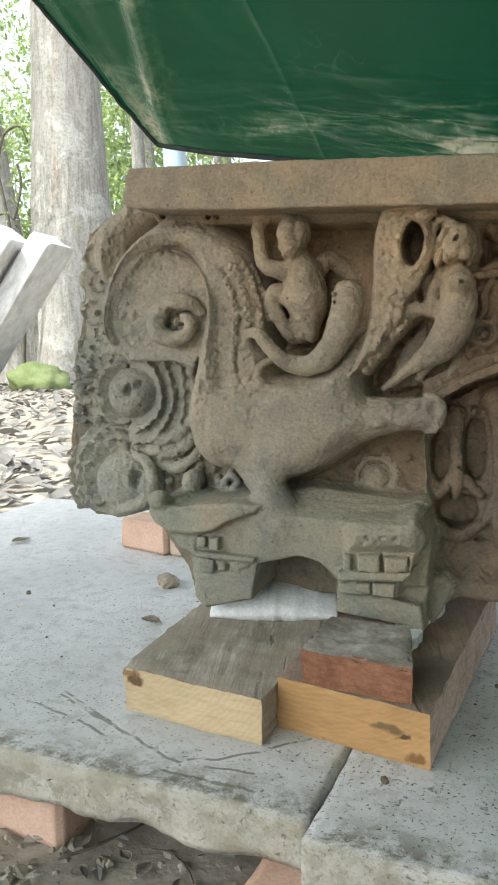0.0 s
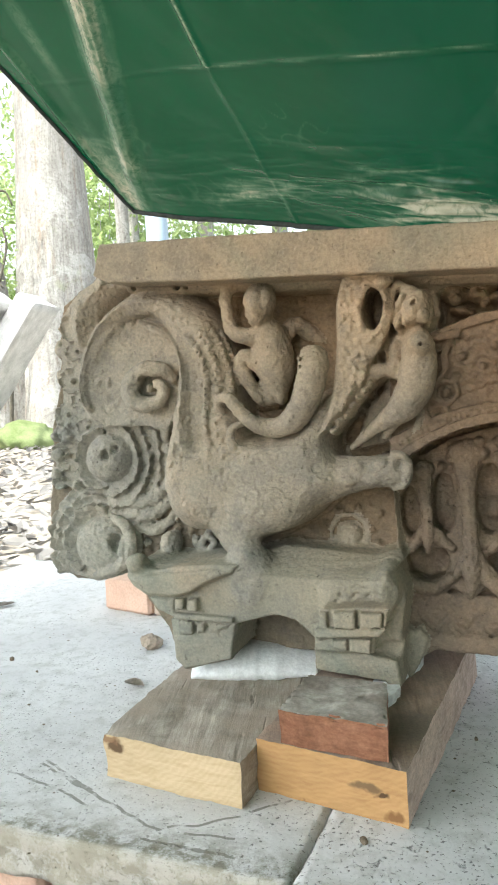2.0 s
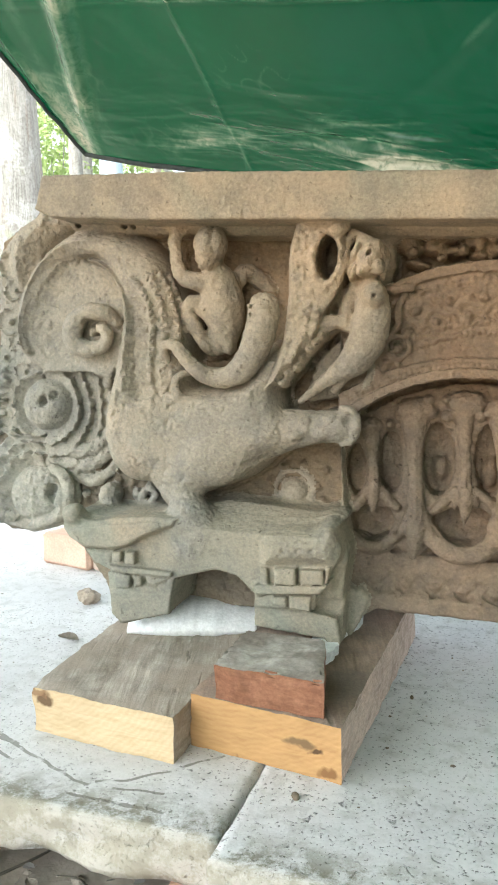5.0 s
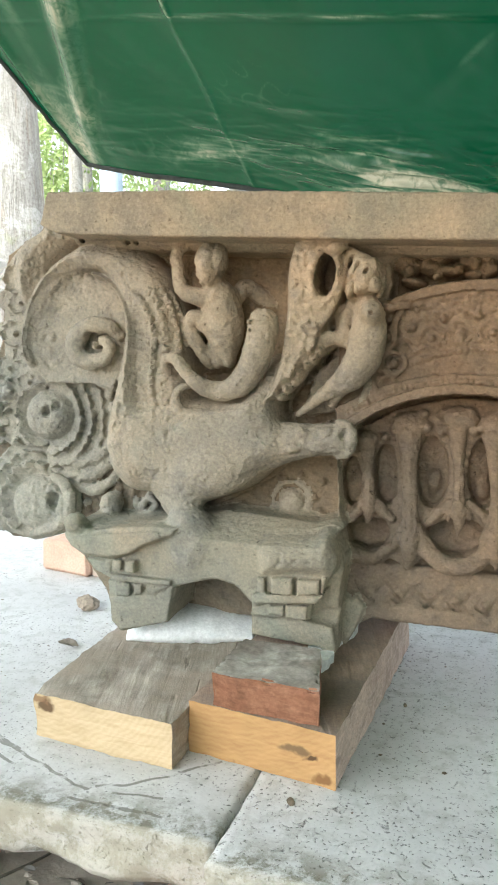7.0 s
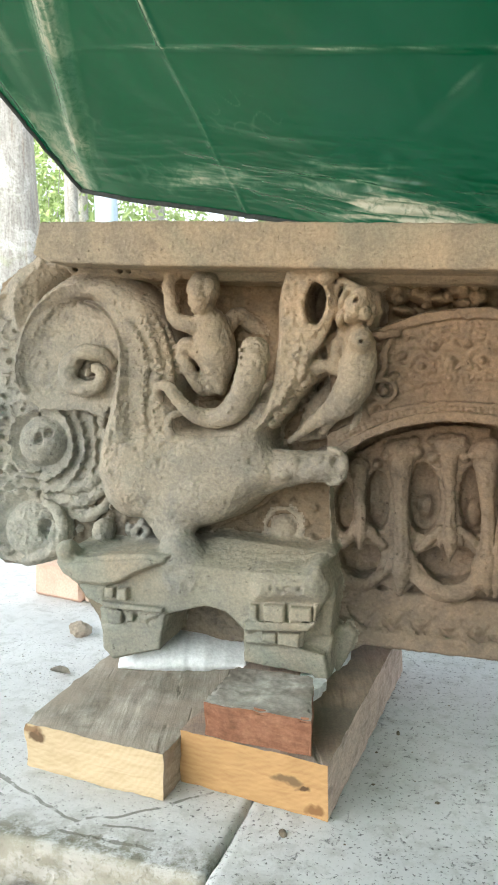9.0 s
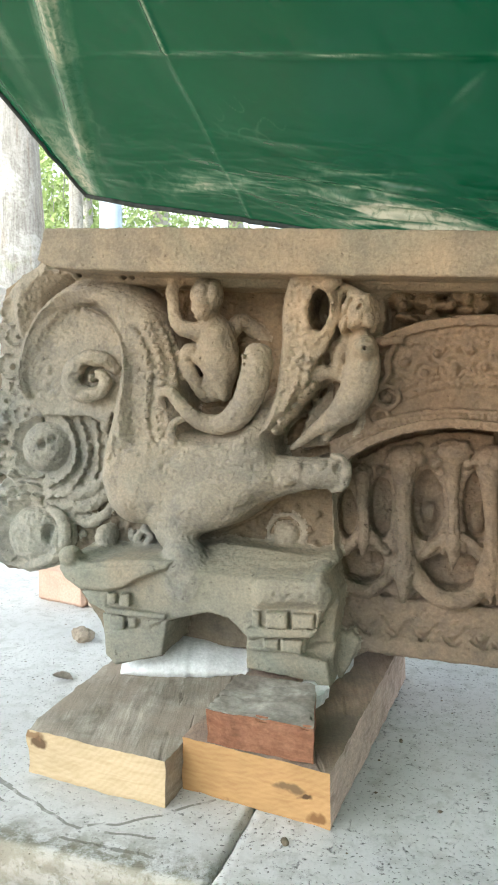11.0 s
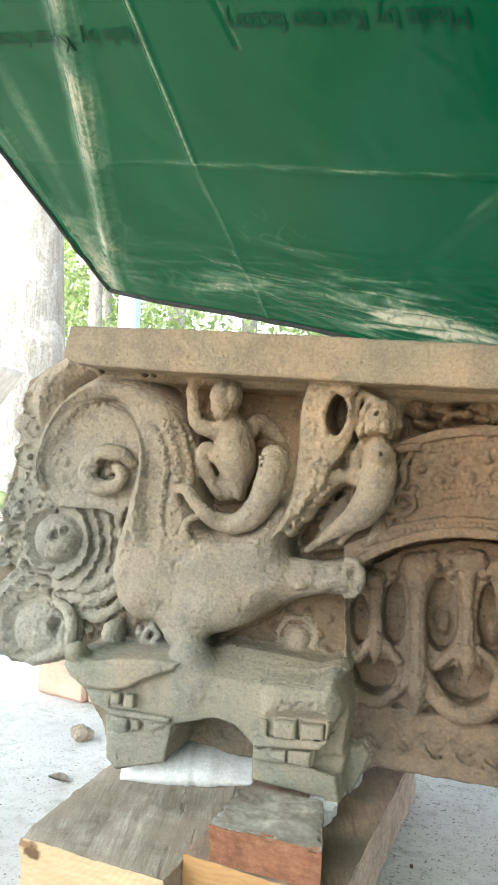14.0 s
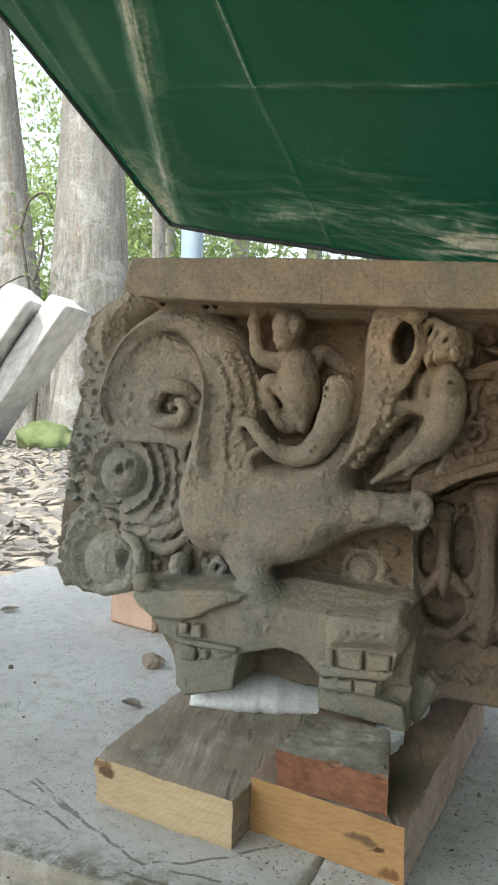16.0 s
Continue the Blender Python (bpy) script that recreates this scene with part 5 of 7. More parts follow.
# panel below the spur
cut_prism([(0.2803, 0.2716), (0.2914, 0.2908), (0.3542, 0.3181), (0.39, 0.3429), (0.4248, 0.3758), (0.4941, 0.3825), (0.501, 0.2893)], 0.022, 0.3, 0.004)
ball('scrolls', (0.4202, 0.3085, 0.022), (0.0214, 0.0214, 0.018), 0, 0.005)
arc('scrolls', (0.4206, 0.3089), 0.024, 0.0294, 0, 360, 0.004, 0)
curl('panel', (0.4043, 0.3428), 0.017, 0.0116, 505)
curl('panel', (0.436, 0.3494), 0.017, 0.0098, 540)
curl('panel', (0.4552, 0.3147), 0.017, 0.0089, 560)
curl('panel', (0.3819, 0.3185), 0.017, 0.009, 480)
curl('panel', (0.345, 0.2928), 0.017, 0.0082, 440)
curl('panel', (0.4519, 0.2781), 0.017, 0.0071, 555)
curl('panel', (0.4722, 0.3428), 0.017, 0.0079, 580)
curl('panel', (0.4694, 0.2931), 0.017, 0.008, 575)
tube('bird', [(0.2557, 0.3196, 0.085, 0.0404), (0.2701, 0.2965, 0.108, 0.0241), (0.2797, 0.2717, 0.116, 0.0343), (0.2878, 0.2407, 0.112, 0.0431)], 0.022)
# pedestal
ledge('pedestal', [(0.0881, 0.2516), (0.1009, 0.2346), (0.1214, 0.2203), (0.1428, 0.2026), (0.1689, 0.1875), (0.1689, 0.1693), (0.2712, 0.1836), (0.3285, 0.2019), (0.3631, 0.1975), (0.3979, 0.1676), (0.4981, 0.2041), (0.5102, 0.2317), (0.5198, 0.2571), (0.52, 0.2853), (0.5095, 0.2963), (0.4748, 0.2889), (0.3939, 0.2919), (0.3263, 0.2941), (0.2829, 0.2816), (0.1543, 0.266), (0.1157, 0.266), (0.0901, 0.2618)], 0, 0.146, 0.262, 24, 0.016)
prism('pedestal', [(0.087, 0.2483), (0.0891, 0.2612), (0.101, 0.2696), (0.1206, 0.2696), (0.1419, 0.2626), (0.1677, 0.2686), (0.2374, 0.2769), (0.2752, 0.277), (0.2647, 0.2638), (0.224, 0.2458), (0.1934, 0.2266), (0.1679, 0.2194), (0.1205, 0.2188), (0.0969, 0.2328)], 0.05, 0.158, 0.005)
prism('pedestal', [(0.0985, 0.2437), (0.1279, 0.2538), (0.1709, 0.2598), (0.2401, 0.27), (0.2636, 0.2671), (0.2267, 0.2495), (0.1963, 0.2305), (0.171, 0.2233), (0.1239, 0.2228)], 0.05, 0.165, 0.006)
ball('pedestal', (0.1039, 0.2691, 0.15), (0.0178, 0.0151, 0.02), 0, 0.006)
pit((0.1284, 0.2707, 0.16), (0.0105, 0.0088, 0.03), 0, 0.006)
pillow('pedestal', [(0.3955, 0.2539), (0.4218, 0.2718), (0.4708, 0.2767), (0.4983, 0.2893), (0.5162, 0.2787), (0.5199, 0.2502), (0.5146, 0.2289), (0.5014, 0.2199), (0.465, 0.2207), (0.4238, 0.2142), (0.4001, 0.2157)], 0.09, 0.072, 0.026, 0.016, 1)
prism('pedestal', [(0.1205, 0.2149), (0.1643, 0.2142), (0.1644, 0.1841), (0.1382, 0.1948)], 0.03, 0.15, 0.003)
prism('pedestal', [(0.1697, 0.2174), (0.1849, 0.2181), (0.185, 0.2011), (0.1698, 0.2012)], 0.03, 0.16, 0.003)
prism('pedestal', [(0.1914, 0.2185), (0.2082, 0.2203), (0.2084, 0.2007), (0.1915, 0.2006)], 0.03, 0.162, 0.003)
prism('pedestal', [(0.1632, 0.1944), (0.2658, 0.1939), (0.2659, 0.1868), (0.168, 0.1841)], 0.03, 0.158, 0.003)
prism('pedestal', [(0.1729, 0.1817), (0.1977, 0.1819), (0.1978, 0.1611), (0.173, 0.1579)], 0.03, 0.154, 0.003)
prism('pedestal', [(0.2025, 0.181), (0.2157, 0.1817), (0.2159, 0.1664), (0.2027, 0.1629)], 0.03, 0.152, 0.003)
prism('pedestal', [(0.2224, 0.1792), (0.2585, 0.1818), (0.2356, 0.1682), (0.2225, 0.1684)], 0.03, 0.15, 0.003)
prism('pedestal', [(0.1522, 0.1793), (0.2496, 0.179), (0.2699, 0.1779), (0.2576, 0.1419), (0.2532, 0.1212), (0.1761, 0.0955), (0.1603, 0.1102)], 0, 0.138, 0.006)
prism('pedestal', [(0.1598, 0.1483), (0.2153, 0.1663), (0.2662, 0.1816), (0.2588, 0.1247), (0.1795, 0.1007), (0.1638, 0.1153)], 0, 0.146, 0.005)
prism('pedestal', [(0.4004, 0.2161), (0.4137, 0.216), (0.4145, 0.1924), (0.4012, 0.1924)], 0.03, 0.156, 0.003)
prism('pedestal', [(0.4232, 0.2188), (0.4556, 0.221), (0.4566, 0.1961), (0.4241, 0.1937)], 0.03, 0.162, 0.003)
prism('pedestal', [(0.4617, 0.2195), (0.495, 0.2218), (0.4944, 0.2003), (0.4626, 0.1963)], 0.03, 0.16, 0.003)
prism('pedestal', [(0.4973, 0.2258), (0.5044, 0.2267), (0.4999, 0.2031), (0.4969, 0.201)], 0.03, 0.156, 0.003)
prism('pedestal', [(0.395, 0.1906), (0.502, 0.199), (0.4907, 0.1859), (0.3955, 0.1752)], 0.03, 0.158, 0.003)
prism('pedestal', [(0.4189, 0.1723), (0.4412, 0.1752), (0.4419, 0.1566), (0.4193, 0.1604)], 0.03, 0.15, 0.003)
prism('pedestal', [(0.4453, 0.1758), (0.4777, 0.1783), (0.4763, 0.1562), (0.446, 0.1571)], 0.03, 0.15, 0.003)
prism('pedestal', [(0.3894, 0.1757), (0.4824, 0.1825), (0.4811, 0.1552), (0.3902, 0.1496)], 0, 0.14, 0.004)
prism('pedestal', [(0.3872, 0.1514), (0.467, 0.1492), (0.5123, 0.1426), (0.5197, 0.105), (0.5003, 0.102), (0.4951, 0.1099), (0.3883, 0.1161)], 0, 0.128, 0.008)
prism('pedestal', [(0.4699, 0.1648), (0.506, 0.1732), (0.5204, 0.1662), (0.5127, 0.1045), (0.4792, 0.0914), (0.4649, 0.1337)], -0.03, 0.104, 0.012)
prism('pedestal', [(0.4511, 0.1244), (0.4955, 0.1251), (0.5121, 0.1496), (0.5372, 0.1703), (0.5481, 0.1537), (0.536, 0.1146), (0.5064, 0.0672), (0.4573, 0.0699)], -0.03, 0.056, 0.02)
prism('pedestal', [(0.4748, 0.2661), (0.5133, 0.2779), (0.5217, 0.2284), (0.5166, 0.1684), (0.4782, 0.164)], -0.03, 0.112, 0.01)
pillow('pedestal', [(0.4908, 0.3796), (0.4994, 0.3818), (0.5087, 0.321), (0.5146, 0.2594), (0.5095, 0.2095), (0.4998, 0.2085), (0.4978, 0.2847)], -0.02, 0.085, 0.012, 0.008, 1)
pit((0.4295, 0.2359, 0.164), (0.0048, 0.0027, 0.006), 10, 0.003)
pit((0.4419, 0.2315, 0.164), (0.004, 0.0022, 0.006), 10, 0.003)
pit((0.452, 0.2409, 0.164), (0.0048, 0.0026, 0.006), 10, 0.003)
pit((0.4619, 0.233, 0.164), (0.004, 0.0022, 0.006), 10, 0.003)
pit((0.4727, 0.2408, 0.164), (0.004, 0.0022, 0.006), 10, 0.003)
pit((0.484, 0.2363, 0.164), (0.004, 0.0022, 0.006), 10, 0.003)
pit((0.4931, 0.2423, 0.164), (0.0039, 0.0022, 0.006), 10, 0.003)
pit((0.4357, 0.2449, 0.164), (0.0032, 0.0018, 0.006), 10, 0.003)
pit((0.4581, 0.249, 0.164), (0.0032, 0.0018, 0.006), 10, 0.003)
pit((0.4771, 0.2487, 0.164), (0.0032, 0.0017, 0.006), 10, 0.003)
pit((0.4478, 0.2256, 0.164), (0.0032, 0.0018, 0.006), 10, 0.003)
pit((0.4701, 0.2274, 0.164), (0.0032, 0.0017, 0.006), 10, 0.003)
pit((0.4216, 0.2292, 0.164), (0.004, 0.0022, 0.006), 10, 0.003)
pit((0.2828, 0.2483, 0.158), (0.0118, 0.0083, 0.006), 20, 0.01)
pit((0.3443, 0.2376, 0.158), (0.0133, 0.0093, 0.006), 20, 0.01)
pit((0.3098, 0.2252, 0.158), (0.0084, 0.0059, 0.006), 20, 0.01)
pit((0.3736, 0.2577, 0.158), (0.0107, 0.0075, 0.006), 20, 0.01)
pit((0.2472, 0.2183, 0.158), (0.0085, 0.006, 0.006), 20, 0.01)
pit((0.3874, 0.2169, 0.158), (0.0074, 0.0052, 0.006), 20, 0.01)
cut_tube([(0.3256, 0.197, 0.15, 0.0025), (0.3343, 0.2006, 0.15, 0.0034), (0.3473, 0.2013, 0.15, 0.0025)], 0.003)
pit((0.5317, 0.1694, 0.072), (0.0051, 0.0068, 0.02), -30, 0.003)
# arch band with lip
ring('arch_band', (0.6877, 0.2241), 0.2748, (0.7043, 0.3221), 0.3338, -0.03, 0.080, 0.006)
ring('arch_band', (0.6877, 0.2241), 0.2748, (0.6917, 0.1634), 0.3611, 0.0, 0.090, 0.004)
ring('arch_band', (0.6877, 0.2241), 0.2728, (0.6877, 0.2241), 0.2860, 0.0, 0.104, 0.004)
ring('arch_band', (0.7043, 0.3221), 0.3200, (0.7043, 0.3221), 0.3338, 0.0, 0.087, 0.004)
band_ornament('arch_band', (0.7043, 0.3221), 0.3338)
tube('arch_band', [(0.5546, 0.6145, 0.085, 0.0055), (0.5711, 0.6154, 0.095, 0.0063), (0.5919, 0.6191, 0.088, 0.0055)], 0.006)
tube('arch_band', [(0.5799, 0.6084, 0.085, 0.0047), (0.5734, 0.5887, 0.09, 0.0055), (0.5759, 0.5692, 0.09, 0.0047), (0.5655, 0.5534, 0.088, 0.0048)], 0.005)
arc('arch_band', (0.5763, 0.5363), 0.086, 0.0159, 0, 360, 0.004, 0)
ball('arch_band', (0.5761, 0.5363, 0.084), (0.0072, 0.008, 0.012), 0, 0.003)
arc('arch_band', (0.5672, 0.5059), 0.084, 0.0104, 0, 360, 0.0032, 0)
tube('arch_band', [(0.5486, 0.5357, 0.086, 0.0048), (0.545, 0.5133, 0.088, 0.0056), (0.5507, 0.4935, 0.088, 0.0048)], 0.005)
# leafy ground above the arch
ball('panel', (0.5529, 0.7086, 0.03), (0.0247, 0.009, 0.034), 0, 0.006)
ball('panel', (0.5826, 0.6802, 0.03), (0.0213, 0.0164, 0.034), -30, 0.006)
ball('panel', (0.5943, 0.6537, 0.03), (0.0197, 0.0082, 0.034), -10, 0.006)
ball('panel', (0.613, 0.7091, 0.03), (0.0211, 0.013, 0.034), -10, 0.006)
ball('panel', (0.6336, 0.693, 0.03), (0.0162, 0.0113, 0.034), 20, 0.006)
ball('panel', (0.6187, 0.6758, 0.03), (0.0179, 0.0114, 0.034), -10, 0.006)
ball('panel', (0.6523, 0.7069, 0.03), (0.0193, 0.0104, 0.034), 0, 0.006)
ball('panel', (0.6728, 0.687, 0.03), (0.0176, 0.0136, 0.034), -20, 0.006)
ball('panel', (0.6465, 0.6716, 0.03), (0.0162, 0.0081, 0.034), 0, 0.006)
ball('panel', (0.6932, 0.7046, 0.03), (0.0191, 0.0111, 0.034), 10, 0.006)
ball('panel', (0.7003, 0.675, 0.03), (0.0159, 0.0128, 0.034), 0, 0.006)
ball('panel', (0.6817, 0.6658, 0.03), (0.0144, 0.0072, 0.034), 0, 0.006)
curl('panel', (0.6071, 0.6975), 0.058, 0.0095, 758)
curl('panel', (0.6377, 0.7017), 0.058, 0.0087, 798)
curl('panel', (0.5875, 0.669), 0.058, 0.0088, 731)
curl('panel', (0.6804, 0.6812), 0.058, 0.0094, 853)
curl('panel', (0.6583, 0.6723), 0.058, 0.0071, 823)
curl('panel', (0.6965, 0.6871), 0.058, 0.0078, 875)
curl('panel', (0.5644, 0.6888), 0.058, 0.0072, 703)
curl('panel', (0.6283, 0.661), 0.058, 0.0063, 783)
# pendants and festoons
prism('festoon', [(0.5013, 0.3821), (0.5234, 0.4307), (0.5726, 0.4609), (0.621, 0.4779), (0.6765, 0.4865), (0.7311, 0.4852), (0.7445, 0.271), (0.7307, 0.2399), (0.7001, 0.2154), (0.6673, 0.2191), (0.6375, 0.2371), (0.6133, 0.2199), (0.5831, 0.232), (0.5581, 0.2172), (0.5319, 0.2236), (0.5102, 0.2413)], -0.05, 0.032, 0.006)
cut_prism([(0.5326, 0.3497), (0.5321, 0.3348), (0.5294, 0.3221), (0.525, 0.3133), (0.5195, 0.3099), (0.5137, 0.3125), (0.5086, 0.3206), (0.5048, 0.3329), (0.5031, 0.3477), (0.5037, 0.3626), (0.5064, 0.3753), (0.5109, 0.3839), (0.5164, 0.3871), (0.5221, 0.3846), (0.5272, 0.3765), (0.5309, 0.3643)], -0.006, 0.3, 0.008)
cut_prism([(0.5873, 0.3645), (0.5868, 0.3459), (0.5837, 0.3299), (0.5785, 0.3189), (0.5718, 0.3147), (0.5648, 0.3179), (0.5586, 0.3281), (0.554, 0.3437), (0.5518, 0.3623), (0.5524, 0.3809), (0.5555, 0.3968), (0.5608, 0.4075), (0.5674, 0.4116), (0.5744, 0.4083), (0.5805, 0.3982), (0.5851, 0.3828)], -0.006, 0.3, 0.008)
cut_prism([(0.6636, 0.3735), (0.6629, 0.352), (0.6586, 0.3335), (0.6514, 0.3207), (0.6422, 0.3156), (0.6325, 0.3192), (0.6238, 0.331), (0.6175, 0.349), (0.6146, 0.3705), (0.6154, 0.3921), (0.6198, 0.4106), (0.6271, 0.4231), (0.6363, 0.4278), (0.6458, 0.424), (0.6543, 0.4124), (0.6606, 0.3947)], -0.006, 0.3, 0.008)
cut_prism([(0.7352, 0.3763), (0.7348, 0.3558), (0.7311, 0.3382), (0.7247, 0.326), (0.7164, 0.3212), (0.7077, 0.3247), (0.6997, 0.3359), (0.6939, 0.3531), (0.691, 0.3736), (0.6915, 0.3942), (0.6953, 0.4117), (0.7018, 0.4236), (0.71, 0.4281), (0.7186, 0.4245), (0.7264, 0.4134), (0.7322, 0.3965)], -0.006, 0.3, 0.008)
cut_prism([(0.5084, 0.2784), (0.5359, 0.294), (0.5706, 0.2923), (0.5801, 0.2709), (0.5708, 0.2478), (0.5426, 0.239), (0.5202, 0.2478)], -0.012, 0.3, 0.008)
cut_prism([(0.632, 0.2823), (0.6626, 0.2996), (0.7032, 0.3028), (0.7282, 0.2877), (0.7202, 0.2612), (0.6944, 0.2441), (0.6615, 0.2446), (0.6415, 0.2603)], -0.012, 0.3, 0.008)
tube('pendant', [(0.54, 0.4061, 0.034, 0.013), (0.5419, 0.3804, 0.034, 0.0104), (0.5442, 0.355, 0.037, 0.0077), (0.545, 0.3572, 0.037, 0.0077), (0.5456, 0.3421, 0.037, 0.0085), (0.547, 0.3167, 0.04, 0.0104), (0.5468, 0.2963, 0.038, 0.0062), (0.546, 0.2839, 0.034, 0.0023)], 0.004)
tube('pendant', [(0.5406, 0.3256, 0.034, 0.0043), (0.5354, 0.3137, 0.038, 0.0054), (0.5324, 0.3005, 0.034, 0.0027)], 0.003)
cut_tube([(0.5425, 0.3562, 0.045, 0.0014), (0.5431, 0.3347, 0.045, 0.0014)], 0.003)
tube('pendant', [(0.5513, 0.3264, 0.034, 0.0042), (0.5583, 0.3155, 0.038, 0.0054), (0.5615, 0.3027, 0.034, 0.0027)], 0.003)
cut_tube([(0.5493, 0.3566, 0.045, 0.0014), (0.5506, 0.3352, 0.045, 0.0014)], 0.003)
tube('pendant', [(0.6012, 0.4268, 0.04, 0.0191), (0.6033, 0.4017, 0.04, 0.0152), (0.6055, 0.3769, 0.043, 0.0113), (0.6079, 0.3452, 0.043, 0.0113), (0.6103, 0.2963, 0.043, 0.0125), (0.6117, 0.2712, 0.046, 0.0153), (0.6121, 0.2422, 0.044, 0.0091), (0.6121, 0.2211, 0.04, 0.0034)], 0.004)
tube('pendant', [(0.6023, 0.295, 0.04, 0.0063), (0.5949, 0.2676, 0.044, 0.008), (0.5907, 0.2541, 0.04, 0.004)], 0.003)
cut_tube([(0.602, 0.3783, 0.0545, 0.0013), (0.6058, 0.2898, 0.0545, 0.0013)], 0.003)
tube('pendant', [(0.6179, 0.2963, 0.04, 0.0063), (0.6283, 0.2705, 0.044, 0.0079), (0.6332, 0.2579, 0.04, 0.004)], 0.003)
cut_tube([(0.6119, 0.3789, 0.0545, 0.0013), (0.6168, 0.2907, 0.0545, 0.0013)], 0.003)
tube('pendant', [(0.6721, 0.4379, 0.034, 0.014), (0.6743, 0.4132, 0.034, 0.0111), (0.6765, 0.3887, 0.037, 0.0082), (0.6781, 0.3742, 0.037, 0.0083), (0.6799, 0.3429, 0.037, 0.0091), (0.6813, 0.3183, 0.04, 0.0112), (0.6819, 0.2942, 0.038, 0.0067), (0.682, 0.278, 0.034, 0.0025)], 0.004)
tube('pendant', [(0.675, 0.3302, 0.034, 0.0046), (0.6694, 0.3153, 0.038, 0.0058), (0.6669, 0.3024, 0.034, 0.0029)], 0.003)
cut_tube([(0.6737, 0.3897, 0.0458, 0.0013), (0.6764, 0.3358, 0.0458, 0.0013)], 0.003)
tube('pendant', [(0.6862, 0.331, 0.034, 0.0046), (0.6933, 0.3171, 0.038, 0.0058), (0.6973, 0.3048, 0.034, 0.0029)], 0.003)
cut_tube([(0.6808, 0.3901, 0.0458, 0.0013), (0.6843, 0.3364, 0.0458, 0.0013)], 0.003)
tube('pendant', [(0.7263, 0.4329, 0.04, 0.0186), (0.7286, 0.4086, 0.04, 0.0148), (0.7307, 0.3845, 0.043, 0.0109), (0.7334, 0.3539, 0.043, 0.011), (0.7364, 0.3064, 0.043, 0.0121), (0.7378, 0.2821, 0.046, 0.0149), (0.7388, 0.254, 0.044, 0.0089), (0.7395, 0.2336, 0.04, 0.0033)], 0.004)
tube('pendant', [(0.7292, 0.3052, 0.04, 0.0061), (0.7222, 0.2786, 0.044, 0.0078), (0.7188, 0.2656, 0.04, 0.0039)], 0.003)
cut_tube([(0.7263, 0.3859, 0.0545, 0.0013), (0.7311, 0.3001, 0.0545, 0.0013)], 0.003)
tube('pendant', [(0.7439, 0.3064, 0.04, 0.0061), (0.7536, 0.2814, 0.044, 0.0077), (0.7588, 0.2692, 0.04, 0.0039)], 0.003)
cut_tube([(0.7355, 0.3864, 0.0545, 0.0013), (0.7414, 0.301, 0.0545, 0.0013)], 0.003)
ball('pendant', (0.6025, 0.443, 0.034), (0.0284, 0.0201, 0.02), 0, 0.005)
ball('pendant', (0.6735, 0.457, 0.034), (0.0279, 0.0181, 0.02), 0, 0.005)
ball('pendant', (0.7277, 0.4511, 0.034), (0.0243, 0.0195, 0.02), 0, 0.005)
ball('pendant', (0.5387, 0.4171, 0.034), (0.017, 0.0128, 0.02), 0, 0.005)
ball('pendant', (0.627, 0.4417, 0.034), (0.0083, 0.0083, 0.016), 0, 0.003)
ball('pendant', (0.6474, 0.4368, 0.034), (0.0083, 0.0083, 0.016), 0, 0.003)
ball('pendant', (0.6552, 0.4413, 0.034), (0.0066, 0.0066, 0.016), 0, 0.003)
ball('pendant', (0.695, 0.439, 0.034), (0.0082, 0.0082, 0.016), 0, 0.003)
ball('pendant', (0.7064, 0.4453, 0.034), (0.0073, 0.0073, 0.016), 0, 0.003)
ball('pendant', (0.579, 0.4335, 0.034), (0.0084, 0.0084, 0.016), 0, 0.003)
ball('pendant', (0.5662, 0.4219, 0.034), (0.0076, 0.0076, 0.016), 0, 0.003)
ball('pendant', (0.622, 0.4606, 0.034), (0.0075, 0.0075, 0.016), 0, 0.003)
ball('pendant', (0.6894, 0.4675, 0.034), (0.0073, 0.0073, 0.016), 0, 0.003)
ball('pendant', (0.6461, 0.4616, 0.034), (0.0074, 0.0074, 0.016), 0, 0.003)
tube('festoon', [(0.625, 0.2744, 0.036, 0.011), (0.6377, 0.2548, 0.04, 0.0135), (0.6625, 0.236, 0.042, 0.0143), (0.6894, 0.2326, 0.042, 0.0142), (0.7144, 0.243, 0.04, 0.0133), (0.7318, 0.2708, 0.036, 0.0107)], 0.006)
tube('festoon', [(0.508, 0.2519, 0.032, 0.0079), (0.5285, 0.235, 0.036, 0.0104), (0.5565, 0.231, 0.038, 0.0103), (0.5792, 0.248, 0.034, 0.0086)], 0.006)
tube('festoon', [(0.6386, 0.2967, 0.034, 0.0072), (0.6541, 0.3133, 0.034, 0.0071), (0.6664, 0.3262, 0.034, 0.0071)], 0.005)
tube('festoon', [(0.6951, 0.3283, 0.034, 0.007), (0.7101, 0.3176, 0.034, 0.007), (0.7268, 0.3021, 0.034, 0.007)], 0.005)
tube('festoon', [(0.519, 0.2915, 0.034, 0.0074), (0.5305, 0.3056, 0.034, 0.0073), (0.5369, 0.3184, 0.034, 0.0073)], 0.005)
tube('festoon', [(0.5573, 0.3199, 0.034, 0.0073), (0.568, 0.3085, 0.034, 0.0073), (0.5821, 0.2956, 0.034, 0.0073)], 0.005)
ball('festoon', (0.6424, 0.3545, -0.008), (0.013, 0.019, 0.018), 0, 0.006)
ball('festoon', (0.7139, 0.3505, -0.008), (0.0128, 0.0222, 0.018), 0, 0.006)
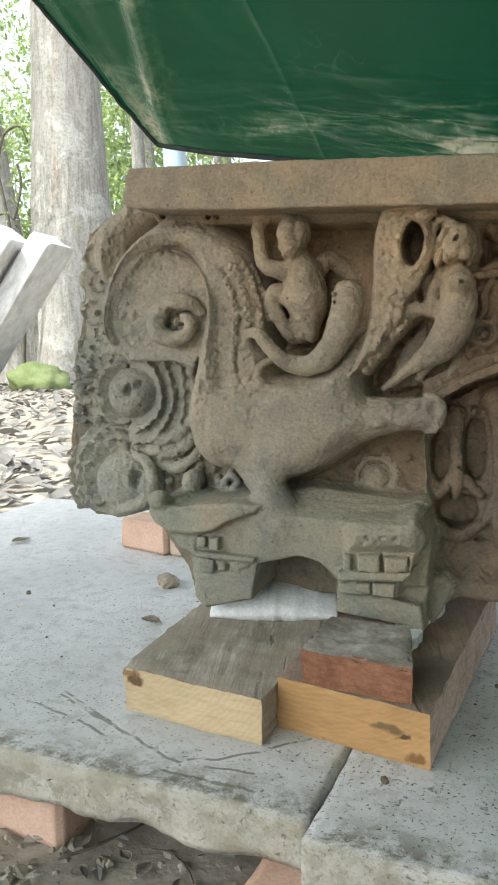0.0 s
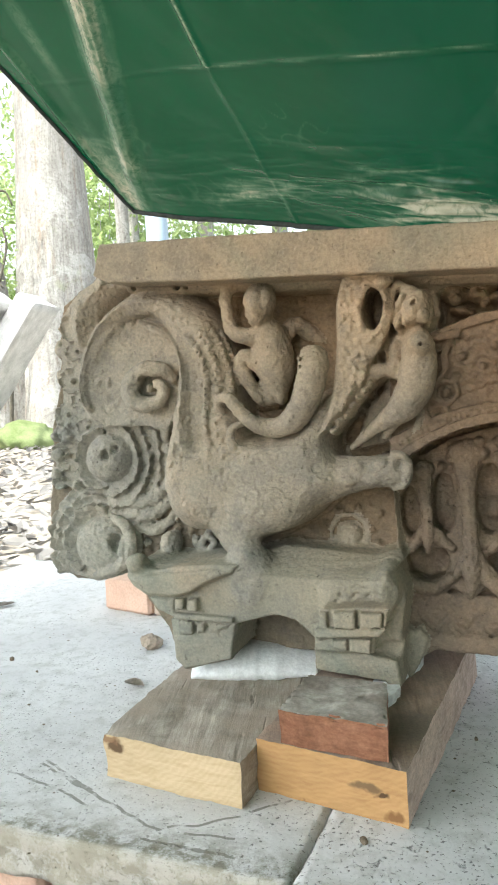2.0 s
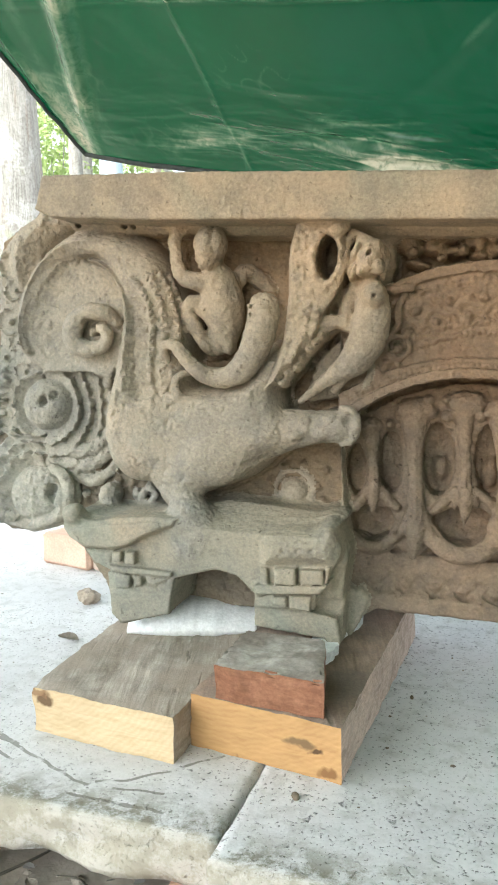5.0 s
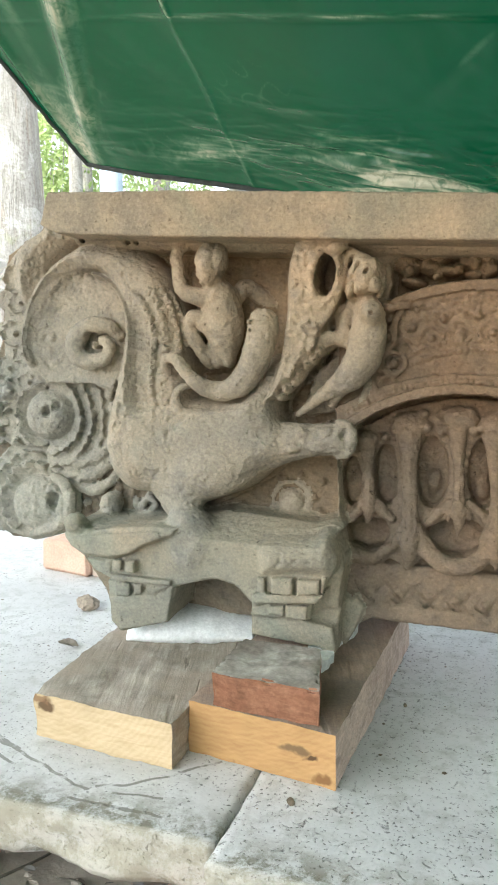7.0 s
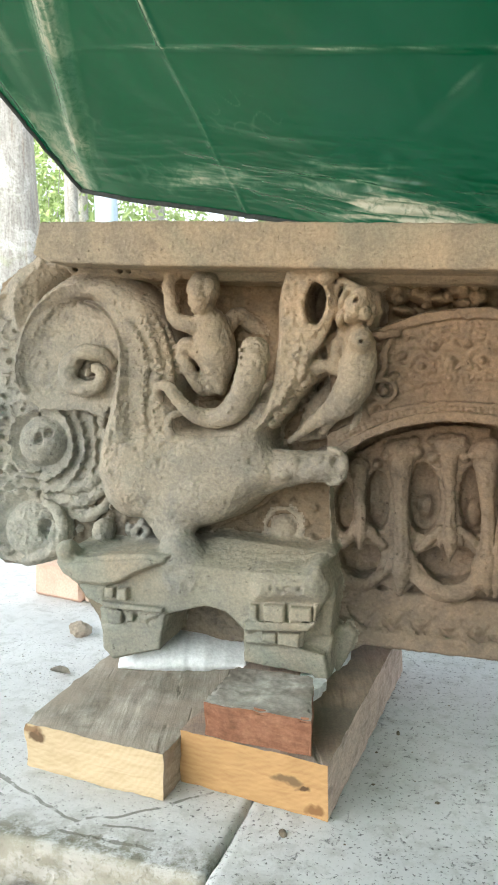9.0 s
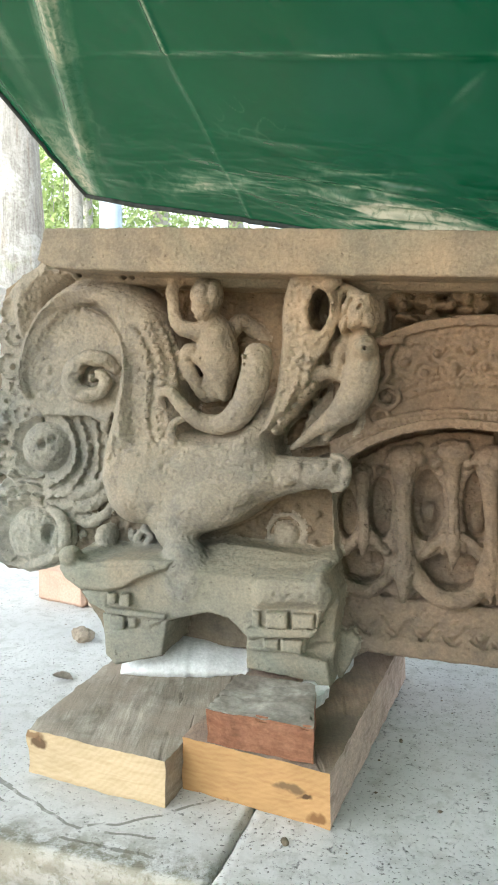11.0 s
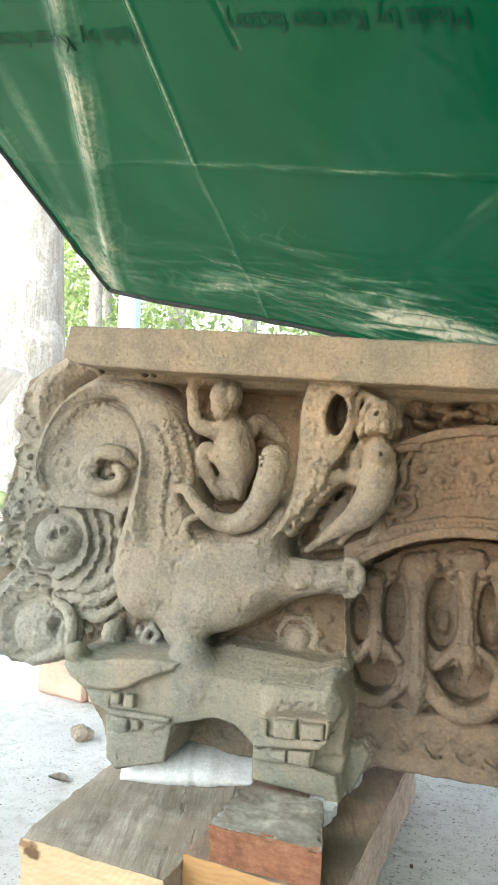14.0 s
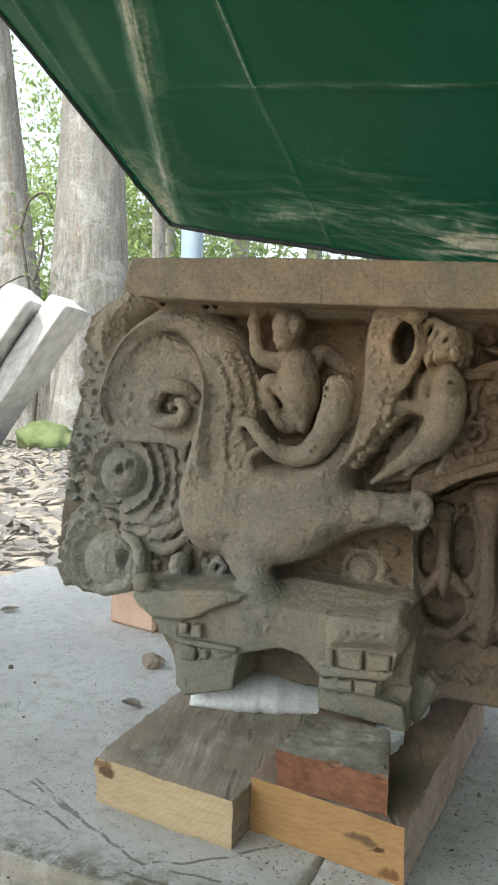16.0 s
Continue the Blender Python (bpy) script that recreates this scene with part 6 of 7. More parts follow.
# incised zigzag of the base band
cut_tube([(0.5331, 0.1892, 0.031, 0.0035), (0.557, 0.1631, 0.032, 0.0038), (0.5803, 0.1462, 0.033, 0.0035)], 0.004)
cut_tube([(0.5782, 0.1885, 0.031, 0.0035), (0.557, 0.1631, 0.032, 0.0038), (0.5352, 0.1447, 0.033, 0.0035)], 0.004)
ball('base_band', (0.5558, 0.1799, 0.028), (0.0079, 0.0061, 0.006), 0, 0.004)
cut_tube([(0.5782, 0.1876, 0.031, 0.0035), (0.6017, 0.1618, 0.032, 0.0038), (0.6246, 0.145, 0.033, 0.0034)], 0.004)
cut_tube([(0.6224, 0.1869, 0.031, 0.0034), (0.6017, 0.1618, 0.032, 0.0038), (0.5804, 0.1435, 0.033, 0.0035)], 0.004)
ball('base_band', (0.6006, 0.1783, 0.028), (0.0078, 0.0061, 0.006), 0, 0.004)
cut_tube([(0.6225, 0.186, 0.031, 0.0034), (0.6456, 0.1605, 0.032, 0.0038), (0.6681, 0.1439, 0.033, 0.0034)], 0.004)
cut_tube([(0.6658, 0.1854, 0.031, 0.0034), (0.6456, 0.1605, 0.032, 0.0038), (0.6248, 0.1424, 0.033, 0.0034)], 0.004)
ball('base_band', (0.6446, 0.1768, 0.028), (0.0077, 0.006, 0.006), 0, 0.004)
cut_tube([(0.6659, 0.1845, 0.031, 0.0034), (0.6886, 0.1592, 0.032, 0.0037), (0.7108, 0.1427, 0.033, 0.0034)], 0.004)
cut_tube([(0.7084, 0.1838, 0.031, 0.0034), (0.6886, 0.1592, 0.032, 0.0037), (0.6683, 0.1412, 0.033, 0.0034)], 0.004)
ball('base_band', (0.6877, 0.1754, 0.028), (0.0076, 0.0059, 0.006), 0, 0.004)
cut_tube([(0.7084, 0.183, 0.031, 0.0034), (0.7309, 0.1579, 0.032, 0.0037), (0.7526, 0.1416, 0.033, 0.0033)], 0.004)
cut_tube([(0.7502, 0.1823, 0.031, 0.0033), (0.7309, 0.1579, 0.032, 0.0037), (0.7109, 0.1401, 0.033, 0.0034)], 0.004)
ball('base_band', (0.73, 0.1739, 0.028), (0.0076, 0.0059, 0.006), 0, 0.004)
cut_tube([(0.7502, 0.1815, 0.031, 0.0033), (0.7723, 0.1566, 0.032, 0.0037), (0.7937, 0.1405, 0.033, 0.0033)], 0.004)
cut_tube([(0.7912, 0.1808, 0.031, 0.0033), (0.7723, 0.1566, 0.032, 0.0037), (0.7528, 0.139, 0.033, 0.0033)], 0.004)
ball('base_band', (0.7715, 0.1725, 0.028), (0.0075, 0.0058, 0.006), 0, 0.004)
cut_tube([(0.511, 0.1368, 0.034, 0.0026), (0.5881, 0.1319, 0.036, 0.0026), (0.6722, 0.1312, 0.036, 0.0026), (0.7492, 0.1301, 0.036, 0.0025)], 0.004)
# later bays
mirror_bay(0.746)


def lattice(shape, step, seed):
    """Smooth random field, one value every so many cells."""
    g = np.random.RandomState(seed)
    out = g.rand(*[int(n / step) + 3 for n in shape]).astype(np.float32)
    for i, n in enumerate(shape):
        t = np.arange(n, dtype=np.float32) / step
        a = t.astype(int)
        f = t - a
        f = f * f * (3 - 2 * f)
        shp = [1, 1, 1]
        shp[i] = n
        f = f.reshape(shp)
        out = np.take(out, a, i) * (1 - f) + np.take(out, a + 1, i) * f
    return out - 0.5

worn = np.where((G == GROUPS.index("pedestal")) | (G == GROUPS.index("cornice")), np.float32(0.55), np.float32(1.0))
near = lattice(F.shape, 14, 1) * 0.0022
near += lattice(F.shape, 5, 2) * 0.0018
near += lattice(F.shape, 2.2, 3) * 0.0027
F += near * worn
near = lattice(F.shape, 4, 5)
F += np.clip(near - 0.36, 0, 1) * 0.012 * worn
del near, worn


def stone_frame():
    th, ph = radians(14), radians(2.3)
    u0, z, nrm = Vector((math.cos(th), -math.sin(th), 0)), Vector((0, 0, 1)), Vector((-math.sin(th), -math.cos(th), 0))
    u, w = math.cos(ph) * u0 - math.sin(ph) * z, math.sin(ph) * u0 + math.cos(ph) * z
    m = Matrix((u, w, nrm)).transposed().to_4x4()
    m.translation = Vector((-0.17, 1.37, 0)) - 0.12 * nrm
    return m


def skin(f):
    """Surface nets: one vertex in each cell that the surface crosses."""
    f = np.pad(f, 1, constant_values=1.0)
    neg = f < 0
    n = [d - 1 for d in f.shape]
    count = np.zeros(n, np.uint8)
    for i in (0, 1):
        for j in (0, 1):
            for k in (0, 1):
                count += neg[i:n[0] + i, j:n[1] + j, k:n[2] + k]
    cells = np.argwhere((count > 0) & (count < 8))
    index = np.full(n, -1, np.int32)
    index[tuple(cells.T)] = np.arange(len(cells), dtype=np.int32)
    val = np.stack([f[cells[:, 0] + i, cells[:, 1] + j, cells[:, 2] + k] for i in (0, 1) for j in (0, 1) for k in (0, 1)], 1)
    off = np.array([(i, j, k) for i in (0, 1) for j in (0, 1) for k in (0, 1)], np.float32)
    tot, num = np.zeros((len(cells), 3), np.float32), np.zeros(len(cells), np.float32)
    for a in range(8):
        for b in range(a + 1, 8):
            if bin(a ^ b).count("1") != 1:
                continue
            va, vb = val[:, a], val[:, b]
            m = (va < 0) != (vb < 0)
            t = np.where(m, va / np.where(m, va - vb, 1), 0)
            tot += np.where(m[:, None], off[a] + t[:, None] * (off[b] - off[a]), 0)
            num += m
    grad = np.stack([(val * (off[:, i] * 2 - 1)).sum(1) for i in range(3)], 1)
    grad /= np.linalg.norm(grad, axis=1)[:, None] + 1e-9
    pos = (cells + tot / num[:, None] - 1) * H + LO
    quads = []
    for ax in range(3):
        u, v = (ax + 1) % 3, (ax + 2) % 3
        sl0, sl1 = [slice(None)] * 3, [slice(None)] * 3
        sl0[ax], sl1[ax] = slice(0, -1), slice(1, None)
        a, b = neg[tuple(sl0)], neg[tuple(sl1)]
        for flip, hit in ((False, a & ~b), (True, ~a & b)):
            e = np.argwhere(hit)
            e = e[(e[:, u] > 0) & (e[:, v] > 0) & (e[:, u] < f.shape[u] - 1) & (e[:, v] < f.shape[v] - 1)]
            def cell(du, dv):
                c = e.copy()
                c[:, u] += du
                c[:, v] += dv
                return index[c[:, 0], c[:, 1], c[:, 2]]
            q = np.stack([cell(-1, -1), cell(0, -1), cell(0, 0), cell(-1, 0)], 1)
            quads.append(q[:, ::-1] if flip else q)
    return pos.astype(np.float32), grad.astype(np.float32), np.concatenate(quads), cells


def carved_stone():
    pos, nor, quads, cells = skin(F)
    c = np.minimum(cells - 1, DIM - 1).clip(0)
    lab = G[c[:, 0], c[:, 1], c[:, 2]]
    face_lab = lab[quads[:, 0]]
    top = holder("carved_stone_lintel", stone_frame(), "weathered grey-brown sandstone lintel carved with a bird and scrolls, resting on timbers", "stone lintel")
    names = {"panel": "backing_panel", "bird": "bird_relief", "scrolls": "scroll_relief", "festoon": "festoon_relief", "pendant": "pendant_relief",
             "cornice": "cornice", "base_band": "base_band", "pedestal": "pedestal", "arch_band": "arch_band", "seated_figure": "small_figure_relief", "creature_figure": "creature_relief"}
    for gi, g in enumerate(GROUPS):
        q = quads[face_lab == gi]
        if len(q) < 20:
            continue
        used, inv = np.unique(q, return_inverse=True)
        q = inv.reshape(-1, 4)
        me = bpy.data.meshes.new(names[g])
        me.vertices.add(len(used))
        me.vertices.foreach_set("co", pos[used].ravel())
        me.loops.add(q.size)
        me.loops.foreach_set("vertex_index", q.ravel().astype(np.int32))
        me.polygons.add(len(q))
        me.polygons.foreach_set("loop_start", np.arange(0, q.size, 4, dtype=np.int32))
        me.polygons.foreach_set("use_smooth", np.ones(len(q), bool))
        me.update(calc_edges=True)
        me.validate()
        me.normals_split_custom_set_from_vertices(nor[used])
        # panel, arch, pendants, festoons and base take tints with recess shade painted in
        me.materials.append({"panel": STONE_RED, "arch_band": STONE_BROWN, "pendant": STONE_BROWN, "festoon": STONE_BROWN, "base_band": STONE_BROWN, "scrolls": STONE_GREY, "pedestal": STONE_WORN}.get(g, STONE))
        ob = new(names[g], me)
        ob.parent = top
    # the plain back of the block
    bm = rough_box((0.80, 0.56, 0.20), 40, 0.006, 8, 0.012, 11)
    for v in bm.verts:
        x, y, z = v.co
        v.co = Vector((x + 0.52, y + 0.455, z - 0.262))
    part("rough_back", bm, STONE, top, smooth=True)

carved_stone()

# ---------------------------------------------------------------- tarpaulin roof
TC = Vector((-0.350, 2.72, 1.137))
TA, TB = Vector((0.869, -0.495, 0)), Vector((-0.76, -0.65, 0))
TN = Vector((0.485, 0.491, 0.724))


def tarp_point(s, r):
    p = TC + TA * s + TB * r
    # beyond 1.3 the sheet is an unseen, flatter addition that blocks the sun
    rise = 0.95 * 0.65 * max(0.0, r - 1.3)
    z = 1.137 - 0.670 * (p.x + 0.350) - 0.678 * (p.y - 2.72) - rise
    # unseen drop on the right, added to block light from that side
    if p.x > 1.30:
        z = max(min(z, 0.36), z - 6.0 * (p.x - 1.30))
    # unseen drop behind the camera, added to dim the right half
    if p.y < -0.7:
        z -= 6.0 * (-0.7 - p.y) * min(1.0, max(0.0, (p.x - 0.3) / 0.4))
    z = max(z, -0.10)
    return Vector((p.x, p.y, z))


def ridge(v, width):
    return math.exp(-(v / width) ** 2)


def tarp_at(s, r, below=0.0):
    """A point of the sagging, creased sheet; below: metres under it."""
    p = tarp_point(s, r)
    d = 0.012 * noise.noise(Vector((s * 2.2, r * 2.2, 0))) + 0.02 * noise.noise(Vector((s * 0.9, r * 0.8, 4)))
    side = min(1.0, max(0.18, s * 1.5 - 0.55))
    edge = math.exp(-((r - 0.11) / 0.10) ** 2) * side
    d += edge * 0.024 * noise.fractal(Vector((s * 1.7, r * 9 + s * 1.5, 2)), 0.9, 2.2, 4)
    # flattened crumples, sharp-crested, running along the hem
    for q, (ks, kr, h) in enumerate(((2.6, 26.0, 0.013), (5.0, 62.0, 0.005))):
        d += edge * h * (1 - 2 * abs(noise.noise(Vector((s * ks + 2.5 * r, r * kr - s * 2, 8 + q)))))
    d += 0.0025 * noise.fractal(Vector((s * 7, r * 9, 5)), 0.9, 2.1, 3)
    fold = s - 0.06 - 0.86 * r + 0.012 * noise.noise(Vector((r * 5, 0, 3)))
    d += 0.026 * ridge(fold, 0.026 + 0.025 * r) * min(1, r * 5)
    d += 0.005 * ridge(fold - 0.020, 0.007) * min(1, r * 5) + 0.004 * ridge(fold + 0.028, 0.006) * min(1, r * 4)
    d += 0.012 * ridge(s - 0.015 - 0.20 * r, 0.016) * min(1, r * 5)
    d += 0.007 * ridge(s - (0.739 + 0.40 * (r - 0.391) if r > 0.391 else 0.739 + 0.29 * (r - 0.391)), 0.010) * (1.0 if r > 0.39 else 0.35)
    d -= 0.0045 * ridge(r - 0.392 - 0.035 * (s - 0.739), 0.005) * (0.4 + 0.6 / (1 + math.exp(-(s - 0.6) * 30)))
    fade = math.exp(-((s - 1.42) / 0.13) ** 2)
    d -= 0.006 * ridge(r - 0.30 - 0.55 * (s - 1.35), 0.016) * fade
    d -= 0.005 * ridge(s - 1.02 - 0.1 * r, 0.008) * (1 if r > 0.62 else 0)
    d -= 0.005 * ridge(s - 1.62 - 0.1 * r, 0.008) * (1 if r > 0.60 else 0)
    return p - TN * (d + below)


def tarp_glint_wear(s, r):
    """How pale the sheet is, 0 to 1: whitened creases plus painted glints and sheen."""
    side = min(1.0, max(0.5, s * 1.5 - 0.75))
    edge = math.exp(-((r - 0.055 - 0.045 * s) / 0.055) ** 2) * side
    # glints of the crumples by the hem, painted as pale streaks over faint sheen
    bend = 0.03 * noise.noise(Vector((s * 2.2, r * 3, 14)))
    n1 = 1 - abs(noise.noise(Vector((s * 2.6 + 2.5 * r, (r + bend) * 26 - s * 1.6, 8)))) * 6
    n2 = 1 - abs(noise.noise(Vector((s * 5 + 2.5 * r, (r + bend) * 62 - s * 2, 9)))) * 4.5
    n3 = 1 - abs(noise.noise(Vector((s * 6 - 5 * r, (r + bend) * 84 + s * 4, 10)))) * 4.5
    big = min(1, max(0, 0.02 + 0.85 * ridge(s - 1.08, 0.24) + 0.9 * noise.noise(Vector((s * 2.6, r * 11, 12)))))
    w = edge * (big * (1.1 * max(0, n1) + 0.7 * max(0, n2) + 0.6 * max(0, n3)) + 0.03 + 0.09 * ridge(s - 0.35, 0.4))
    # the broad fold's highlight, put into the colour
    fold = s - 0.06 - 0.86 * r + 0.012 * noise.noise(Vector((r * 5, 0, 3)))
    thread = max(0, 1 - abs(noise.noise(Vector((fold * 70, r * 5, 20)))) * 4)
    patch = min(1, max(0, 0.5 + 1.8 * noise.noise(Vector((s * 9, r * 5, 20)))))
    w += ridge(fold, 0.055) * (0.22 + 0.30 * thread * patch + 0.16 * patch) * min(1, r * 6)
    # pale bands inside the left hem paint in its sheen
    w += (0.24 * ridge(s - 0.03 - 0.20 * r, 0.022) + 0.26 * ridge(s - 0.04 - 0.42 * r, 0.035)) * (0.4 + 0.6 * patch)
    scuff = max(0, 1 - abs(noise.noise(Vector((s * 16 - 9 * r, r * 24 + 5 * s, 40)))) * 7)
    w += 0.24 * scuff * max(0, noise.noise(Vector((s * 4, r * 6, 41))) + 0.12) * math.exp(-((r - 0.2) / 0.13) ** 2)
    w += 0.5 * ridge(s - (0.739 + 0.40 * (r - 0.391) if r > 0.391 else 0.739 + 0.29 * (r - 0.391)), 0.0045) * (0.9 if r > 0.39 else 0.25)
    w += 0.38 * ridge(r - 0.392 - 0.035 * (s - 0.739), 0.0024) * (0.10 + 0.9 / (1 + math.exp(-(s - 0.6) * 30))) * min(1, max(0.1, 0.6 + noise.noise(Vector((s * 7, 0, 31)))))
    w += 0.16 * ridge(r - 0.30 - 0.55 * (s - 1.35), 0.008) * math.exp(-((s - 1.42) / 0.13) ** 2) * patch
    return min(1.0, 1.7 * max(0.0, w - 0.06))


def tarp_sheet():
    verts, faces, glint_wear_at = [], [], []
    S = [1.6 * (i / 330) for i in range(331)] + [1.6 + 3.2 * (i / 80) for i in range(1, 81)]
    # rows past 0.8 run on out of view, to shade slab and stone
    Rr = [0.26 * (j / 130) for j in range(130)] + [0.26 + 0.54 * (j / 150) for j in range(151)] + [0.8 + 4.2 * (j / 70) for j in range(1, 71)]
    for j, r in enumerate(Rr):
        far = 2.25 + 0.875 * r
        for i, s in enumerate(S):
            s = s if s <= 1.6 else 1.6 + (s - 1.6) / 3.2 * (far - 1.6)
            verts.append(tarp_at(s, r))
            glint_wear_at.append(tarp_glint_wear(s, r))
    w = len(S)
    for j in range(len(Rr) - 1):
        for i in range(w - 1):
            a = j * w + i
            faces.append((a, a + w, a + w + 1, a + 1))
    top = holder("tarpaulin", pose(0, 0, 0), "creased green plastic tarpaulin roof with a dark hem above the stone", "tarpaulin")
    ob = mesh_ob("sheet", verts, faces, TARP, top, smooth=True)
    ob.data.attributes.new("glint_wear", "FLOAT", "POINT").data.foreach_set("value", glint_wear_at)
    for name, line in (("hem", [verts[i] for i in range(0, w, 2)]), ("hem", [verts[j * w] for j in range(0, len(Rr), 2)])):
        hv, hf = [], []
        for i, p in enumerate(line):
            q = line[min(i + 1, len(line) - 1)] - line[max(i - 1, 0)]
            q.normalize()
            b = q.cross(Vector((0, 0, 1))).normalized()
            c = q.cross(b)
            for k in range(8):
                a = math.pi * 2 * k / 8
                hv.append(p + (b * math.cos(a) + c * math.sin(a)) * 0.0085)
        for i in range(len(line) - 1):
            for k in range(8):
                hf.append((i * 8 + k, i * 8 + (k + 1) % 8, i * 8 + 8 + (k + 1) % 8, i * 8 + 8 + k))
        mesh_ob(name, hv, hf, HEM, top, "dark doubled hem", True)
    return top

tarpaulin = tarp_sheet()


def tarp_text(words, x, y, size, width):
    """Printing on the sheet's underside, laid along its slope."""
    cu = bpy.data.curves.new("print", "FONT")
    cu.body, cu.size, cu.resolution_u = words, size, 3
    tmp = new("print_tmp", cu)
    bpy.context.view_layer.update()
    me = bpy.data.meshes.new_from_object(tmp.evaluated_get(bpy.context.evaluated_depsgraph_get()))
    bpy.data.objects.remove(tmp)
    xs = [v.co.x for v in me.vertices]
    k = width / (max(xs) - min(xs))
    ahead, up = Vector((-0.869, 0.495, 0)), Vector((0.36, 0.62, 0))
    bm = bmesh.new()
    bm.from_mesh(me)
    bmesh.ops.triangulate(bm, faces=list(bm.faces))
    for v in bm.verts:
        q = Vector((x, y, 0)) + ahead * (v.co.x * k) + up * v.co.y
        dx, dy = q.x - TC.x, q.y - TC.y
        det = TA.x * TB.y - TB.x * TA.y
        v.co = tarp_at((dx * TB.y - TB.x * dy) / det, (TA.x * dy - dx * TA.y) / det, 0.006)
    part("printed_line", bm, INK, tarpaulin, "faded black printed line of words")

tarp_text("Made by Korean factory", 0.546, 1.474, 0.062, 0.53)
tarp_text("Made by Korean factory", -0.115, 1.868, 0.062, 0.53)

def support_pole():
    p = tarp_at(1.8, 0.02)
    bm = bmesh.new()
    bmesh.ops.create_cone(bm, cap_ends=True, segments=16, radius1=0.03, radius2=0.026, depth=p.z - GZ)
    for v in bm.verts:
        v.co += Vector((0.004 * noise.noise(v.co * 3), 0, (p.z - GZ) / 2))
    ob = part("wooden_pole", bm, BARK, None, smooth=True)
    ob.location = (p.x, p.y, GZ - 0.01)
    tagged(ob, "plain wooden pole holding up the tarpaulin", "pole")

support_pole()

# ---------------------------------------------------------------- forest
def trunk_mesh(bm, base, top, r0, r1, seg, rings, seed, flare=0.6):
    base, top = Vector(base), Vector(top)
    rows = []
    for j in range(rings + 1):
        t = j / rings
        c = base.lerp(top, t) + Vector((0.06 * noise.noise(Vector((t * 3, seed, 0))), 0.06 * noise.noise(Vector((t * 3, 0, seed))), 0))
        r = r0 + (r1 - r0) * t + r0 * flare * math.exp(-t * 9)
        row = []
        for k in range(seg):
            a = 2 * math.pi * k / seg
            q = r * (1 + 0.10 * noise.noise(Vector((math.cos(a) * 1.6 + seed, math.sin(a) * 1.6, t * 4))) + 0.25 * flare * math.exp(-t * 9) * math.sin(a * 4 + seed))
            row.append(bm.verts.new(c + Vector((q * math.cos(a), q * math.sin(a), 0))))
        rows.append(row)
    for a, b in zip(rows, rows[1:]):
        for k in range(seg):
            bm.faces.new((a[k], a[(k + 1) % seg], b[(k + 1) % seg], b[k]))
    bm.faces.new(rows[-1])


def tree(x, y, r, height, lean, seed, crown=True, label="", crown_low=6.0, leaves=2600, spread=3.0):
    g = random.Random(seed)
    top = holder("tree", pose(x, y, GZ - 0.05), label or "tall forest tree with pale bark", "tree", "forest trees")
    bm = bmesh.new()
    tip = (lean[0], lean[1], height)
    trunk_mesh(bm, (0, 0, 0), tip, r, r * 0.45, 28, 40, seed)
    part("trunk", bm, BARK, top, smooth=True)
    if crown:
        spots = []
        for b in range(7):
            h = crown_low + (height - crown_low) * g.random()
            t = h / height
            a = g.uniform(0, 6.28)
            ln = spread * g.uniform(0.5, 1.0)
            p0 = Vector((lean[0] * t, lean[1] * t, h))
            p1 = p0 + Vector((ln * math.cos(a), ln * math.sin(a), ln * 0.35))
            bm = bmesh.new()
            trunk_mesh(bm, p0, p1, r * 0.28, r * 0.06, 8, 8, seed + b, 0.0)
            part("limb", bm, BARK, top, smooth=True)
            for i in range(leaves // 7):
                q = p0.lerp(p1, g.uniform(0.35, 1.1)) + Vector((g.gauss(0, 0.6), g.gauss(0, 0.6), g.gauss(0, 0.45)))
                spots.append((q.x, q.y, q.z, g.uniform(0.10, 0.24), g.uniform(0, 6.3), g.gauss(0, 0.7), g.gauss(0, 0.7)))
        leaf_cloud("crown", GREEN, spots, "", "", top)
    return top

tree(-3.95, 12.4, 0.60, 15, (0.3, 0.2), 1, True, "thick pale-barked forest tree with brown streaks", 8)
tree(-4.62, 12.0, 0.33, 15, (-1.7, 0.0), 2, True, "slim pale-barked forest tree leaning aside", 8)
tree(-3.89, 17.0, 0.17, 13, (0.1, 0.0), 3, True, "slender pale forest tree", 7)
tree(-3.99, 18.5, 0.15, 13, (0.1, 0.0), 4, True, "slender brown forest tree", 7)
tree(-2.3, 19.0, 0.25, 13, (0.0, 0.0), 5, True, "slender pale forest tree", 7)
tree(-0.6, 21.0, 0.25, 13, (0.0, 0.0), 6, True, "slender pale forest tree", 7)
tree(1.4, 20.0, 0.28, 13, (0.0, 0.0), 7, True, "slender pale forest tree", 7)
for i in range(14):
    a = radians(95 + 360 * i / 14 + 9 * math.sin(i * 3))
    rr = 12 + 5 * (i * 7 % 5) / 5
    if 60 < math.degrees(a) % 360 < 125:
        continue
    tree(rr * math.cos(a), 1 + rr * math.sin(a), 0.3, 14, (0.3, 0.1), 20 + i, True, "tall forest tree with pale bark", 6, 1800)


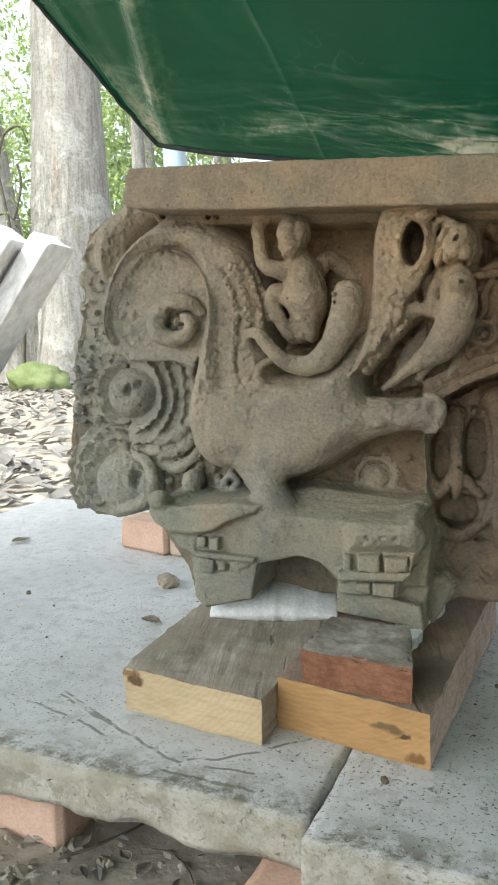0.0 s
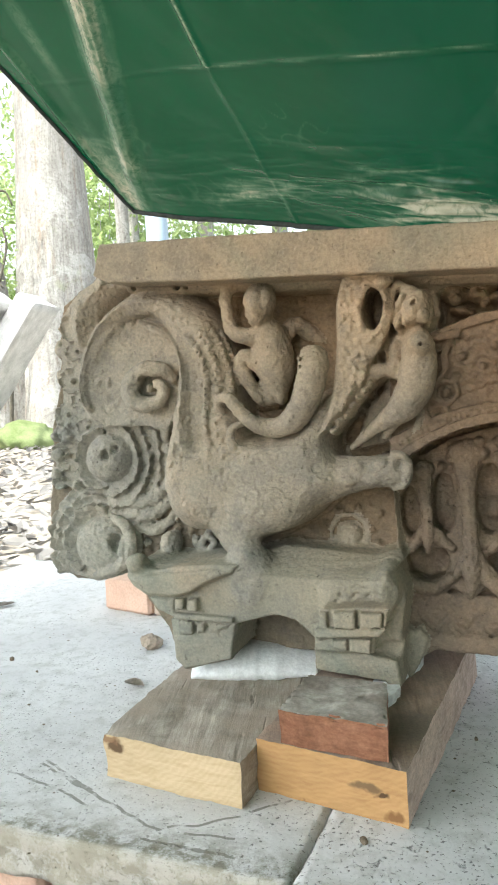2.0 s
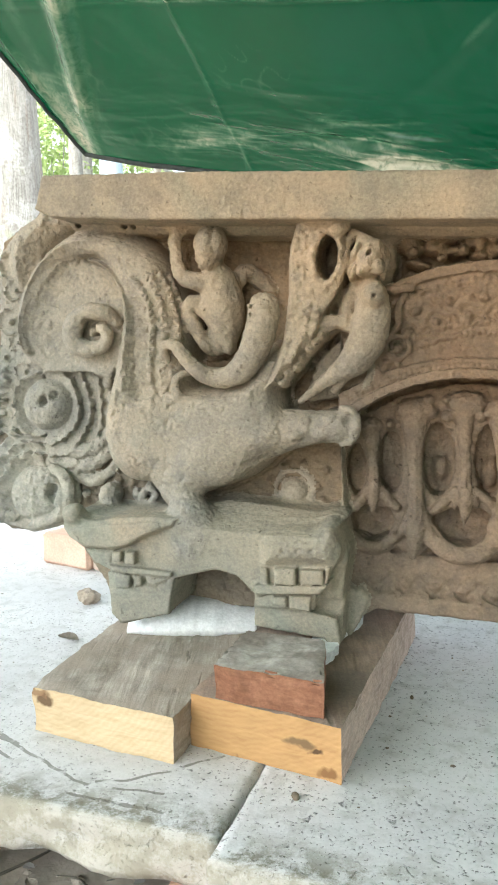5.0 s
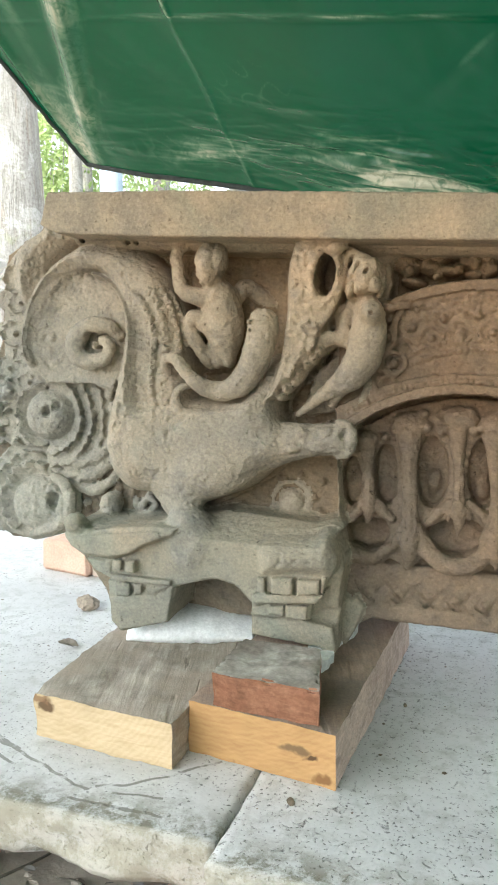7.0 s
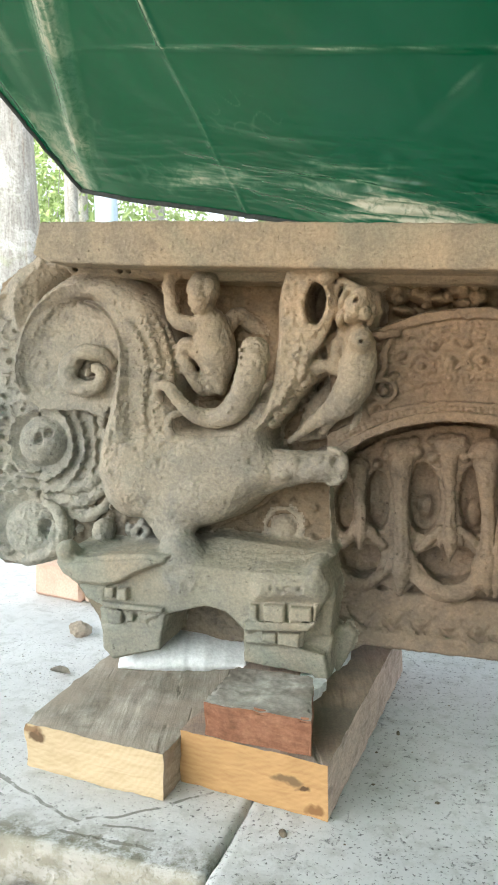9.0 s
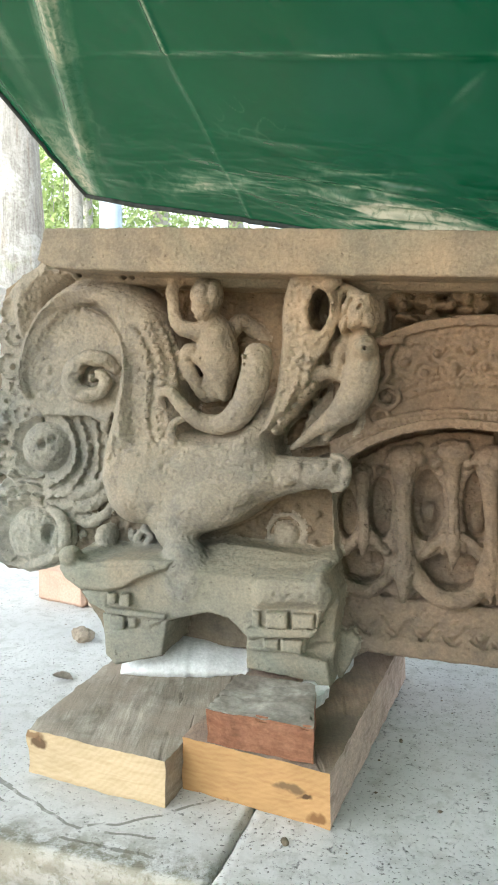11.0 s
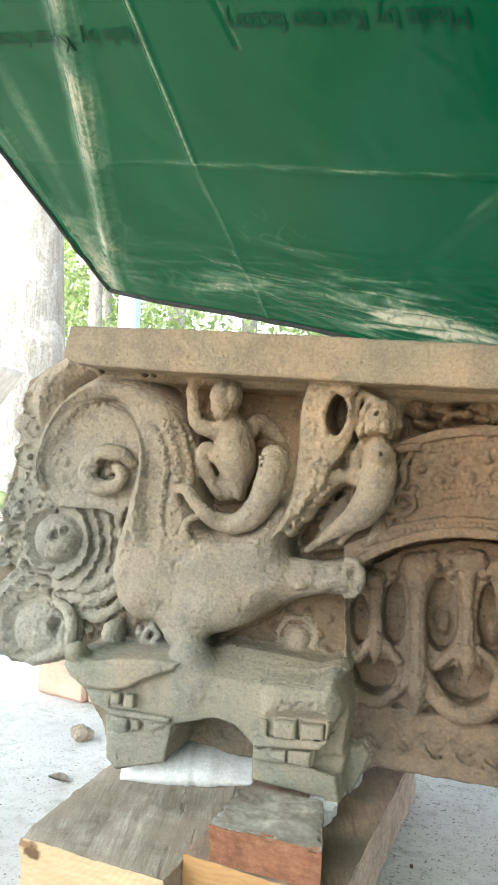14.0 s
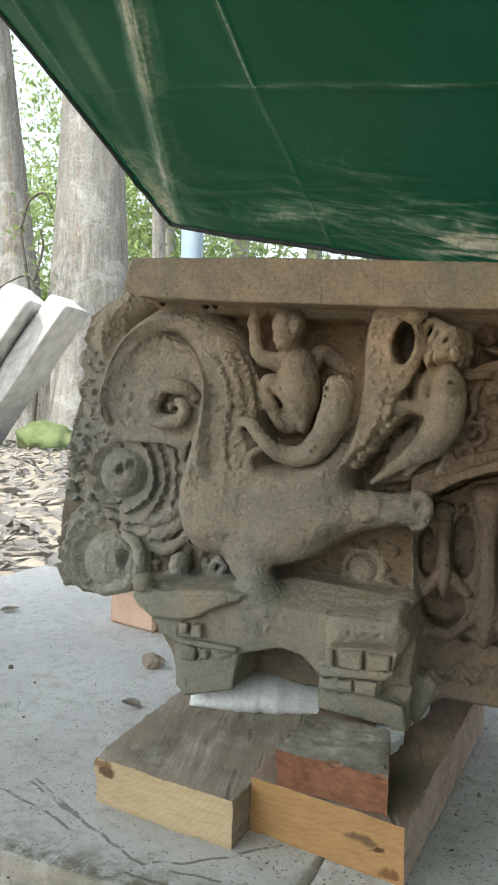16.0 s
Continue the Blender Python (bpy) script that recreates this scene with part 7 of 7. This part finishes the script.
def bush(x, y, w, h, seed, n, z0=0.0):
    g = random.Random(seed)
    top = holder("shrub", pose(x, y, GZ - 0.03), "bright green leafy undergrowth in sunlight", "shrub", "undergrowth")
    spots = []
    for c in range(16):
        cx, cy, cz = g.uniform(-w, w), g.uniform(-w * 0.4, w * 0.4), z0 + g.random() ** 0.8 * h
        if c % 3 == 0:
            bm = bmesh.new()
            trunk_mesh(bm, (cx * 0.6, cy * 0.6, 0), (cx, cy, cz + 0.1), 0.03, 0.008, 6, 6, seed + c, 0.0)
            part("stem", bm, BARK, top, smooth=True)
        for i in range(n // 16):
            spots.append((cx + g.gauss(0, 0.55), cy + g.gauss(0, 0.45), max(0.05, cz + g.gauss(0, 0.4)), g.uniform(0.10, 0.26), g.uniform(0, 6.3), g.gauss(0, 0.7), g.gauss(0, 0.7)))
    leaf_cloud("foliage", GREEN, spots, "", "", top)

for i, (x, y, w, h) in enumerate(((-10.5, 18, 2.4, 9.0), (-8.0, 22, 2.6, 10.0), (-6.2, 24, 2.4, 11.0), (-4.4, 25, 2.4, 11.0), (-2.6, 17.5, 1.6, 4.0), (-0.4, 18, 1.6, 4.0), (1.8, 18.5, 1.8, 4.0), (4.2, 20, 2.2, 4.5), (-5.6, 18.5, 1.5, 6.5), (-8.5, 19, 2.5, 5.5), (-6.6, 21, 2.2, 6.5), (-4.6, 22, 2.0, 6.0), (-3.0, 23, 2.0, 4.5), (-0.8, 24, 2.5, 4.5), (2.0, 24, 2.5, 4.0), (-11, 22, 3, 7), (-7.2, 26, 3, 9), (-9.6, 27, 3, 10), (-4.5, 27, 3, 8))):
    bush(x, y, w, h, 60 + i, 2400 if h < 6 else 2800)


def rod(bm, pts, seg=6):
    """A bent round rod through (x, y, z, radius)."""
    line = smooth_line(pts, 6)
    rows = []
    for i, q in enumerate(line):
        d = Vector((line[min(i + 1, len(line) - 1)] - line[max(i - 1, 0)])[:3]).normalized()
        a = d.orthogonal().normalized()
        b = d.cross(a)
        rows.append([bm.verts.new(Vector(q[:3]) + (a * math.cos(6.2832 * k / seg) + b * math.sin(6.2832 * k / seg)) * q[3]) for k in range(seg)])
    for r0, r1 in zip(rows, rows[1:]):
        for k in range(seg):
            bm.faces.new((r0[k], r0[(k + 1) % seg], r1[(k + 1) % seg], r1[k]))
    bm.faces.new(rows[0][::-1])
    bm.faces.new(rows[-1])


def woody_vine():
    top = holder("woody_vine", pose(-4.5, 11.5, GZ), "dark woody vine looping beside a slim tree trunk", "vine")
    for pts in ([(0.05, 0, 0, 0.03), (0.12, 0, 1.2, 0.035), (0.0, 0, 2.2, 0.03), (-0.16, 0, 3.2, 0.022)],
                [(0.1, 0, 2.3, 0.016), (-0.05, 0, 2.5, 0.016), (-0.3, 0, 2.42, 0.014), (-0.5, 0, 2.3, 0.012)],
                [(-0.14, 0, 3.2, 0.02), (-0.02, 0, 3.6, 0.02), (0.22, 0, 3.72, 0.018), (0.34, 0, 3.5, 0.014)],
                [(0.06, 0, 2.4, 0.02), (0.2, 0, 2.9, 0.02), (0.16, 0, 3.2, 0.016)]):
        bm = bmesh.new()
        rod(bm, pts)
        part("stem", bm, VINE, top, smooth=True)
    g = random.Random(9)
    leaf_cloud("foliage", GREEN, [(g.uniform(-0.4, 0.35), g.uniform(-0.1, 0.1), g.uniform(2.3, 3.8), g.uniform(0.06, 0.14), g.uniform(0, 6.3), g.gauss(0, 0.7), g.gauss(0, 0.7)) for i in range(70)], "", "", top)

woody_vine()


def stone_slabs():
    for i, (x, y, ln, wd, th, ry, rz, lab) in enumerate(((-4.74, 10.2, 2.4, 0.9, 0.22, 52, -8, "long pale stone block leaning against a tree"), (-5.3, 10.0, 2.5, 0.9, 0.3, 50, -5, "broad pale stone block leaning beside another"))):
        bm = rough_box((wd, 0.7, ln), 18, 0.03, 1.5, 0.03, i + 30)
        ob = part("stone_block", bm, WHITE_STONE, None, smooth=True)
        ob.matrix_world = pose(x, y, GZ - 0.02, 0, 37, rz)
        ob.scale = (th / wd * 1.4, 1, 1)
        tagged(ob, lab, "stone block", "leaning stone blocks")
    bm = bmesh.new()
    bmesh.ops.create_icosphere(bm, subdivisions=4, radius=1.0)
    for v in bm.verts:
        v.co *= 1 + 0.25 * noise.fractal(v.co * 1.2, 1, 2, 4)
        v.co = Vector((v.co.x * 0.42, v.co.y * 0.35, v.co.z * 0.24))
    ob = part("boulder", bm, MOSSY, None, smooth=True)
    ob.location = (-3.62, 10.0, GZ + 0.10)
    tagged(ob, "low rounded boulder covered in green moss", "boulder")

stone_slabs()


def post():
    bm = rough_box((0.2, 0.2, 3.0), 20, 0.004, 3, 0.01, 40)
    ob = part("painted_post", bm, BLUE_POST, None, smooth=True)
    ob.matrix_world = pose(-1.36, 8.2, GZ - 0.02)
    tagged(ob, "pale blue-grey painted post standing in the forest", "post")

post()

# ---------------------------------------------------------------- small things
def pebble():
    # a broken lump: a ball cut by flat faces
    g = random.Random(5)
    facets = [Vector((g.gauss(0, 1), g.gauss(0, 1), g.gauss(0, 1))).normalized() for i in range(9)]
    bm = bmesh.new()
    bmesh.ops.create_icosphere(bm, subdivisions=4, radius=1.0)
    for v in bm.verts:
        q = v.co.normalized()
        cut = min(0.82 / max(0.2, q.dot(d)) for d in facets)
        v.co = q * min(1.15, cut) * (1 + 0.16 * noise.fractal(q * 2.4, 1, 2, 4))
        v.co = Vector((v.co.x * 0.021, v.co.y * 0.015, v.co.z * 0.016))
    ob = part("pebble", bm, PEBBLE_PALE, None)
    ob.location = (-0.141, 1.68, 0.011)
    tagged(ob, "small rough brown stone lying on the concrete slab", "pebble")

pebble()


def dry_leaf(m, size, label, seed, group=""):
    """A curled fallen leaf with a midrib fold."""
    bm = bmesh.new()
    nu, nv = 12, 6
    grid = []
    for i in range(nu + 1):
        t = i / nu
        half = 0.30 * math.sin(math.pi * t ** 0.8) + 0.01
        row = []
        for j in range(nv + 1):
            q = (j / nv - 0.5) * 2
            x, y = t - 0.5, half * q
            z = 0.22 * abs(q) * half * 2 + 0.20 * (t - 0.4) ** 2 + 0.04 * noise.noise(Vector((x * 5, y * 6, seed)))
            row.append(bm.verts.new((x * size, y * size, z * size)))
        grid.append(row)
    for i in range(nu):
        for j in range(nv):
            bm.faces.new((grid[i][j], grid[i + 1][j], grid[i + 1][j + 1], grid[i][j + 1]))
    bmesh.ops.solidify(bm, geom=list(bm.faces), thickness=0.0006)
    ob = part("dry_leaf", bm, DRYLEAF, None, smooth=True)
    ob.matrix_world = m
    tagged(ob, label, "fallen leaf", group)

dry_leaf(pose(-0.127, 1.47, 0.003, 0, 4, -25), 0.046, "small curled brown leaf on the concrete slab", 1)
dry_leaf(pose(-0.60, 2.02, 0.003, 0, 0, 40), 0.05, "small dark dry leaf on the concrete slab", 2)


for i, (x, y, yaw, size) in enumerate(((-0.121, 1.03, 70, 0.034), (-0.102, 0.975, 20, 0.03), (-0.058, 1.008, 130, 0.024), (-0.028, 0.985, 60, 0.028), (-0.165, 0.985, 10, 0.022), (0.02, 0.96, 95, 0.024))):
    dry_leaf(pose(x, y, GZ + 0.004, 6, 4, yaw), size, "crumpled grey-brown leaf lying on the soil", 5 + i, "leaves on the soil")


def twig(pts, label):
    bm = bmesh.new()
    rod(bm, [(x, y, GZ + z, r) for x, y, z, r in pts], 5)
    tagged(part("twig", bm, VINE, None, smooth=True), label, "twig", "twigs on the soil")

twig([(-0.14, 0.992, 0.006, 0.0016), (-0.10, 1.015, 0.010, 0.002), (-0.06, 1.055, 0.008, 0.0018), (-0.03, 1.095, 0.006, 0.0012)], "thin dry twig lying on the soil")
twig([(-0.03, 1.02, 0.006, 0.001), (0.0, 1.01, 0.009, 0.0014), (0.025, 0.985, 0.008, 0.0014), (0.04, 0.955, 0.005, 0.001)], "short bent twig lying on the soil")


def crumbs(name, spots, mat, label, category, seed):
    """Loose lumps, each a squashed, uneven small solid."""
    g = random.Random(seed)
    verts, faces = [], []
    base = [Vector(v) for v in ((1, 0, 0), (0.3, 0.9, 0.1), (-0.8, 0.5, 0), (-0.7, -0.6, 0.1), (0.4, -0.9, 0), (0.2, 0.1, 0.8), (-0.2, 0, -0.6))]
    tri = [(0, 1, 5), (1, 2, 5), (2, 3, 5), (3, 4, 5), (4, 0, 5), (1, 0, 6), (2, 1, 6), (3, 2, 6), (4, 3, 6), (0, 4, 6)]
    for x, y, z, s in spots:
        b0, a = len(verts), g.uniform(0, 6.3)
        for v in base:
            q = v * s * g.uniform(0.7, 1.25)
            verts.append((x + q.x * math.cos(a) - q.y * math.sin(a), y + q.x * math.sin(a) + q.y * math.cos(a), z + q.z * 0.7))
        faces += [tuple(b0 + k for k in f) for f in tri]
    tagged(mesh_ob(name, verts, faces, mat), label, category, kind="stuff")

g = random.Random(31)
crumbs("soil_clods", [(g.uniform(-0.8, 0.5), g.uniform(0.35, 1.25), GZ + g.uniform(-0.012, 0.004), abs(g.gauss(0, 0.006)) + 0.002) for i in range(2600)], SOIL, "crumbly brown soil clods under the slab edge", "soil", 1)
crumbs("grit", [(q := (g.uniform(-0.5, 0.9), g.uniform(0.95, 2.0))) and (q[0], q[1], 0.0006, abs(g.gauss(0, 0.0012)) + 0.0006) for i in range(500)], PEBBLE, "dark specks of grit scattered on the concrete", "grit", 2)
for i, (x, y, s) in enumerate(((0.262, 0.985, 0.005), (-0.31, 0.86, 0.008), (0.44, 1.24, 0.003), (-0.42, 1.62, 0.005))):
    bm = bmesh.new()
    bmesh.ops.create_icosphere(bm, subdivisions=2, radius=s)
    for v in bm.verts:
        v.co *= 1 + 0.4 * noise.noise(v.co * 200 + Vector((i, 0, 0)))
    ob = part("pebble", bm, PEBBLE, None, smooth=True)
    ob.location = (x, y, (0.0 if y > 0.95 or x > 0.2 else GZ) + s * 0.6)
    tagged(ob, "tiny dark pebble lying loose", "pebble", "loose pebbles")
